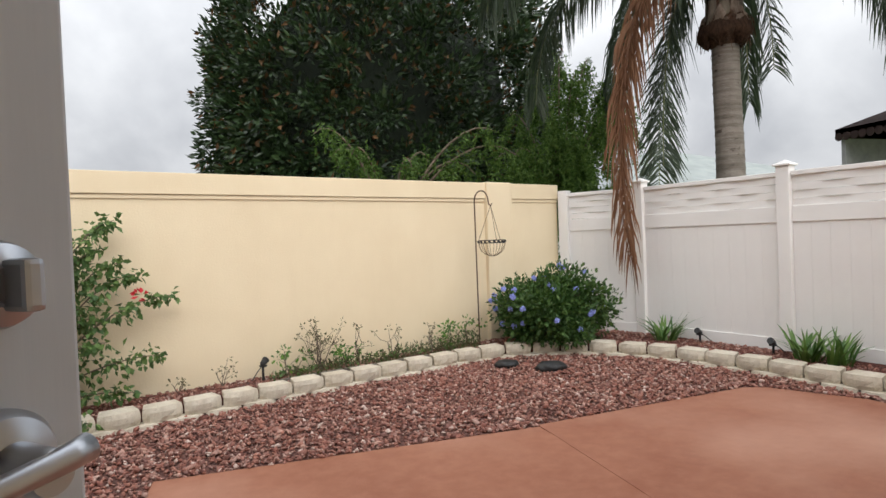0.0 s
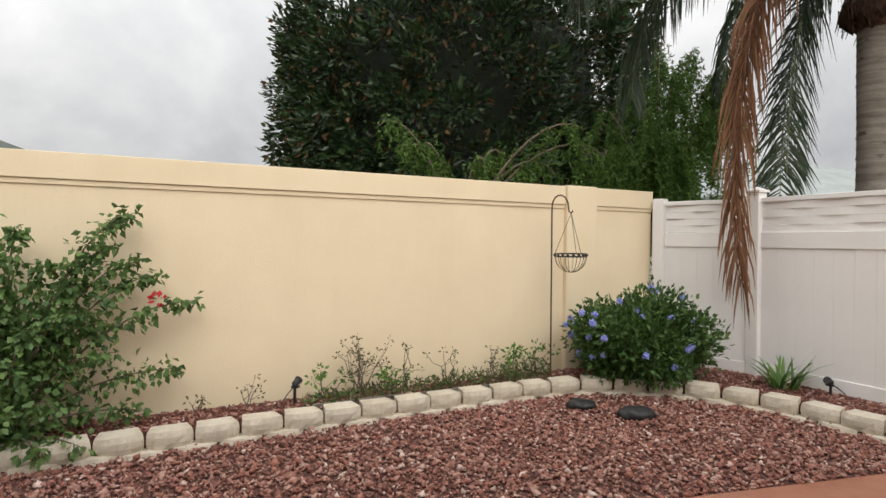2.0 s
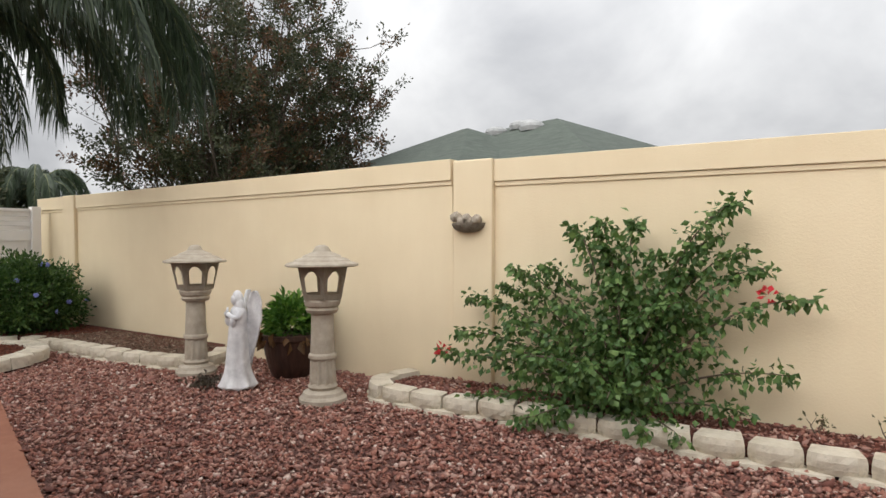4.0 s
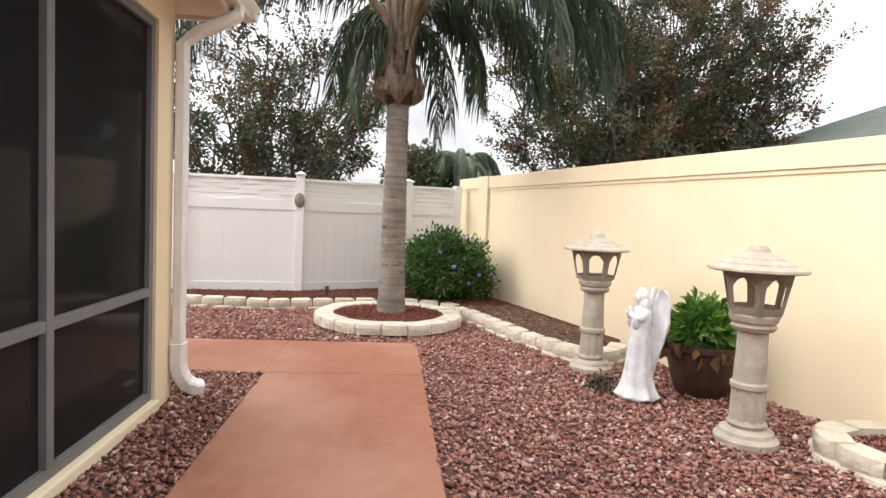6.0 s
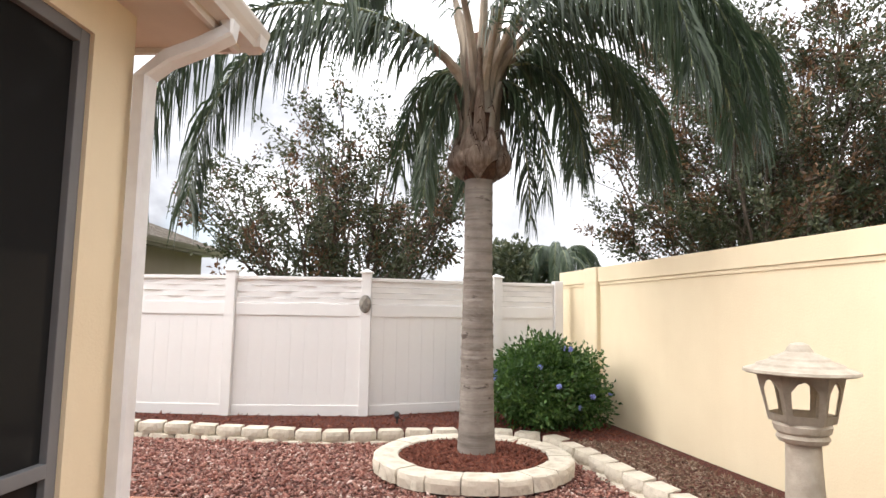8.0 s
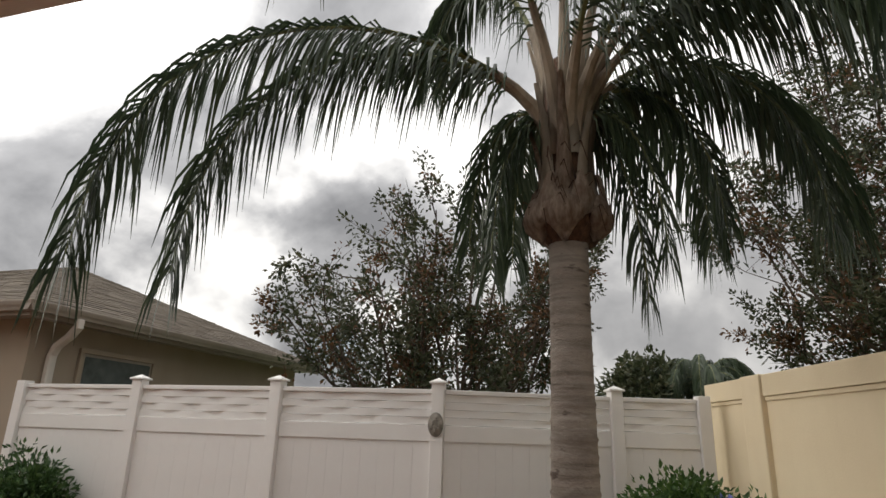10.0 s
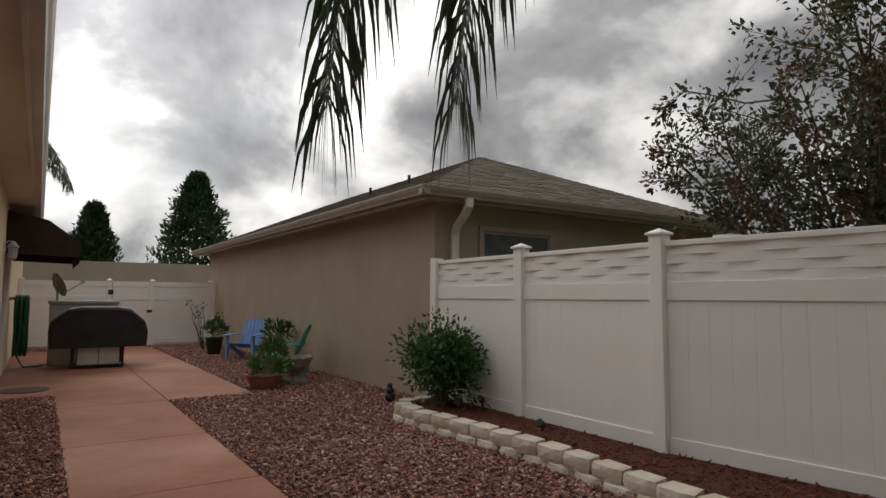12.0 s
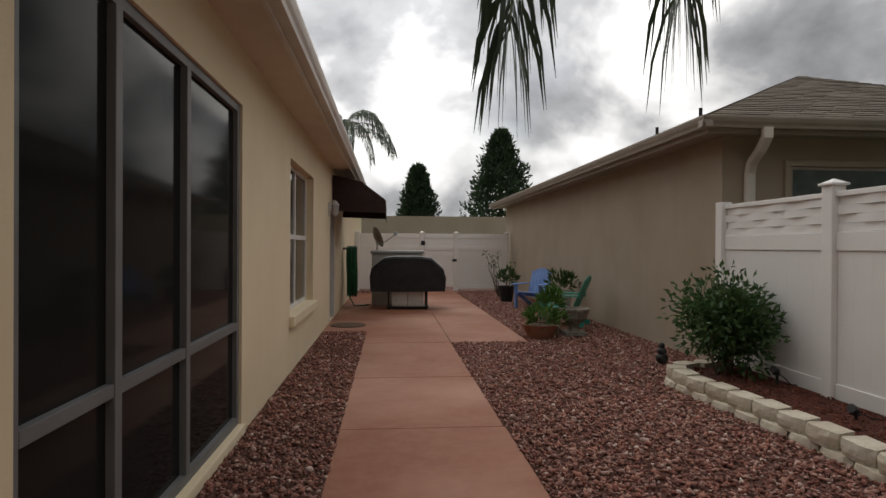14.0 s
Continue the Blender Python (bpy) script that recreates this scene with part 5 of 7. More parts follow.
def crape(name, x, y, h, spread_x, spread_y, label, seed, n_leaf, low=1.7, stems=16):
    """A vase-shaped crape myrtle: many straight stems from one foot, forking into twigs with sprays of small leaves."""
    root = thing(name, label, "tree", group="crape myrtles")
    rnd = np.random.RandomState(seed)
    bm = bmesh.new()
    twigs = []
    for i in range(stems):
        a = 2 * math.pi * i / stems + rnd.uniform(-0.25, 0.25)
        k = math.sqrt(rnd.uniform(0.02, 1.0))
        foot = Vector((x + 0.2 * math.cos(a), y + 0.2 * math.sin(a), -0.1))
        top = Vector((x + spread_x * 0.80 * k * math.cos(a), y + spread_y * 0.80 * k * math.sin(a), h * (1 - 0.42 * k * k) * rnd.uniform(0.78, 0.96)))
        pts = limb(bm, rnd, foot, top, 0.050, 0.012, 0.12, 6)
        for j in range(8):
            t = 0.28 + 0.72 * (j + rnd.uniform(0, 1)) / 8
            q = pts[min(5, int(t * 6))].lerp(pts[min(6, int(t * 6) + 1)], t * 6 - int(t * 6))
            b = a + rnd.uniform(-1.5, 1.5)
            way = Vector((math.cos(b), math.sin(b), rnd.uniform(0.15, 1.3))).normalized()
            e = q + way * rnd.uniform(0.5, 1.35) * (1.15 - 0.45 * t) * rnd.choice((1.0, 1.0, 1.0, 1.75))
            e.z = max(low, e.z)
            sub = limb(bm, rnd, q, e, 0.015, 0.006, 0.15, 3)
            twigs.append((sub[1], e, 0.7))
            for _ in range(4):
                g = sub[rnd.randint(1, 4)]
                w = (way + Vector(rnd.normal(size=3)) * 0.75).normalized()
                f = g + w * rnd.uniform(0.25, 0.75) + Vector((0, 0, 0.06))
                tube(bm, [g, (g + f) * 0.5 + Vector((0, 0, 0.04)), f], 0.0065, 0.003, 4)
                twigs.append((g, f, 1.0))
    part("branchwork", bm, DARK_TWIG, root, "bare straight grey-brown stems")
    weight = np.array([w * rnd.choice((0.15, 0.7, 1.0, 1.6)) for _, _, w in twigs])
    pick = rnd.choice(len(twigs), n_leaf, p=weight / weight.sum())
    a0, b0 = np.array([np.array(q[0]) for q in twigs]), np.array([np.array(q[1]) for q in twigs])
    t = rnd.uniform(0.25, 1.08, (n_leaf, 1))
    off = rnd.normal(size=(n_leaf, 3))
    p = a0[pick] * (1 - t) + b0[pick] * t + off * 0.055
    way = unit(b0[pick] - a0[pick]) * 0.5 + off * 0.55
    red = rnd.uniform(size=len(twigs))[pick] < 0.24
    leaves("crown", p[~red], way[~red], 0.098, 0.056, CRAPE, root, seed + 1, 0.2)
    leaves("autumn_foliage", p[red], way[red], 0.098, 0.056, CRAPE_RED, root, seed + 2, 0.2, "reddening autumn leaves")


magnolia()
feathery("weeping_tree", (5.4, 9.2, 1.2), [(4.3, 8.6, 2.6), (4.9, 8.5, 3.2), (5.6, 8.9, 4.0), (6.1, 9.3, 4.4), (6.4, 9.0, 4.0), (5.2, 9.6, 4.2), (6.8, 9.2, 3.6), (6.0, 8.4, 3.2), (4.6, 9.4, 3.4), (5.8, 9.8, 4.6), (7.0, 9.6, 4.1), (3.9, 8.4, 2.5), (5.2, 8.2, 2.8)], "weeping tree with hanging strands of fine green leaves", 31, 46, 0.17, 1.15)
feathery("feathery_shrub", (2.3, 8.6, 1.2), [(1.2, 8.3, 2.85), (1.7, 8.4, 2.55), (2.6, 8.4, 2.35), (2.9, 8.6, 2.5), (1.5, 8.8, 2.6), (3.6, 8.5, 2.3), (4.2, 8.4, 2.6), (3.9, 8.3, 2.9)], "feathery light green shrub rising behind the wall", 33, 34, 0.16, 0.28)
crape("crape_myrtle", -14.0, -1.35, 6.2, 3.0, 3.9, "open crape myrtle with bare lower stems behind the fence", 41, 27000, 1.6, 26)
crape("crape_myrtle", -14.2, 6.9, 9.6, 4.0, 4.6, "broad crape myrtle with dark reddening leaves behind the wall", 43, 48000, 3.1, 34)
crape("crape_myrtle", -14.6, 8.9, 9.6, 3.3, 3.2, "broad crape myrtle with dark reddening leaves behind the wall", 47, 38000, 3.1, 28)


# ---- shrubs ----
BLOSSOM = {}


def blossom(mat):
    """A shared cluster of small petals in one closed, crinkled shape."""
    if mat.name not in BLOSSOM:
        bm = bmesh.new()
        bmesh.ops.create_icosphere(bm, subdivisions=3, radius=0.027)
        r = random.Random(9)
        for v in bm.verts:
            v.co *= r.choice((0.55, 0.85, 1.15, 1.3))
        me = bpy.data.meshes.new("flower_head")
        bm.to_mesh(me)
        bm.free()
        me.materials.append(mat)
        BLOSSOM[mat.name] = me
    return BLOSSOM[mat.name]


def shrub(name, label, c, r, mat, seed, n, leaf, wide, category="shrub", flowers=None, low=0.12, inner=0.55, clump=0.13):
    root = thing(name, label, category)
    rnd = np.random.RandomState(seed)
    bm = bmesh.new()
    for _ in range(14):
        e = blob_centres(rnd, 1, c, [q * 0.85 for q in r], 0.5, -0.2)[0]
        limb(bm, rnd, (c[0] + rnd.normal() * 0.06, c[1] + rnd.normal() * 0.06, low - 0.08), e, 0.014, 0.004)
    part("branchwork", bm, TWIG, root)
    cen = blob_centres(rnd, n, c, r, inner)
    cen = cen[cen[:, 2] > low]
    p, off = clump_points(rnd, cen, clump, 18)
    p[:, 2] = np.maximum(p[:, 2], low + 0.01)
    leaves("foliage", p, off + rnd.normal(size=p.shape) * 0.45 + unit(p - np.array(c)) * 0.45 + np.array([0, 0, 0.15]), leaf, wide, mat, root, seed + 1, 0.2)
    if flowers:
        fm, count, fl = flowers
        fc = blob_centres(rnd, count, c, [q * 1.05 for q in r], 0.95, -0.4)
        for i, e in enumerate(fc[fc[:, 2] > low + 0.05]):
            link("flower_head", blossom(fm), root, fl, m=pose(*e, rnd.uniform(0, 360), rnd.uniform(0, 360), 0))
    return root


shrub("plumbago_shrub", "rounded plumbago shrub with pale blue flowers in the corner bed", (3.64, 6.22, 0.45), (0.66, 0.50, 0.44), SHRUB, 51, 640, 0.064, 0.034, flowers=(BLUE_FLOWER, 44, "pale blue flower heads"))
shrub("plumbago_shrub", "rounded plumbago shrub with a few blue flowers by the fence", (-8.95, 2.20, 0.58), (0.60, 0.72, 0.50), SHRUB, 53, 900, 0.064, 0.034, flowers=(BLUE_FLOWER, 16, "pale blue flower heads"))
shrub("leafy_shrub", "dark green leafy shrub against the white fence", (-8.72, -4.50, 0.66), (0.38, 0.50, 0.43), DARK_SHRUB, 55, 230, 0.080, 0.036, inner=0.3, clump=0.17)


def bougainvillea():
    root = thing("bougainvillea", "sprawling bougainvillea trained low against the cream wall", "climbing shrub")
    rnd = np.random.RandomState(61)
    base = Vector((-1.42, 5.10, 0.08))
    wallx, wally = Vector((0.955, 0.295, 0)), Vector((0.295, -0.955, 0))     # along the wall, and out from it
    shoots = [(-0.42, 1.36, -0.10), (-0.20, 1.41, -0.10), (0.07, 1.42, -0.08), (0.77, 1.53, -0.12), (0.66, 1.30, -0.06), (0.94, 1.08, -0.08), (0.80, 1.18, -0.10), (1.20, 0.88, -0.10), (1.10, 0.37, -0.10), (0.84, 0.12, 0.05),
              (0.50, 0.02, 0.45), (0.30, 0.04, 0.55), (-0.60, 0.00, 0.60), (-0.45, 0.06, 0.62), (-1.15, 0.05, 0.35), (-1.62, 0.30, 0.02), (-1.45, 0.50, 0.0), (-1.38, 0.78, -0.08), (-1.05, 0.88, -0.08), (-0.96, 1.03, -0.10), (-0.68, 1.06, -0.08),
              (-0.10, 1.22, 0.02), (0.25, 1.16, 0.0), (0.42, 1.02, 0.04), (0.66, 0.55, 0.06), (0.60, 0.75, 0.0), (-0.60, 0.42, 0.40), (-0.30, 0.30, 0.52), (0.05, 0.24, 0.56), (0.35, 0.30, 0.48), (-0.10, 0.62, 0.35), (0.20, 0.75, 0.26), (-0.40, 0.78, 0.22),
              (-0.85, 0.60, 0.20), (-0.75, 0.28, 0.40), (0.0, 1.0, 0.14), (0.45, 0.85, 0.14), (-0.15, 0.40, 0.56), (-0.95, 0.40, 0.20), (0.15, 0.50, 0.42)]
    bm = bmesh.new()
    ps, ds = [], []
    for i, (u, z, o) in enumerate(shoots):
        end = base + wallx * u + wally * o + Vector((0, 0, z))
        mid = base + wallx * u * 0.46 + wally * (o * 0.5 + 0.10) + Vector((0, 0, z * 0.86 + 0.14))
        pts = [np.array(base.lerp(mid, t).lerp(mid.lerp(end, t), t)) for t in np.linspace(0, 1, 9)]
        tube(bm, pts, 0.012, 0.003, 5)
        lng = sum(np.linalg.norm(b - a) for a, b in zip(pts, pts[1:]))
        n = int(lng * 140)
        t = rnd.uniform(0.22, 1.0, n)
        b0, m0, e0 = np.array(base), np.array(mid), np.array(end)
        tt = t[:, None]
        q = (b0 * (1 - tt) + m0 * tt) * (1 - tt) + (m0 * (1 - tt) + e0 * tt) * tt
        thick = 0.022 + 0.06 * (1 - t[:, None])
        w = rnd.normal(size=(n, 3))
        q = q + w * thick
        ps.append(q)
        ds.append(w * 0.45 + np.array(wally) * 0.45 + np.array([0, 0, -0.6]))
    part("branchwork", bm, TWIG, root)
    p = np.concatenate(ps)
    # keep in front of the wall's face
    rel = (p - np.array(base)) @ np.array(wally)
    p += np.array(wally)[None] * np.maximum(0, -0.20 - rel)[:, None]
    leaves("foliage", p, np.concatenate(ds), 0.062, 0.047, VINE, root, 62, 0.12)
    for u, z, o in ((0.93, 0.90, -0.06), (-1.52, 0.34, 0.08)):
        e = np.array(base + wallx * u + wally * o + Vector((0, 0, z)))
        q, off = clump_points(rnd, e[None], 0.04, 13)
        leaves("bract", q, off, 0.045, 0.04, RED_FLOWER, root, 63, 0.2, "bright red bracts")


bougainvillea()


def strap_clump(name, x, y, z, label, seed, n=42, ln=0.37):
    root = thing(name, label, "plant", group="strap-leaved clumps")
    rnd = np.random.RandomState(seed)
    rows_v, rows_f = [], []
    for i in range(n):
        a = rnd.uniform(0, 2 * math.pi)
        l = ln * rnd.uniform(0.6, 1.15)
        lean = rnd.uniform(0.35, 1.05)
        w = rnd.uniform(0.010, 0.017)
        d, s = np.array([math.cos(a), math.sin(a), 0]), np.array([-math.sin(a), math.cos(a), 0])
        p0 = np.array([x, y, z]) + d * rnd.uniform(0, 0.10) + s * rnd.uniform(-0.08, 0.08)
        k = len(rows_v)
        for t, ws in ((0, 0.8), (0.35, 1.0), (0.7, 0.8), (1.0, 0.1)):
            q = p0 + d * l * lean * t ** 1.3 + np.array([0, 0, l * (t - 0.42 * lean * t * t)])
            rows_v += [q - s * w * ws, q + s * w * ws]
        rows_f += [(k + 2 * j, k + 2 * j + 1, k + 2 * j + 3, k + 2 * j + 2) for j in range(3)]
    link("foliage", fast_mesh("foliage", np.array(rows_v), np.array(rows_f), STRAP), root)


strap_clump("strap_leaf_plant", 4.74, 5.62, 0.09, "clump of green strap leaves by the white fence", 71)
strap_clump("strap_leaf_plant", 5.17, 4.18, 0.09, "clump of green strap leaves by the white fence", 72, 46)
strap_clump("strap_leaf_plant", 5.24, 3.92, 0.09, "clump of green strap leaves by the white fence", 73, 40)

# ---- garden ornaments ----
CAST = two_tone("cast_concrete", (0.33, 0.28, 0.215), (0.47, 0.41, 0.33), 9, 0.9, 6, 0.5, 0.006)
STATUE = two_tone("white_statue_resin", (0.52, 0.51, 0.52), (0.76, 0.75, 0.75), 11, 0.65, 5, 0.3, 0.006)
POT = two_tone("dark_brown_planter", (0.035, 0.018, 0.013), (0.075, 0.038, 0.028), 6, 0.45, 5, 0.2, 0.006, stretch=(4, 4, 0.4))
TERRA = two_tone("terracotta", (0.20, 0.085, 0.05), (0.30, 0.135, 0.085), 6, 0.85, 5, 0.2)
GREY_STONE = two_tone("weathered_grey_stone", (0.16, 0.145, 0.12), (0.34, 0.31, 0.265), 14, 0.9, 6, 0.6, 0.01)
WALL_STONE = two_tone("buff_carved_stone", (0.25, 0.21, 0.165), (0.44, 0.385, 0.31), 16, 0.9, 6, 0.6, 0.01)
NICKEL = two_tone("satin_nickel", (0.38, 0.40, 0.43), (0.50, 0.52, 0.55), 8, 0.33, metal=1.0)
DOOR_PAINT = two_tone("grey_door_paint", (0.58, 0.63, 0.69), (0.66, 0.71, 0.77), 2.0, 0.5, 6, 0.06, 0.002, stretch=(14, 14, 0.6))
BLACK_CLOTH = two_tone("black_vinyl_cover", (0.008, 0.008, 0.009), (0.018, 0.018, 0.020), 5, 0.55, 5, 0.4, 0.02)
BROWN_CLOTH = two_tone("dark_brown_canvas", (0.022, 0.011, 0.009), (0.040, 0.020, 0.016), 6, 0.85, 5, 0.2, stretch=(1, 6, 1))
BLUE_PLASTIC = two_tone("blue_resin", (0.15, 0.28, 0.60), (0.21, 0.37, 0.72), 4, 0.5)
GREEN_PLASTIC = two_tone("teal_green_resin", (0.03, 0.26, 0.19), (0.06, 0.36, 0.27), 4, 0.5)
HOSE = two_tone("green_hose", (0.010, 0.075, 0.030), (0.02, 0.13, 0.055), 10, 0.5)
RUST = two_tone("rusty_iron", (0.06, 0.035, 0.022), (0.13, 0.075, 0.045), 25, 0.8, 5, 0.3)
STEEL = two_tone("painted_steel", (0.30, 0.30, 0.30), (0.42, 0.42, 0.41), 6, 0.5)
PALE_BOX = two_tone("pale_plastic", (0.40, 0.385, 0.355), (0.50, 0.48, 0.45), 5, 0.6)
OLD_WOOD = two_tone("weathered_board", (0.13, 0.11, 0.09), (0.24, 0.21, 0.175), 6, 0.9, 6, 0.5, stretch=(0.4, 6, 6))


def garden_lantern(x, y, rz, label):
    root = thing("garden_lantern", label, "garden lantern", x, y, 0, rz, group="garden lanterns")
    part("base", lathe(bmesh.new(), [(0.185, -0.03), (0.20, 0.0), (0.20, 0.035), (0.175, 0.06), (0.165, 0.085), (0.115, 0.105)], 32), CAST, root, smooth=False)
    bm = bmesh.new()
    n, rings = 40, []
    for z, r, fl in ((0.105, 0.112, 0), (0.13, 0.125, 0), (0.15, 0.112, 0), (0.16, 0.112, 1), (0.34, 0.105, 1), (0.355, 0.105, 0), (0.37, 0.118, 0), (0.395, 0.118, 0), (0.41, 0.103, 0), (0.60, 0.095, 0), (0.745, 0.092, 0)):
        rings.append([bm.verts.new(((r - (0.008 if fl and j % 4 < 2 else 0)) * math.cos(2 * math.pi * j / n), (r - (0.008 if fl and j % 4 < 2 else 0)) * math.sin(2 * math.pi * j / n), z)) for j in range(n)])
    for a, b in zip(rings, rings[1:]):
        for j in range(n):
            bm.faces.new((a[j], a[(j + 1) % n], b[(j + 1) % n], b[j]))
    part("shaft", bm, CAST, root, "fluted concrete shaft")
    part("collar", lathe(bmesh.new(), [(0.09, 0.735), (0.125, 0.75), (0.14, 0.775), (0.128, 0.795), (0.145, 0.81), (0.155, 0.845), (0.145, 0.865), (0.05, 0.866)], 30), CAST, root)
    for i in range(6):
        bm = bmesh.new()
        hb, ht, z0, z1 = 0.150 * math.tan(math.pi / 6), 0.20 * math.tan(math.pi / 6), 0.862, 1.135
        outer, inner = [], []
        for k in range(16):
            t = k / 16
            if t < 0.25:
                u, v = -1 + 8 * t, 0.0
            elif t < 0.5:
                u, v = 1.0, (t - 0.25) * 4
            elif t < 0.75:
                u, v = 1 - (t - 0.5) * 8, 1.0
            else:
                u, v = -1.0, 1 - (t - 0.75) * 4
            hw = hb + (ht - hb) * v
            d = 0.150 + 0.05 * v
            outer.append(bm.verts.new((u * hw, d, z0 + (z1 - z0) * v)))
            vi = 0.17 + v * 0.66
            arch = 1.0 if vi < 0.6 else math.sqrt(max(0.0, 1 - ((vi - 0.6) / 0.25) ** 2)) if v < 1 else 0.45
            vi = vi + (0.04 * (1 - abs(u)) if v >= 1 else 0)
            hi = hb + (ht - hb) * vi
            inner.append(bm.verts.new((u * hi * 0.66 * max(arch, 0.4), 0.150 + 0.05 * vi, z0 + (z1 - z0) * vi)))
        for k in range(16):
            bm.faces.new((outer[k], outer[(k + 1) % 16], inner[(k + 1) % 16], inner[k]))
        bmesh.ops.solidify(bm, geom=bm.faces, thickness=0.022)
        part("arched_side", bm, CAST, root, m=pose(0, 0, 0, 0, 0, 60 * i))
    part("roof", lathe(bmesh.new(), [(0.10, 1.115), (0.22, 1.13), (0.29, 1.135), (0.305, 1.143), (0.30, 1.158), (0.235, 1.18), (0.225, 1.192), (0.165, 1.213), (0.155, 1.226), (0.095, 1.25), (0.075, 1.262), (0.066, 1.28), (0.05, 1.302), (0.02, 1.315)], 36), CAST, root, "stepped round concrete roof with a knob")


garden_lantern(-5.27, 3.32, 10, "tall cast concrete garden lantern beside the angel statue")
garden_lantern(-3.46, 3.77, 35, "tall cast concrete garden lantern beside the planter")


def angel(x, y, rz):
    """A slender veiled figure with joined hands and tall folded wings, in one mesh; the front is -y."""
    bm = bmesh.new()
    n = 40
    prof = [(0.185, 0.175, 0.0, 0.0), (0.178, 0.168, 0.035, 0.0), (0.150, 0.142, 0.085, 0.0), (0.126, 0.120, 0.15, 0.0), (0.114, 0.106, 0.24, 0.0), (0.106, 0.097, 0.34, 0.0), (0.100, 0.088, 0.45, 0.003), (0.100, 0.082, 0.54, 0.004), (0.102, 0.078, 0.62, 0.006), (0.088, 0.066, 0.675, 0.006), (0.050, 0.045, 0.705, 0.004)]
    rings = []
    for i, (rx, ry, z, off) in enumerate(prof):
        fold = (0.12, 0.11, 0.09, 0.07, 0.06, 0.05, 0.04, 0.02, 0, 0, 0)[i]
        rings.append([bm.verts.new((rx * (1 + fold * math.sin(7 * a + 0.8)) * math.cos(a), off + ry * (1 + fold * math.sin(7 * a + 0.8)) * math.sin(a), z + (0.018 * (1 + math.sin(7 * a + 0.8)) if i == 0 else 0))) for a in (2 * math.pi * j / n for j in range(n))])
    for a, b in zip(rings, rings[1:]):
        for j in range(n):
            bm.faces.new((a[j], a[(j + 1) % n], b[(j + 1) % n], b[j]))
    bm.faces.new(rings[0][::-1])
    bm.faces.new(rings[-1])
    # bowed face inside a smooth veil that falls on the shoulders
    bmesh.ops.create_icosphere(bm, subdivisions=3, radius=1, matrix=pose(0, -0.026, 0.762, 12) @ Matrix.Diagonal((0.034, 0.036, 0.048, 1)))
    bmesh.ops.create_icosphere(bm, subdivisions=3, radius=1, matrix=pose(0, 0.006, 0.772, 8) @ Matrix.Diagonal((0.050, 0.052, 0.074, 1)))
    bmesh.ops.create_icosphere(bm, subdivisions=3, radius=1, matrix=pose(0, 0.016, 0.700, 4) @ Matrix.Diagonal((0.066, 0.050, 0.100, 1)))
    # wide sleeves and joined hands
    for sx in (-1, 1):
        tube(bm, [(sx * 0.080, 0.0, 0.665), (sx * 0.095, -0.025, 0.615), (sx * 0.070, -0.065, 0.61), (sx * 0.020, -0.102, 0.65)], 0.034, 0.020, 10)
        bmesh.ops.create_icosphere(bm, subdivisions=2, radius=1, matrix=pose(sx * 0.062, -0.058, 0.585, 0, 0, sx * 25) @ Matrix.Diagonal((0.030, 0.042, 0.056, 1)))
        tube(bm, [(sx * 0.012, -0.102, 0.64), (sx * 0.005, -0.092, 0.705)], 0.015, 0.007, 8)
    # wings: cupped, rounded at the top, running down to a point along the robe
    rows_ = ((0.838, 0.100, 0.135), (0.826, 0.070, 0.165), (0.79, 0.045, 0.198), (0.74, 0.030, 0.215), (0.67, 0.018, 0.222), (0.60, 0.010, 0.215), (0.53, 0.004, 0.196), (0.46, 0.0, 0.168), (0.39, 0.0, 0.138), (0.32, 0.0, 0.108), (0.25, 0.0, 0.080), (0.18, 0.005, 0.05))
    for sx in (-1, 1):
        root, way, back = Vector((sx * 0.035, 0.070, 0)), Vector((sx * 0.60, 0.46, 0)), Vector((-sx * 0.60, 0.80, 0))
        vs = []
        for z, u0, u1 in rows_:
            ring_ = []
            for side in (0, 1):
                for q in (range(9) if not side else range(8, -1, -1)):
                    s = q / 8
                    cup = 0.026 * (1 - (2 * s - 1) ** 2) + 0.008 * math.sin(s * 22 + z * 40)
                    ring_.append(bm.verts.new(root + way * (u0 + (u1 - u0) * s) + back * (cup + 0.022 * side - 0.005) + Vector((0, 0, z))))
            vs.append(ring_)
        for a, b in zip(vs, vs[1:]):
            for j in range(18):
                bm.faces.new((a[j], a[(j + 1) % 18], b[(j + 1) % 18], b[j]))
        bm.faces.new(vs[0])
        bm.faces.new(vs[-1][::-1])
    bmesh.ops.recalc_face_normals(bm, faces=bm.faces)
    ob = part("angel_statue", bm, STATUE, m=pose(x, y, 0.005, 0, 0, rz) @ Matrix.Diagonal((0.96, 0.96, 1.06, 1)), smooth=True)
    tagged(ob, "white praying angel garden statue standing on the lava rock", "statue")


angel(-4.37, 3.40, -3)

pot = thing("planter", "dark brown barrel planter with a leafy green plant", "planter", -4.53, 4.02)
part("tub", lathe(bmesh.new(), [(0.19, 0.0), (0.235, 0.10), (0.268, 0.24), (0.285, 0.36), (0.305, 0.385), (0.305, 0.43), (0.28, 0.435), (0.27, 0.40)], 30, cap=False), POT, pot)
part("soil", lathe(bmesh.new(), [(0.27, 0.395), (0.1, 0.405), (0.01, 0.41)], 24), SOIL, pot)
plant = thing("potted_plant", "lush yellow-green leafy plant growing in the planter", "plant", -4.53, 4.02)
r_ = np.random.RandomState(81)
cen = blob_centres(r_, 130, (0, 0, 0.57), (0.27, 0.27, 0.22), 0.5)
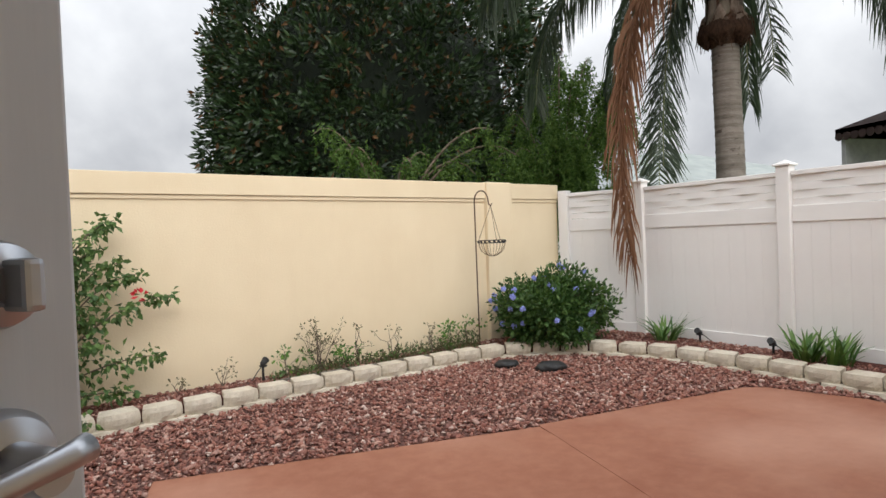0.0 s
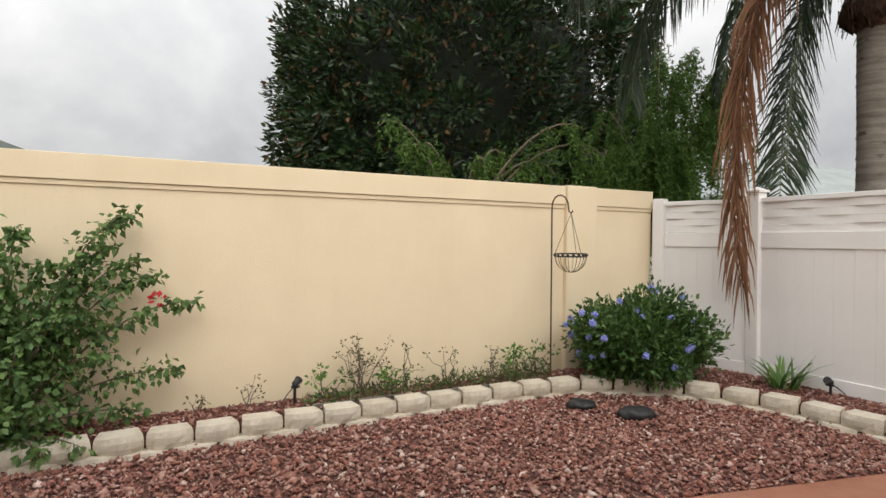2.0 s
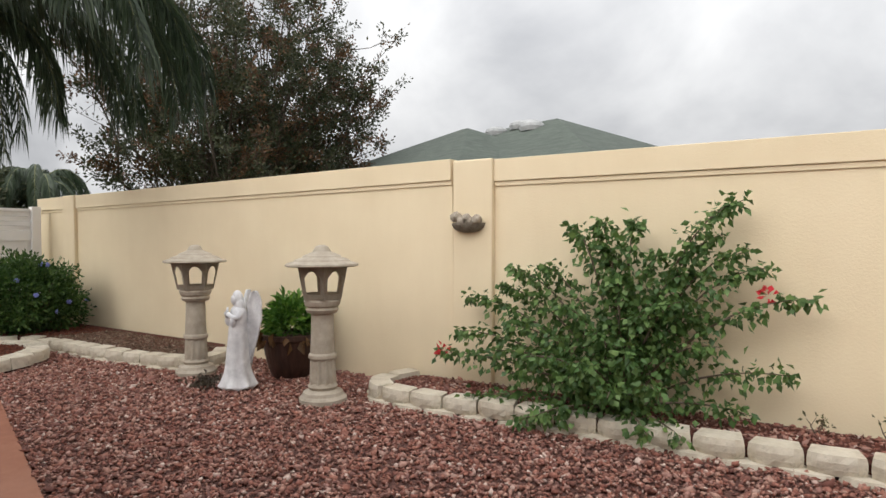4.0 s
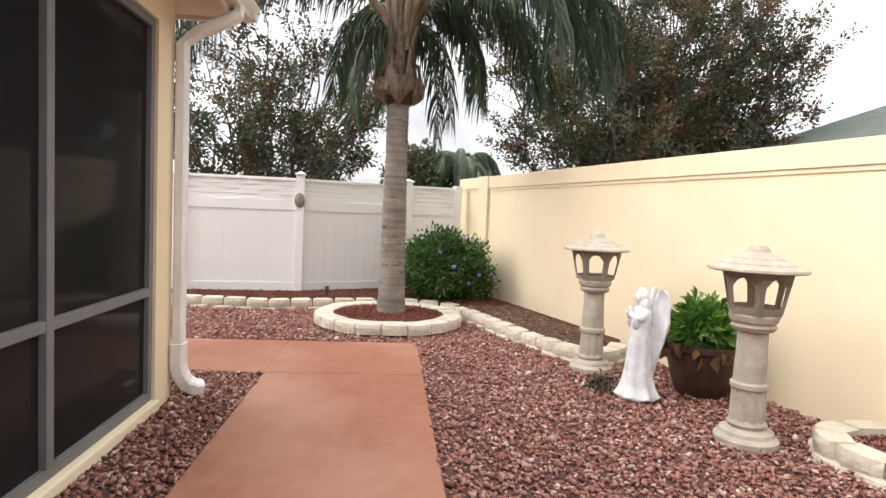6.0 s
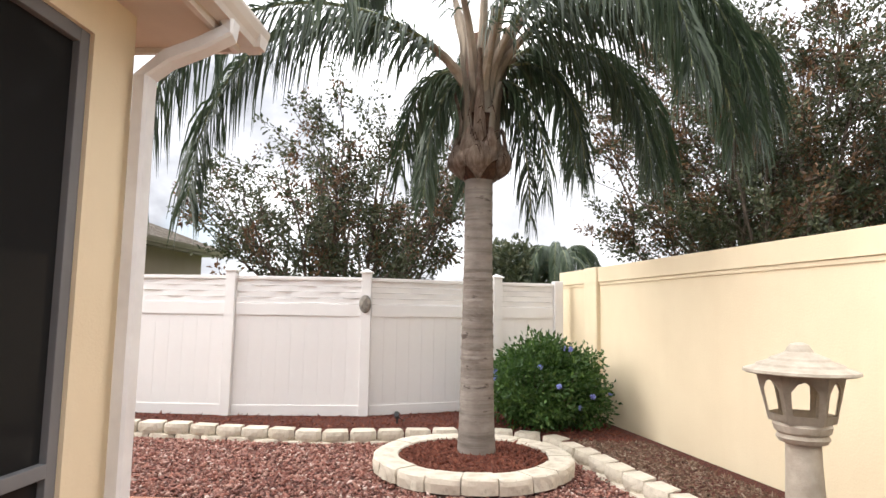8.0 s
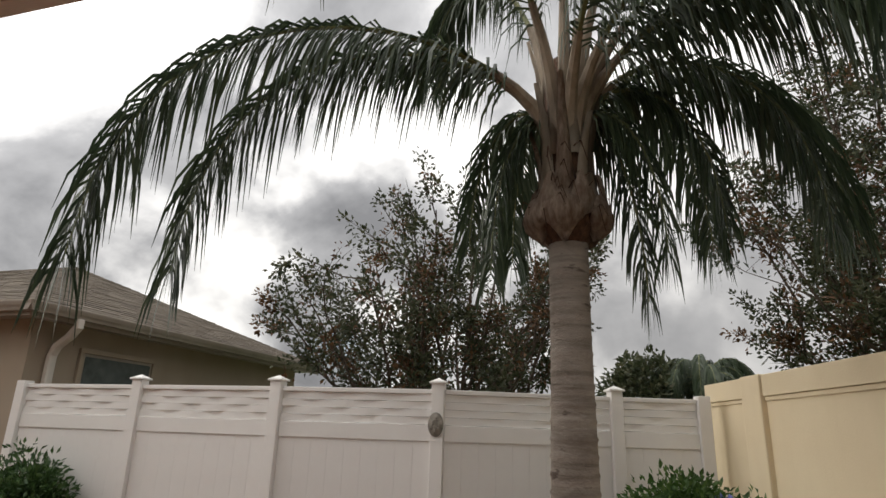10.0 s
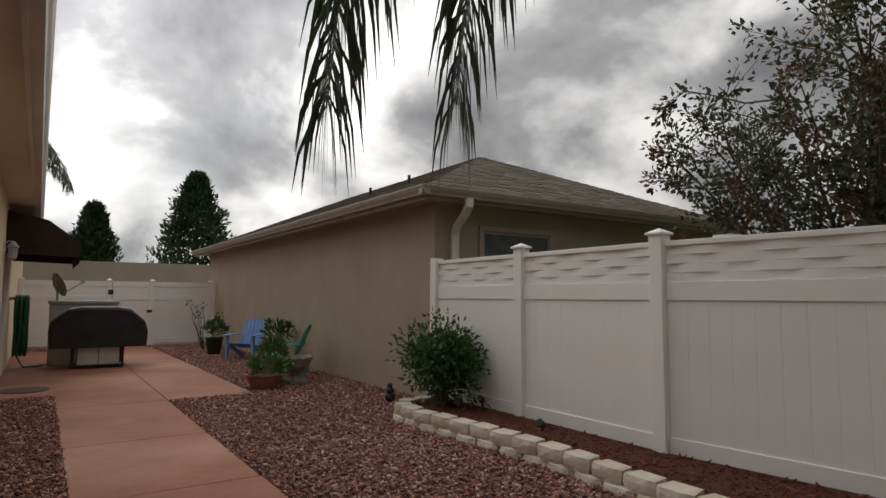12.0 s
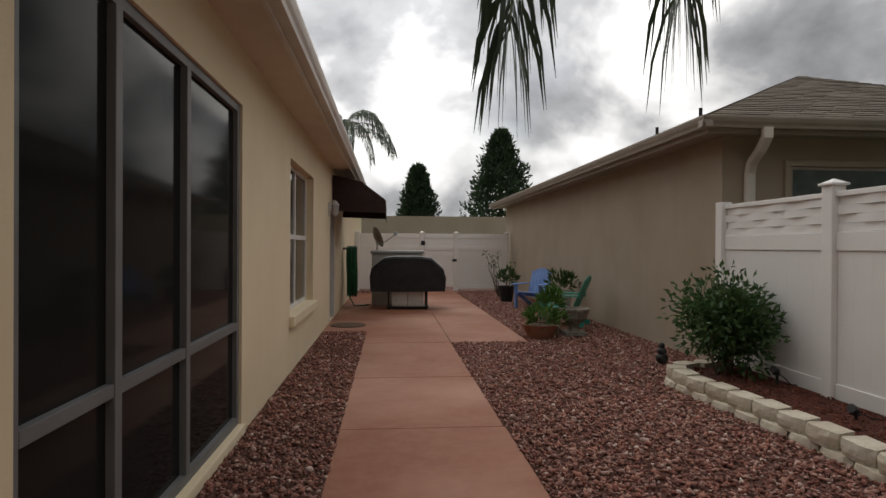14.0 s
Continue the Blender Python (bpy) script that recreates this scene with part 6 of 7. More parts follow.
cen = cen[cen[:, 2] > 0.43]
p_, o_ = clump_points(r_, cen, 0.07, 8)
leaves("foliage", p_, o_ + np.array([0, 0, 0.25]) + unit(p_ - np.array([0, 0, 0.45])), 0.115, 0.042, POT_LEAF, plant, 82, 0.2, sag=0.25)
r_ = np.random.RandomState(83)
a_ = r_.uniform(0, 6.28, 46)
p_ = np.stack([0.29 * np.cos(a_), 0.29 * np.sin(a_), r_.uniform(0.38, 0.47, 46)], 1)
tagged(leaves("drooping_leaves", p_, np.stack([np.cos(a_), np.sin(a_), -1.4 + 0 * a_], 1), 0.12, 0.075, MAGNOLIA_BROWN, plant, 84, 0.2), "withered leaves over the rim", kind="stuff")


def wall_planter():
    """A shell-shaped wall pocket heaped with stone blossoms."""
    d = Vector((7.2, 2.2, 0)).normalized()
    rz = math.degrees(math.atan2(d.y, d.x))
    root = thing("wall_planter", "grey stone shell wall planter heaped with carved blossoms", "wall ornament", -2.86, 4.905, 1.50, rz)
    bm = bmesh.new()
    rows = []
    for i in range(7):
        t = i / 6
        rows.append([bm.verts.new((0.165 * math.cos(a) * math.sin(t * math.pi / 2) ** 0.8, -0.13 * math.sin(a) * math.sin(t * math.pi / 2) ** 0.8 * (1 + 0.06 * math.cos(12 * a)), -0.085 * math.cos(t * math.pi / 2))) for a in np.linspace(0, math.pi, 17)])
    for a, b in zip(rows, rows[1:]):
        for j in range(16):
            bm.faces.new((a[j], a[j + 1], b[j + 1], b[j]))
    bmesh.ops.solidify(bm, geom=bm.faces, thickness=0.015)
    part("bowl", bm, WALL_STONE, root)
    rnd = random.Random(5)
    for i in range(11):
        bm = bmesh.new()
        bmesh.ops.create_icosphere(bm, subdivisions=2, radius=rnd.uniform(0.028, 0.046))
        for v in bm.verts:
            v.co *= 1 + 0.25 * noise.noise(v.co * 40 + Vector((i, 0, 0)))
        part("blossom", bm, WALL_STONE, root, m=pose(-0.115 + 0.023 * i, -0.03 - 0.045 * rnd.random(), 0.015 + 0.045 * rnd.random()))


wall_planter()


def plaque():
    """An oval relief plaque with curled leaves, hung on a fence post."""
    bm = bmesh.new()
    lathe(bm, [(0.01, 0.0), (1.0, 0.0), (1.0, 0.25), (0.85, 0.42), (0.4, 0.6), (0.01, 0.62)], 28, pose(0, 0, 0, 90, 0, 90) @ Matrix.Diagonal((0.078, 0.115, 0.06, 1)))
    rnd = random.Random(2)
    for i in range(16):
        a = i * 2.4
        r = 0.25 + 0.5 * rnd.random()
        bmesh.ops.create_icosphere(bm, subdivisions=2, radius=1, matrix=Matrix.Translation((0.032, 0.062 * r * math.cos(a), 0.092 * r * math.sin(a))) @ Matrix.Diagonal((0.012, rnd.uniform(0.010, 0.020), rnd.uniform(0.010, 0.022), 1)))
    ob = part("relief_plaque", bm, GREY_STONE, m=pose(-9.236, -0.05, 1.535), smooth=True)
    tagged(ob, "small oval grey stone relief plaque on a fence post", "wall ornament")


plaque()

# shepherd's hook and wire basket
hook = thing("shepherd_hook", "thin rusty iron shepherd's hook pole in the bed", "plant hanger", 2.80, 6.40)
pts = [(0, 0, 0.05), (0, 0, 1.0), (0, 0, 1.72)] + [(0.085 - 0.085 * math.cos(t), 0, 1.76 + 0.12 * math.sin(t)) for t in np.linspace(0.15, math.pi, 9)] + [(0.175, 0, 1.72), (0.20, 0, 1.705), (0.215, 0, 1.73)]
part("pole", tube(bmesh.new(), pts, 0.0085, 0.0075, 8), RUST, hook)
basket = thing("hanging_basket", "empty wire hanging basket on three thin chains", "hanging basket", 2.995, 6.395, 1.245)
for i in range(12):
    a = math.pi * 2 * i / 12
    part("wire", tube(bmesh.new(), [(0.155 * math.cos(a) * math.sin(t), 0.155 * math.sin(a) * math.sin(t), 0.03 - 0.155 * math.cos(t)) for t in np.linspace(0.08, math.pi / 2, 7)], 0.003, n=4), RUST, basket)
for z in (0.03, 0.06):
    part("rim", tube(bmesh.new(), [(0.157 * math.cos(a), 0.157 * math.sin(a), z) for a in np.linspace(0, 2 * math.pi, 25)], 0.0045, n=5), BLACK, basket)
for i in range(18):
    a = math.pi * 2 * i / 18
    bm = bmesh.new()
    bmesh.ops.create_icosphere(bm, subdivisions=1, radius=0.013)
    part("leaf_ornament", bm, BLACK, basket, m=pose(0.158 * math.cos(a), 0.158 * math.sin(a), 0.045))
for i in range(3):
    a = 2 * math.pi * i / 3 + 0.5
    part("chain", tube(bmesh.new(), [(0.155 * math.cos(a), 0.155 * math.sin(a), 0.06), (0.0, 0.0, 0.46)], 0.003, n=5), RUST, basket)


def spotlight(x, y, z, rz, label, h=0.2):
    root = thing("garden_spotlight", label, "garden light", x, y, z, rz, group="garden spotlights")
    part("stake", lathe(bmesh.new(), [(0.004, -0.08), (0.012, 0.0), (0.012, h)], 8), BLACK, root)
    part("lamp_head", lathe(bmesh.new(), [(0.014, -0.04), (0.027, -0.024), (0.030, 0.028), (0.034, 0.032), (0.034, 0.042), (0.028, 0.042)], 14, pose(0.02, 0, h + 0.01, 0, 65, 0)), BLACK, root)
    part("bracket", boxed(-0.012, 0.03, -0.03, 0.03, h - 0.03, h - 0.012, bevel=0.003), BLACK, root)
    part("cable", tube(bmesh.new(), [(-0.02, 0, h - 0.02), (-0.07, 0.02, h * 0.6), (-0.12, 0.05, 0.02), (-0.20, 0.07, 0.012), (-0.30, 0.04, 0.014), (-0.42, 0.09, 0.010)], 0.005, n=5), BLACK, root)


spotlight(0.40, 5.76, 0.085, 60, "small black spotlight on a stake in the wall bed", 0.16)
spotlight(5.00, 5.38, 0.085, 200, "small black spotlight on a stake by the fence", 0.12)
spotlight(5.16, 4.55, 0.085, 200, "small black spotlight on a stake by the fence", 0.12)
spotlight(-8.88, -3.95, 0.115, 20, "small black spotlight on a stake by the fence", 0.14)
spotlight(-8.75, -2.85, 0.115, 20, "small black spotlight on a stake by the fence", 0.08)
spotlight(-8.85, 0.45, 0.115, 0, "small black spotlight on a stake by the fence", 0.10)

for x, y, s in ((2.80, 5.62, 0.9), (3.14, 5.30, 1.1)):
    bm = bmesh.new()
    bmesh.ops.create_icosphere(bm, subdivisions=3, radius=1, matrix=Matrix.Diagonal((0.14 * s, 0.11 * s, 0.05 * s, 1)))
    for v in bm.verts:
        v.co *= 1 + 0.25 * noise.noise(v.co * 18)
    tagged(part("drain_cover", bm, BLACK, m=pose(x, y, 0.03), smooth=True), "low black plastic drain cover in the gravel", "drain cover", "drain covers")
wither = thing("withered_plant", "low withered dark plant beside the statue", "plant", -4.62, 3.20, 0.0)
r_ = np.random.RandomState(87)
bm = bmesh.new()
for i in range(16):
    a = r_.uniform(0, 6.28)
    tube(bm, [(0, 0, 0), (0.07 * math.cos(a), 0.06 * math.sin(a), 0.06), (0.17 * math.cos(a), 0.12 * math.sin(a), r_.uniform(0.02, 0.10))], 0.005, 0.002, 4)
part("stem", bm, DARK_TWIG, wither)
p_ = r_.normal(size=(150, 3)) * np.array([0.085, 0.06, 0.02]) + np.array([0, 0, 0.05])
leaves("foliage", p_, r_.normal(size=(150, 3)), 0.055, 0.030, SOIL, wither, 88, 0.3)

# dry weeds and bare stalks along the wall
weeds = thing("weed_strip", "dry weeds and bare stalks along the foot of the wall", "weeds", kind="stuff")
r_ = np.random.RandomState(91)
n_ = 1500
t_ = r_.uniform(0.0, 1.0, n_) ** 0.8
px_ = 0.45 + 2.35 * t_
py_ = 4.98 + 0.3070 * (px_ + 2.69) - r_.uniform(0.02, 0.42, n_)
hz_ = 0.09 + r_.uniform(0, 1, n_) ** 2.2 * (0.04 + 0.12 * t_)
p_ = np.stack([px_, py_, hz_], 1)
leaves("dry_weed", p_, r_.normal(size=(n_, 3)) * 0.7 + np.array([0, 0, 0.5]), 0.055, 0.016, DRY, weeds, 92, 0.2)
k_ = r_.choice(n_, 420, False)
leaves("green_weed", p_[k_] + np.array([0, 0, 0.02]), r_.normal(size=(420, 3)) + np.array([0, 0, 0.4]), 0.045, 0.022, STRAP, weeds, 93, 0.2)


def stalk(x, z, seed, green, label, bush=False):
    root = thing("dry_stalk" if not green else "weed_plant", label, "plant", x, 4.98 + 0.307 * (x + 2.69) - 0.16, 0.08, group="weeds by the wall")
    rnd = np.random.RandomState(seed)
    bm = bmesh.new()
    tips = []
    for i in range(9 if bush else 3):
        e = Vector((rnd.normal() * (0.16 if bush else 0.07), rnd.normal() * 0.04, z * rnd.uniform(0.7, 1.0)))
        pts = limb(bm, rnd, (0, 0, 0), e, 0.006, 0.002, 0.25, 4)
        tips.append(np.array(e))
        for _ in range(3 if bush else 1):
            f = pts[2] + Vector((rnd.normal() * 0.10, rnd.normal() * 0.03, abs(rnd.normal()) * 0.12))
            tube(bm, [pts[2], f], 0.003, 0.0015, 4)
            tips.append(np.array(f))
    part("twig", bm, TWIG, root)
    q, o = clump_points(rnd, np.array(tips), 0.05 if green else 0.025, 12 if green else 5)
    leaves("foliage", q, o, 0.05 if green else 0.03, 0.028 if green else 0.018, POT_LEAF if green else DRY, root, seed + 1, 0.2)


stalk(0.62, 0.26, 101, True, "small bright green weed by the wall")
stalk(0.95, 0.50, 103, False, "bare branching dry shrub by the wall", True)
stalk(1.22, 0.18, 104, True, "small green weed by the wall")
stalk(1.35, 0.42, 105, False, "thin dry stalk by the wall")
stalk(1.75, 0.40, 107, False, "thin dry stalk by the wall")
stalk(2.2, 0.34, 109, False, "thin dry stalk by the wall")
stalk(2.45, 0.30, 111, True, "small green weed by the wall")
stalk(0.05, 0.22, 113, False, "thin dry stalk by the wall")
stalk(-0.3, 0.16, 115, False, "thin dry stalk by the wall")
stalk(2.62, 0.34, 117, True, "green weed with tiny white flowers by the hook")
for a, b in (((0.55, 5.58), (1.35, 5.84)), ((1.3, 5.80), (2.25, 6.10))):
    m, n = along(a, b)
    tagged(part("edging_board", boxed(0, n, -0.012, 0.012, 0.03, 0.125, bevel=0.004), OLD_WOOD, m=m), "weathered grey edging board behind the stones", "edging board", "edging boards")

# ---- the open door at the start ----
hx_, hy_, ex_, ey_ = -0.170, -0.175, 0.285, 0.3473
m, n = along((hx_, hy_), (ex_, ey_))
door = thing("door_1", "open grey patio door with satin nickel hardware", "door", kind="structure")
door.matrix_basis = m
part("door_leaf", boxed(0, n, -0.022, 0.022, 0.08, 2.10, bevel=0.003), DOOR_PAINT, door)


def turn_part(name, prof, x, z, parent, label="", n=40):
    ob = part(name, lathe(bmesh.new(), prof, n, pose(x, -0.022, z, 90)), NICKEL, parent, label, smooth=True)
    ob.data.set_sharp_from_angle(angle=radians(35))
    return ob


bolt = turn_part("deadbolt", [(0.026, 0.0), (0.026, 0.004), (0.024, 0.010), (0.018, 0.014), (0.013, 0.016), (0.012, 0.022)], n - 0.050, 1.341, door, "round satin nickel deadbolt")
part("thumb_turn", boxed(n - 0.056, n - 0.044, -0.062, -0.040, 1.341 - 0.015, 1.341 + 0.015, bevel=0.0035), NICKEL, bolt)
lev = turn_part("lever_rose", [(0.031, 0.0), (0.031, 0.005), (0.027, 0.012), (0.018, 0.016), (0.014, 0.017), (0.0135, 0.046), (0.012, 0.050)], n - 0.052, 1.238, door, "satin nickel lever handle")
part("lever", tube(bmesh.new(), [(n - 0.030, -0.070, 1.246), (n - 0.042, -0.071, 1.244), (n - 0.065, -0.071, 1.241), (n - 0.10, -0.069, 1.236), (n - 0.14, -0.064, 1.230), (n - 0.165, -0.060, 1.228)], 0.0085, 0.0055, 16), NICKEL, lev, smooth=True)
frame_ = thing("door_frame", "white painted patio door frame", "door frame", kind="structure")
frame_.matrix_basis = NM
for x0, x1, z0, z1 in ((4.052, 4.082, 0.06, 2.138), (4.768, 4.798, 0.06, 2.138), (4.082, 4.768, 2.105, 2.138), (4.082, 4.768, 0.06, 0.085)):
    part("jamb", boxed(x0, x1, -0.19, 0.004, z0, z1), WINDOW_WHITE, frame_)

# ---- side yard ----
awn = thing("awning", "dark brown canvas awning over the side door", "awning")
bm = bmesh.new()
y0, y1, xo = -12.7, -10.15, HX - 1.0
for yy in (y0, y1):
    bm.faces.new([bm.verts.new(p) for p in ((HX - 0.01, yy, 2.72), (HX - 0.01, yy, 2.05), (xo, yy, 2.02), (xo, yy, 2.26), (HX - 0.55, yy, 2.60))])
for a, b in (((HX - 0.01, 2.72), (HX - 0.55, 2.60)), ((HX - 0.55, 2.60), (xo, 2.26)), ((xo, 2.26), (xo, 2.02))):
    bm.faces.new([bm.verts.new(p) for p in ((a[0], y0, a[1]), (b[0], y0, b[1]), (b[0], y1, b[1]), (a[0], y1, a[1]))])
bmesh.ops.remove_doubles(bm, verts=bm.verts, dist=1e-4)
bmesh.ops.solidify(bm, geom=bm.faces, thickness=0.012)
part("canopy", bm, BROWN_CLOTH, awn)
for i in range(12):
    yy = y0 + (y1 - y0) * i / 12
    part("scallop", lathe(bmesh.new(), [(0.105, 0.0), (0.105, 0.008)], 16, pose(xo - 0.004, yy + 0.106, 2.03, 0, -90, 0)), BROWN_CLOTH, awn)

lamp = thing("wall_lamp", "small pale lantern lamp on the house wall", "wall lamp", HX, -9.55, 1.95)
part("backplate", boxed(-0.02, 0.0, -0.05, 0.05, -0.02, 0.22, bevel=0.008), WINDOW_WHITE, lamp)
part("arm", tube(bmesh.new(), [(-0.01, 0, 0.17), (-0.06, 0, 0.25), (-0.12, 0, 0.24)], 0.008, n=6), WINDOW_WHITE, lamp)
part("lantern_body", lathe(bmesh.new(), [(0.03, -0.06), (0.055, -0.03), (0.065, 0.12), (0.08, 0.13), (0.04, 0.19), (0.01, 0.22)], 8, pose(-0.12, 0, 0.03)), STEEL, lamp)

sd = thing("door_2", "dark side door in a white frame", "door", kind="structure")
sd.matrix_basis = WM
a, b = 21.8 - 10.5, 21.8 - 9.55
part("door_leaf", boxed(a + 0.07, b - 0.07, -0.10, -0.06, 0.04, 2.08, bevel=0.004), BROWN_CLOTH, sd, "dark screen door")
for x0, x1, z0, z1 in ((a, a + 0.07, 0.02, 2.15), (b - 0.07, b, 0.02, 2.15), (a + 0.07, b - 0.07, 2.08, 2.15)):
    part("jamb", boxed(x0, x1, -0.11, 0.012, z0, z1, bevel=0.004), WINDOW_WHITE, sd)

tagged(part("doormat", lathe(bmesh.new(), [(0.30, 0.0), (0.31, 0.008), (0.30, 0.016), (0.02, 0.018)], 32, pose(-4.60, -9.35, 0)), RUST), "round brown mat on the terracotta slab", "doormat")

grill = thing("covered_grill", "barbecue grill under a fitted black cover", "grill", -5.72, -12.25)
bm = bmesh.new()
sect = [(-0.82, 0.40), (-0.84, 0.70), (-0.80, 0.90), (-0.52, 1.14), (-0.30, 1.18), (0.30, 1.18), (0.52, 1.14), (0.80, 0.90), (0.84, 0.70), (0.82, 0.40)]
rows = []
for y, k in ((-0.34, 0.93), (-0.31, 0.985), (-0.15, 1.0), (0.15, 1.0), (0.31, 0.985), (0.34, 0.93)):
    rows.append([bm.verts.new((x * (1 - (1 - k) * 0.4) + 0.012 * math.sin(z * 20 + y * 9), y + 0.02 * math.sin(x * 9) * (1.2 - z), 0.40 + (z - 0.40) * k)) for x, z in sect])
for p, q in zip(rows, rows[1:]):
    for i in range(len(sect) - 1):
        bm.faces.new((p[i], p[i + 1], q[i + 1], q[i]))
bm.faces.new(rows[0])
bm.faces.new(rows[-1][::-1])
part("cover", bm, BLACK_CLOTH, grill, "fitted black vinyl cover")
for x in (-0.18, 0.18):
    part("cabinet_door", boxed(x - 0.175, x + 0.175, -0.25, 0.25, 0.07, 0.398, bevel=0.01), PALE_BOX, grill)
for x in (-0.42, 0.42):
    for y in (-0.2, 0.2):
        part("leg", boxed(x - 0.02, x + 0.02, y - 0.02, y + 0.02, 0.0, 0.42), BLACK, grill)
part("base_shelf", boxed(-0.46, 0.46, -0.27, 0.27, 0.035, 0.065, bevel=0.006), BLACK, grill)

ac = thing("storage_box", "pale grey utility box behind the grill", "utility box", -5.5, -13.3)
part("body", boxed(-0.6, 0.6, -0.4, 0.4, 0.0, 1.22, bevel=0.02), PALE_BOX, ac)
part("lid", boxed(-0.63, 0.63, -0.43, 0.43, 1.22, 1.29, bevel=0.02), STEEL, ac)
dish = thing("satellite_dish", "small grey satellite dish with its arm on the utility box", "satellite dish", -5.02, -13.2, 1.285)
part("mast", tube(bmesh.new(), [(0, 0, 0), (0, 0, 0.16), (0.03, 0.04, 0.24)], 0.02, n=8), STEEL, dish)
part("reflector", lathe(bmesh.new(), [(0.02, 0.0), (0.12, 0.015), (0.21, 0.05), (0.26, 0.085), (0.255, 0.092), (0.2, 0.06), (0.11, 0.024), (0.02, 0.010)], 24, pose(0.05, 0.05, 0.30, 0, -68, 20), cap=False), GREY_STONE, dish)
part("feed_arm", tube(bmesh.new(), [(0.03, 0.05, 0.14), (-0.2, 0.1, 0.22), (-0.42, 0.15, 0.38)], 0.014, n=6), STEEL, dish)
part("feed_horn", boxed(-0.47, -0.39, 0.11, 0.19, 0.36, 0.46, bevel=0.01), STEEL, dish)

hose = thing("garden_hose", "green garden hose hung in long loops on the house wall", "garden hose", HX - 0.10, -12.95)
part("hanger", boxed(-0.24, 0.10, -0.06, 0.06, 1.30, 1.36, bevel=0.008), STEEL, hose)
for i in range(11):
    w, dp = 0.13 + 0.016 * ((i * 5) % 7), 1.16 - 0.035 * ((i * 3) % 6)
    part("loop", tube(bmesh.new(), [(-0.01 - 0.020 * i + 0.010 * math.sin(a * 2 + i), w * math.cos(a), 1.38 - dp / 2 + dp / 2 * math.sin(a)) for a in np.linspace(0, 2 * math.pi, 21)], 0.019, n=6), HOSE, hose)
part("nozzle_tail", tube(bmesh.new(), [(-0.05, 0.14, 0.5), (-0.08, 0.18, 0.2), (-0.18, 0.22, 0.02), (-0.4, 0.2, 0.018), (-0.5, 0.0, 0.018)], 0.016, n=6), HOSE, hose)


def adirondack(x, y, rz, mat, label):
    root = thing("adirondack_chair", label, "chair", x, y, 0, rz, group="garden chairs")
    for i in range(6):
        part("seat_slat", boxed(-0.26, 0.26, -0.27 + 0.083 * i, -0.27 + 0.083 * i + 0.075, 0.36 - 0.022 * i, 0.382 - 0.022 * i, bevel=0.005), mat, root)
    for i in range(6):
        x0 = -0.25 + 0.085 * i
        h = 0.62 + 0.10 * math.sin(math.pi * (i + 0.5) / 6)
        part("back_slat", boxed(x0, x0 + 0.075, -0.011, 0.011, 0, h, bevel=0.006), mat, root, m=pose(0, 0.22, 0.24, -24))
    part("back_rail", boxed(-0.26, 0.26, 0.013, 0.035, 0.30, 0.37, bevel=0.004), mat, root, m=pose(0, 0.22, 0.24, -24))
    for s in (-1, 1):
        part("arm", boxed(s * 0.33 - 0.065, s * 0.33 + 0.065, -0.36, 0.36, 0.54, 0.562, bevel=0.01), mat, root)
        part("front_leg", boxed(s * 0.295 - 0.02, s * 0.295 + 0.02, -0.31, -0.22, 0.0, 0.54, bevel=0.005), mat, root)
        part("rear_leg", boxed(s * 0.262 - 0.015, s * 0.262 + 0.015, -0.30, 0.50, -0.045, 0.045, bevel=0.005), mat, root, m=pose(0, 0.0, 0.235, -24))
    return root


adirondack(-8.58, -12.2, 140, BLUE_PLASTIC, "sky blue slatted garden chair by the tan wall")
adirondack(-8.38, -9.25, 60, GREEN_PLASTIC, "teal green slatted garden chair by the tan wall")


def pot_with_plant(x, y, r, h, mat, leaf, top, seed, label, plabel, spread_=1.15, ln=0.12):
    root = thing("plant_pot", label, "plant pot", x, y)
    part("pot_body", lathe(bmesh.new(), [(r * 0.68, 0.0), (r * 0.9, h * 0.55), (r, h * 0.9), (r * 1.08, h * 0.92), (r * 1.08, h), (r * 0.95, h), (r * 0.9, h * 0.88)], 24, cap=False), mat, root)
    part("soil", lathe(bmesh.new(), [(r * 0.94, h * 0.9), (0.01, h * 0.92)], 20), SOIL, root)
    pl = thing("potted_plant", plabel, "plant", x, y)
    rnd = np.random.RandomState(seed)
    c = blob_centres(rnd, 34, (0, 0, h + top * 0.45), (r * spread_, r * spread_, top * 0.5), 0.4)
    c = c[c[:, 2] > h]
    p, o = clump_points(rnd, c, 0.06, 9)
    leaves("foliage", p, o * 0.6 + unit(p - np.array([0, 0, h])) + np.array([0, 0, 0.3]), ln, ln * 0.3, leaf, pl, seed + 1, 0.2)
    part("stalk", tube(bmesh.new(), [(0, 0, h * 0.9), (0.01, 0, h + top * 0.4), (0, 0.01, h + top * 0.7)], 0.012, 0.005, 6), TWIG, pl)


pot_with_plant(-7.62, -7.75, 0.27, 0.22, TERRA, STRAP, 0.24, 121, "wide terracotta bowl at the edge of the slab", "yellow-green leafy plant in the terracotta bowl")
pot_with_plant(-8.28, -13.8, 0.20, 0.40, BLACK_CLOTH, DARK_SHRUB, 0.45, 123, "black plastic plant pot near the gate", "dark green bushy plant in the black pot")
pot_with_plant(-8.80, -10.7, 0.22, 0.52, PALE_BOX, DARK_SHRUB, 0.42, 125, "pale pedestal pot between the chairs", "dark green mounded plant in the pale pot", 1.6)
pot_with_plant(-7.93, -8.25, 0.17, 0.40, GREY_STONE, STRAP, 0.34, 127, "weathered grey stone urn by the green chair", "spiky green plant in the stone urn", 1.2)
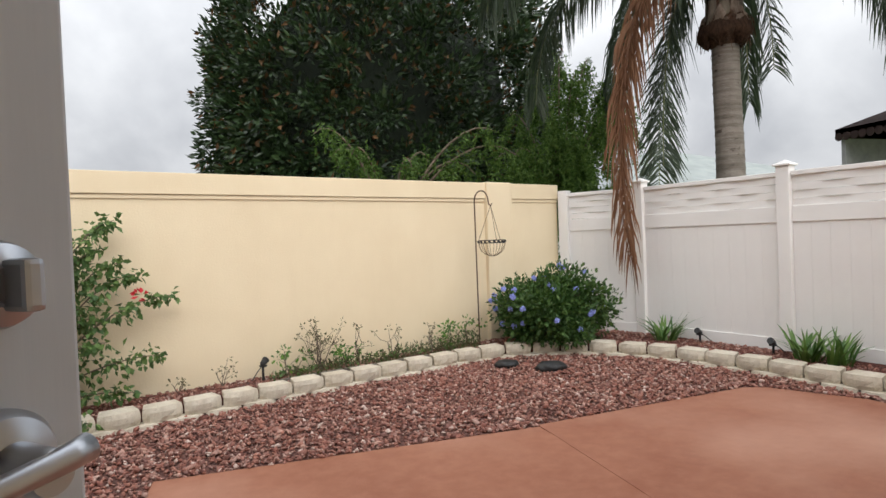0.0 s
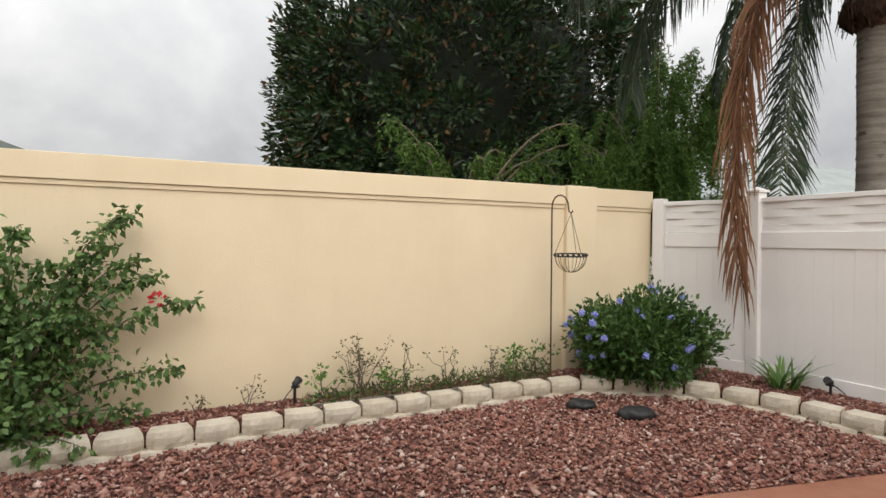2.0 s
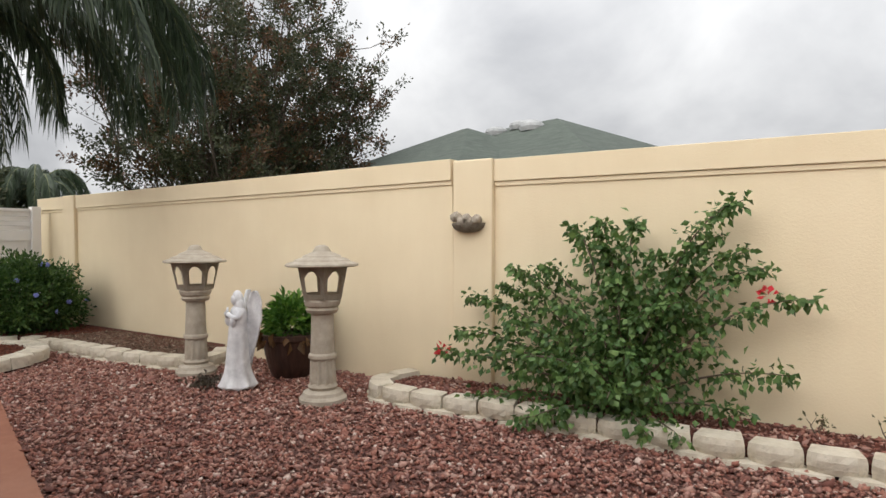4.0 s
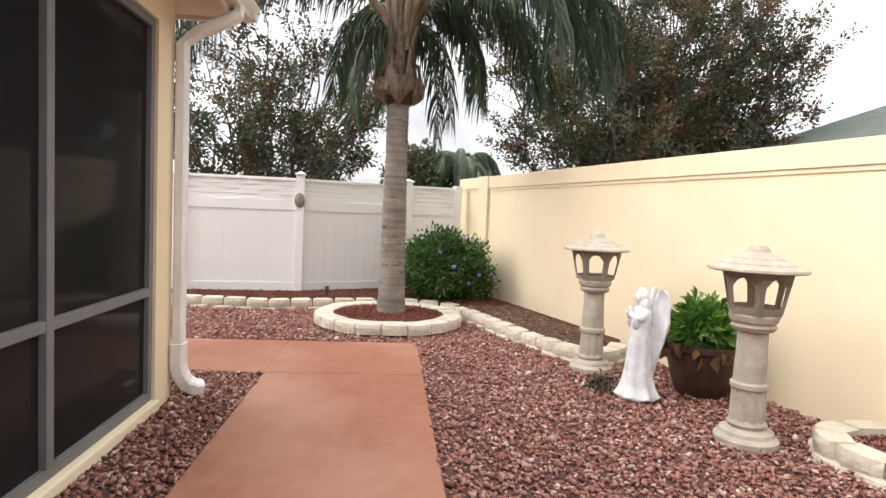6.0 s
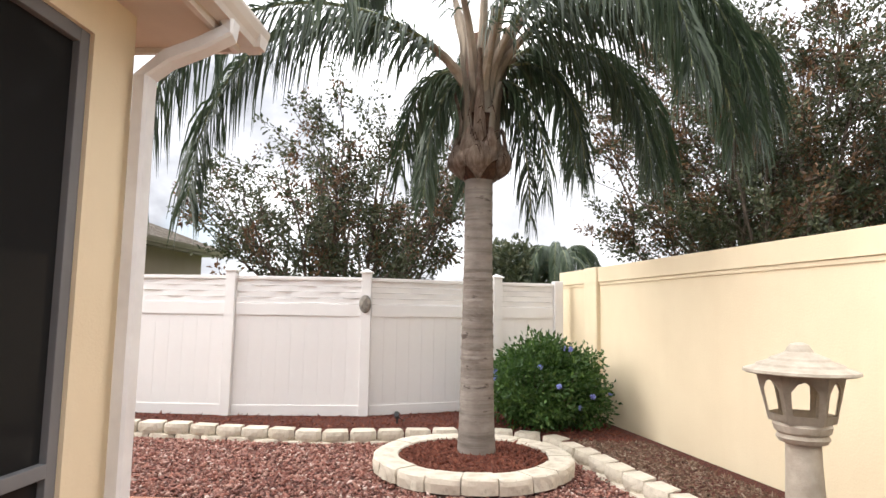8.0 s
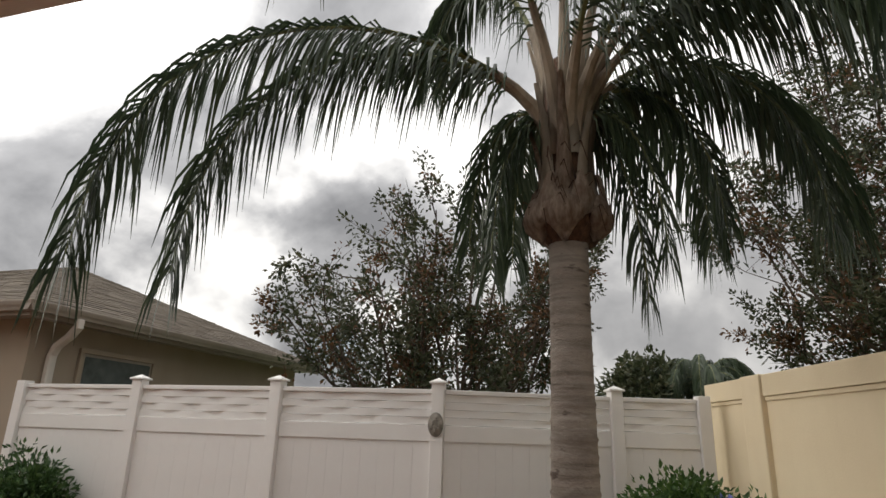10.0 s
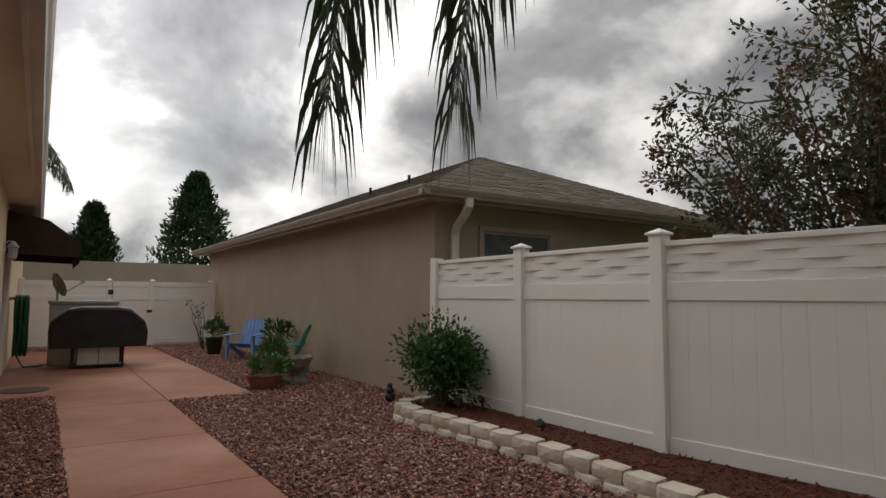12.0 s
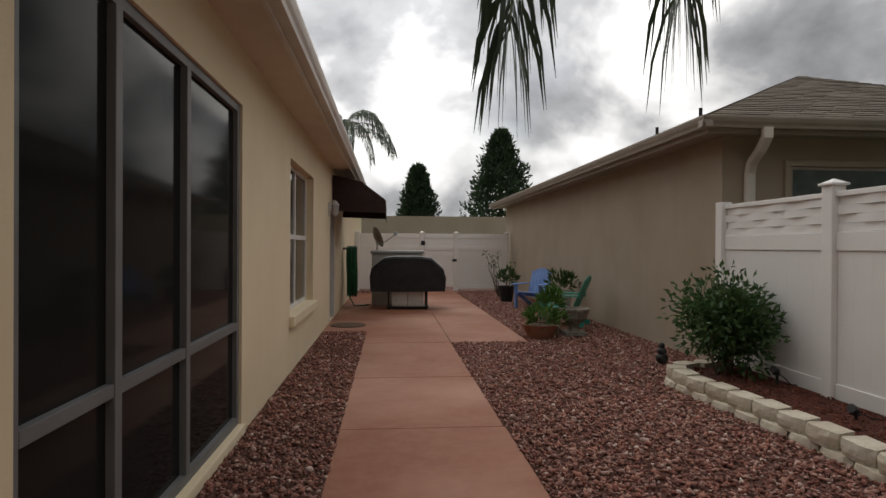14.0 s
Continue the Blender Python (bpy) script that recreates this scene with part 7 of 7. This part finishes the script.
urn = thing("stone_urn", "weathered stone urn on a square foot beside the bowl planter", "garden urn", -8.22, -8.0)
part("foot", boxed(-0.17, 0.17, -0.17, 0.17, 0.0, 0.07, bevel=0.015), GREY_STONE, urn)
part("bowl", lathe(bmesh.new(), [(0.10, 0.07), (0.07, 0.12), (0.09, 0.17), (0.20, 0.28), (0.23, 0.38), (0.25, 0.40), (0.25, 0.43), (0.21, 0.43), (0.18, 0.36)], 20, cap=False), GREY_STONE, urn)
bare = thing("bare_shrub", "thin bare potted shrub with a few dark leaves", "plant", -8.35, -15.3)
bm = bmesh.new()
r_ = np.random.RandomState(131)
tips = []
for i in range(7):
    e = (r_.normal() * 0.3, r_.normal() * 0.2, r_.uniform(0.6, 1.2))
    limb(bm, r_, (0, 0, 0), e, 0.014, 0.004)
    tips.append(e)
part("branchwork", bm, DARK_TWIG, bare)
q_, o_ = clump_points(r_, np.array(tips), 0.08, 14)
leaves("foliage", q_, o_, 0.07, 0.035, DARK_SHRUB, bare, 132, 0.2)
frog = thing("garden_figure", "small dark garden ornament on the stone border", "garden ornament", -8.20, -4.85, 0.17)
bm = bmesh.new()
for r, z, y in ((0.065, 0.05, 0), (0.05, 0.12, 0.0), (0.035, 0.18, -0.01)):
    bmesh.ops.create_icosphere(bm, subdivisions=2, radius=r, matrix=pose(0, y, z))
part("body", bm, BLACK_CLOTH, frog, smooth=True)


# ---- beyond the walls ----
def cypress(x, y, h, r, label, seed):
    root = thing("cypress_tree", label, "tree", x, y, group="distant conifers")
    rnd = np.random.RandomState(seed)
    part("trunk", lathe(bmesh.new(), [(0.22, -0.1), (0.15, h * 0.4), (0.03, h * 0.95)], 8), DARK_TWIG, root)
    n = 900
    t = rnd.uniform(0.03, 1, n)
    a = rnd.uniform(0, 6.28, n)
    rr = r * (1 - t) ** 0.75 * (1 + 0.18 * np.sin(5 * a + 9 * t)) * rnd.uniform(0.55, 1.0, n)
    c = np.stack([rr * np.cos(a), rr * np.sin(a), 0.4 + t * (h - 0.4)], 1)
    p, o = clump_points(rnd, c, 0.38, 12)
    leaves("crown", p, o + np.array([0, 0, 0.6]), 0.34, 0.13, CEDAR, root, seed + 1, 0.2)


cypress(-7.25, -40, 6.6, 1.9, "dark cone-shaped conifer far beyond the gate", 141)
cypress(-12.6, -38, 8.8, 3.4, "tall dark conifer far beyond the gate", 143)


def far_palm(x, y, top, seed, label, reach=2.4, n=13):
    root = thing("far_palm", label, "palm tree", group="distant palms")
    palm_trunk(root, x, y, top, 0.18, 0.14)
    rnd = random.Random(seed)
    for i in range(n):
        az = 360 * i / n + rnd.uniform(-8, 8)
        ca, sa = math.cos(radians(az)), math.sin(radians(az))
        k = rnd.uniform(0.75, 1.1) * reach
        rise = rnd.uniform(0.3, 1.3)
        frond(root, (x, y, top), (x + 0.2 * k * ca, y + 0.2 * k * sa, top + rise), (x + 0.85 * k * ca, y + 0.85 * k * sa, top + rise), (x + k * ca, y + k * sa, top - rnd.uniform(0.0, 0.9)), seed * 30 + i, 0.55, 110)


far_palm(-3.3, -24.5, 6.2, 5, "distant palm showing over the house eaves", 2.6)
far_palm(-23.0, 4.0, 3.0, 6, "low distant palm between the trees", 1.6, 20)
shrub("far_tree", "rounded distant tree beyond the fence corner", (-23.2, 2.4, 2.7), (1.2, 1.35, 1.25), CRAPE, 151, 330, 0.20, 0.11, "tree", inner=0.6, low=0.3, clump=0.3)

tagged(part("far_wall", boxed(-30, 12, -31.0, -30.7, -0.12, 3.0), TAN), "tan wall in the distance beyond the gate", "wall", kind="structure")


def far_house(name, x0, x1, y0, y1, eave, pitch, roof_mat, wall_mat, label):
    root = thing(name, label, "house")
    part("wall", boxed(x0 + 0.5, x1 - 0.5, y0 + 0.5, y1 - 0.5, -0.1, eave - 0.02), wall_mat, root)
    w = min(x1 - x0, y1 - y0) / 2
    bm = bmesh.new()
    lo = [bm.verts.new((x, y, eave + dz)) for dz in (-0.12, 0.0) for x, y in ((x0, y0), (x1, y0), (x1, y1), (x0, y1))]
    if x1 - x0 >= y1 - y0:
        r0, r1 = bm.verts.new((x0 + w, (y0 + y1) / 2, eave + w * pitch)), bm.verts.new((max(x1 - w, x0 + w + 0.02), (y0 + y1) / 2, eave + w * pitch))
        tops = [(4, 5, r1, r0), (5, 6, r1), (6, 7, r0, r1), (7, 4, r0)]
    else:
        r0, r1 = bm.verts.new(((x0 + x1) / 2, y0 + w, eave + w * pitch)), bm.verts.new(((x0 + x1) / 2, y1 - w, eave + w * pitch))
        tops = [(4, 5, r0), (5, 6, r1, r0), (6, 7, r1), (7, 4, r0, r1)]
    for q in tops:
        bm.faces.new([lo[i] if isinstance(i, int) else i for i in q])
    for i in range(4):
        bm.faces.new((lo[i], lo[(i + 1) % 4], lo[4 + (i + 1) % 4], lo[4 + i]))
    bm.faces.new(lo[3::-1])
    part("roof", bm, roof_mat, root)
    return root


gh = far_house("green_roofed_house", -20.0, -5.1, 10.1, 19.9, 2.75, 0.425, GREEN_ROOF, TAN, "neighbouring house with a green-grey shingle roof")
wing = far_house("green_roofed_wing", -15.9, -7.6, 9.0, 17.0, 2.75, 0.45, GREEN_ROOF, TAN, "near wing of the green-roofed neighbouring house")
for x, z in ((-11.9, 4.60), (-11.15, 4.72), (-10.55, 4.62), (-10.25, 4.50)):
    y = 15.0 - (4.83 - z) / 0.425
    v = part("roof_vent", lathe(bmesh.new(), [(0.34, -0.10), (0.36, 0.02), (0.33, 0.10), (0.21, 0.17), (0.01, 0.20)], 18), STEEL, m=pose(x, y, z))
    tagged(v, "silver domed roof vent on the green shingles", "roof vent", "roof vents")
far_house("pale_roofed_house", 10.0, 20.0, 14.5, 24.0, 2.6, 0.36, PALE_ROOF, WINDOW_WHITE, "neighbouring house with a pale grey hip roof")
far_house("grey_roofed_house", -30.0, -19.0, 7.6, 18.0, 2.5, 0.36, GREEN_ROOF, WINDOW_WHITE, "distant house with a grey hip roof")

gz = thing("canopy_shelter", "brown canvas canopy shelter beyond the fence", "gazebo", 11.75, 6.2, -0.22)
bm = bmesh.new()
lo = [bm.verts.new((x, y, 3.02)) for x, y in ((-1.7, -1.7), (1.7, -1.7), (1.7, 1.7), (-1.7, 1.7))]
mid = [bm.verts.new((x, y, 3.17)) for x, y in ((-1.7, -1.7), (1.7, -1.7), (1.7, 1.7), (-1.7, 1.7))]
tip = bm.verts.new((0, 0, 3.95))
for i in range(4):
    bm.faces.new((lo[i], lo[(i + 1) % 4], mid[(i + 1) % 4], mid[i]))
    bm.faces.new((mid[i], mid[(i + 1) % 4], tip))
bmesh.ops.solidify(bm, geom=bm.faces, thickness=0.02)
part("canopy", bm, BROWN_CLOTH, gz)
for x in (-1.6, 1.6):
    for y in (-1.6, 1.6):
        part("post", boxed(x - 0.04, x + 0.04, y - 0.04, y + 0.04, 0.10, 3.06), STEEL, gz)
for i in range(24):
    part("scallop", lathe(bmesh.new(), [(0.07, 0.0), (0.07, 0.012)], 14, pose(-1.708, -1.62 + 0.141 * i, 3.03, 0, -90, 0)), BROWN_CLOTH, gz)
part("side_screen", boxed(-1.55, 1.55, 1.58, 1.60, 0.12, 3.0), STEEL, gz, "pale grey mesh side")
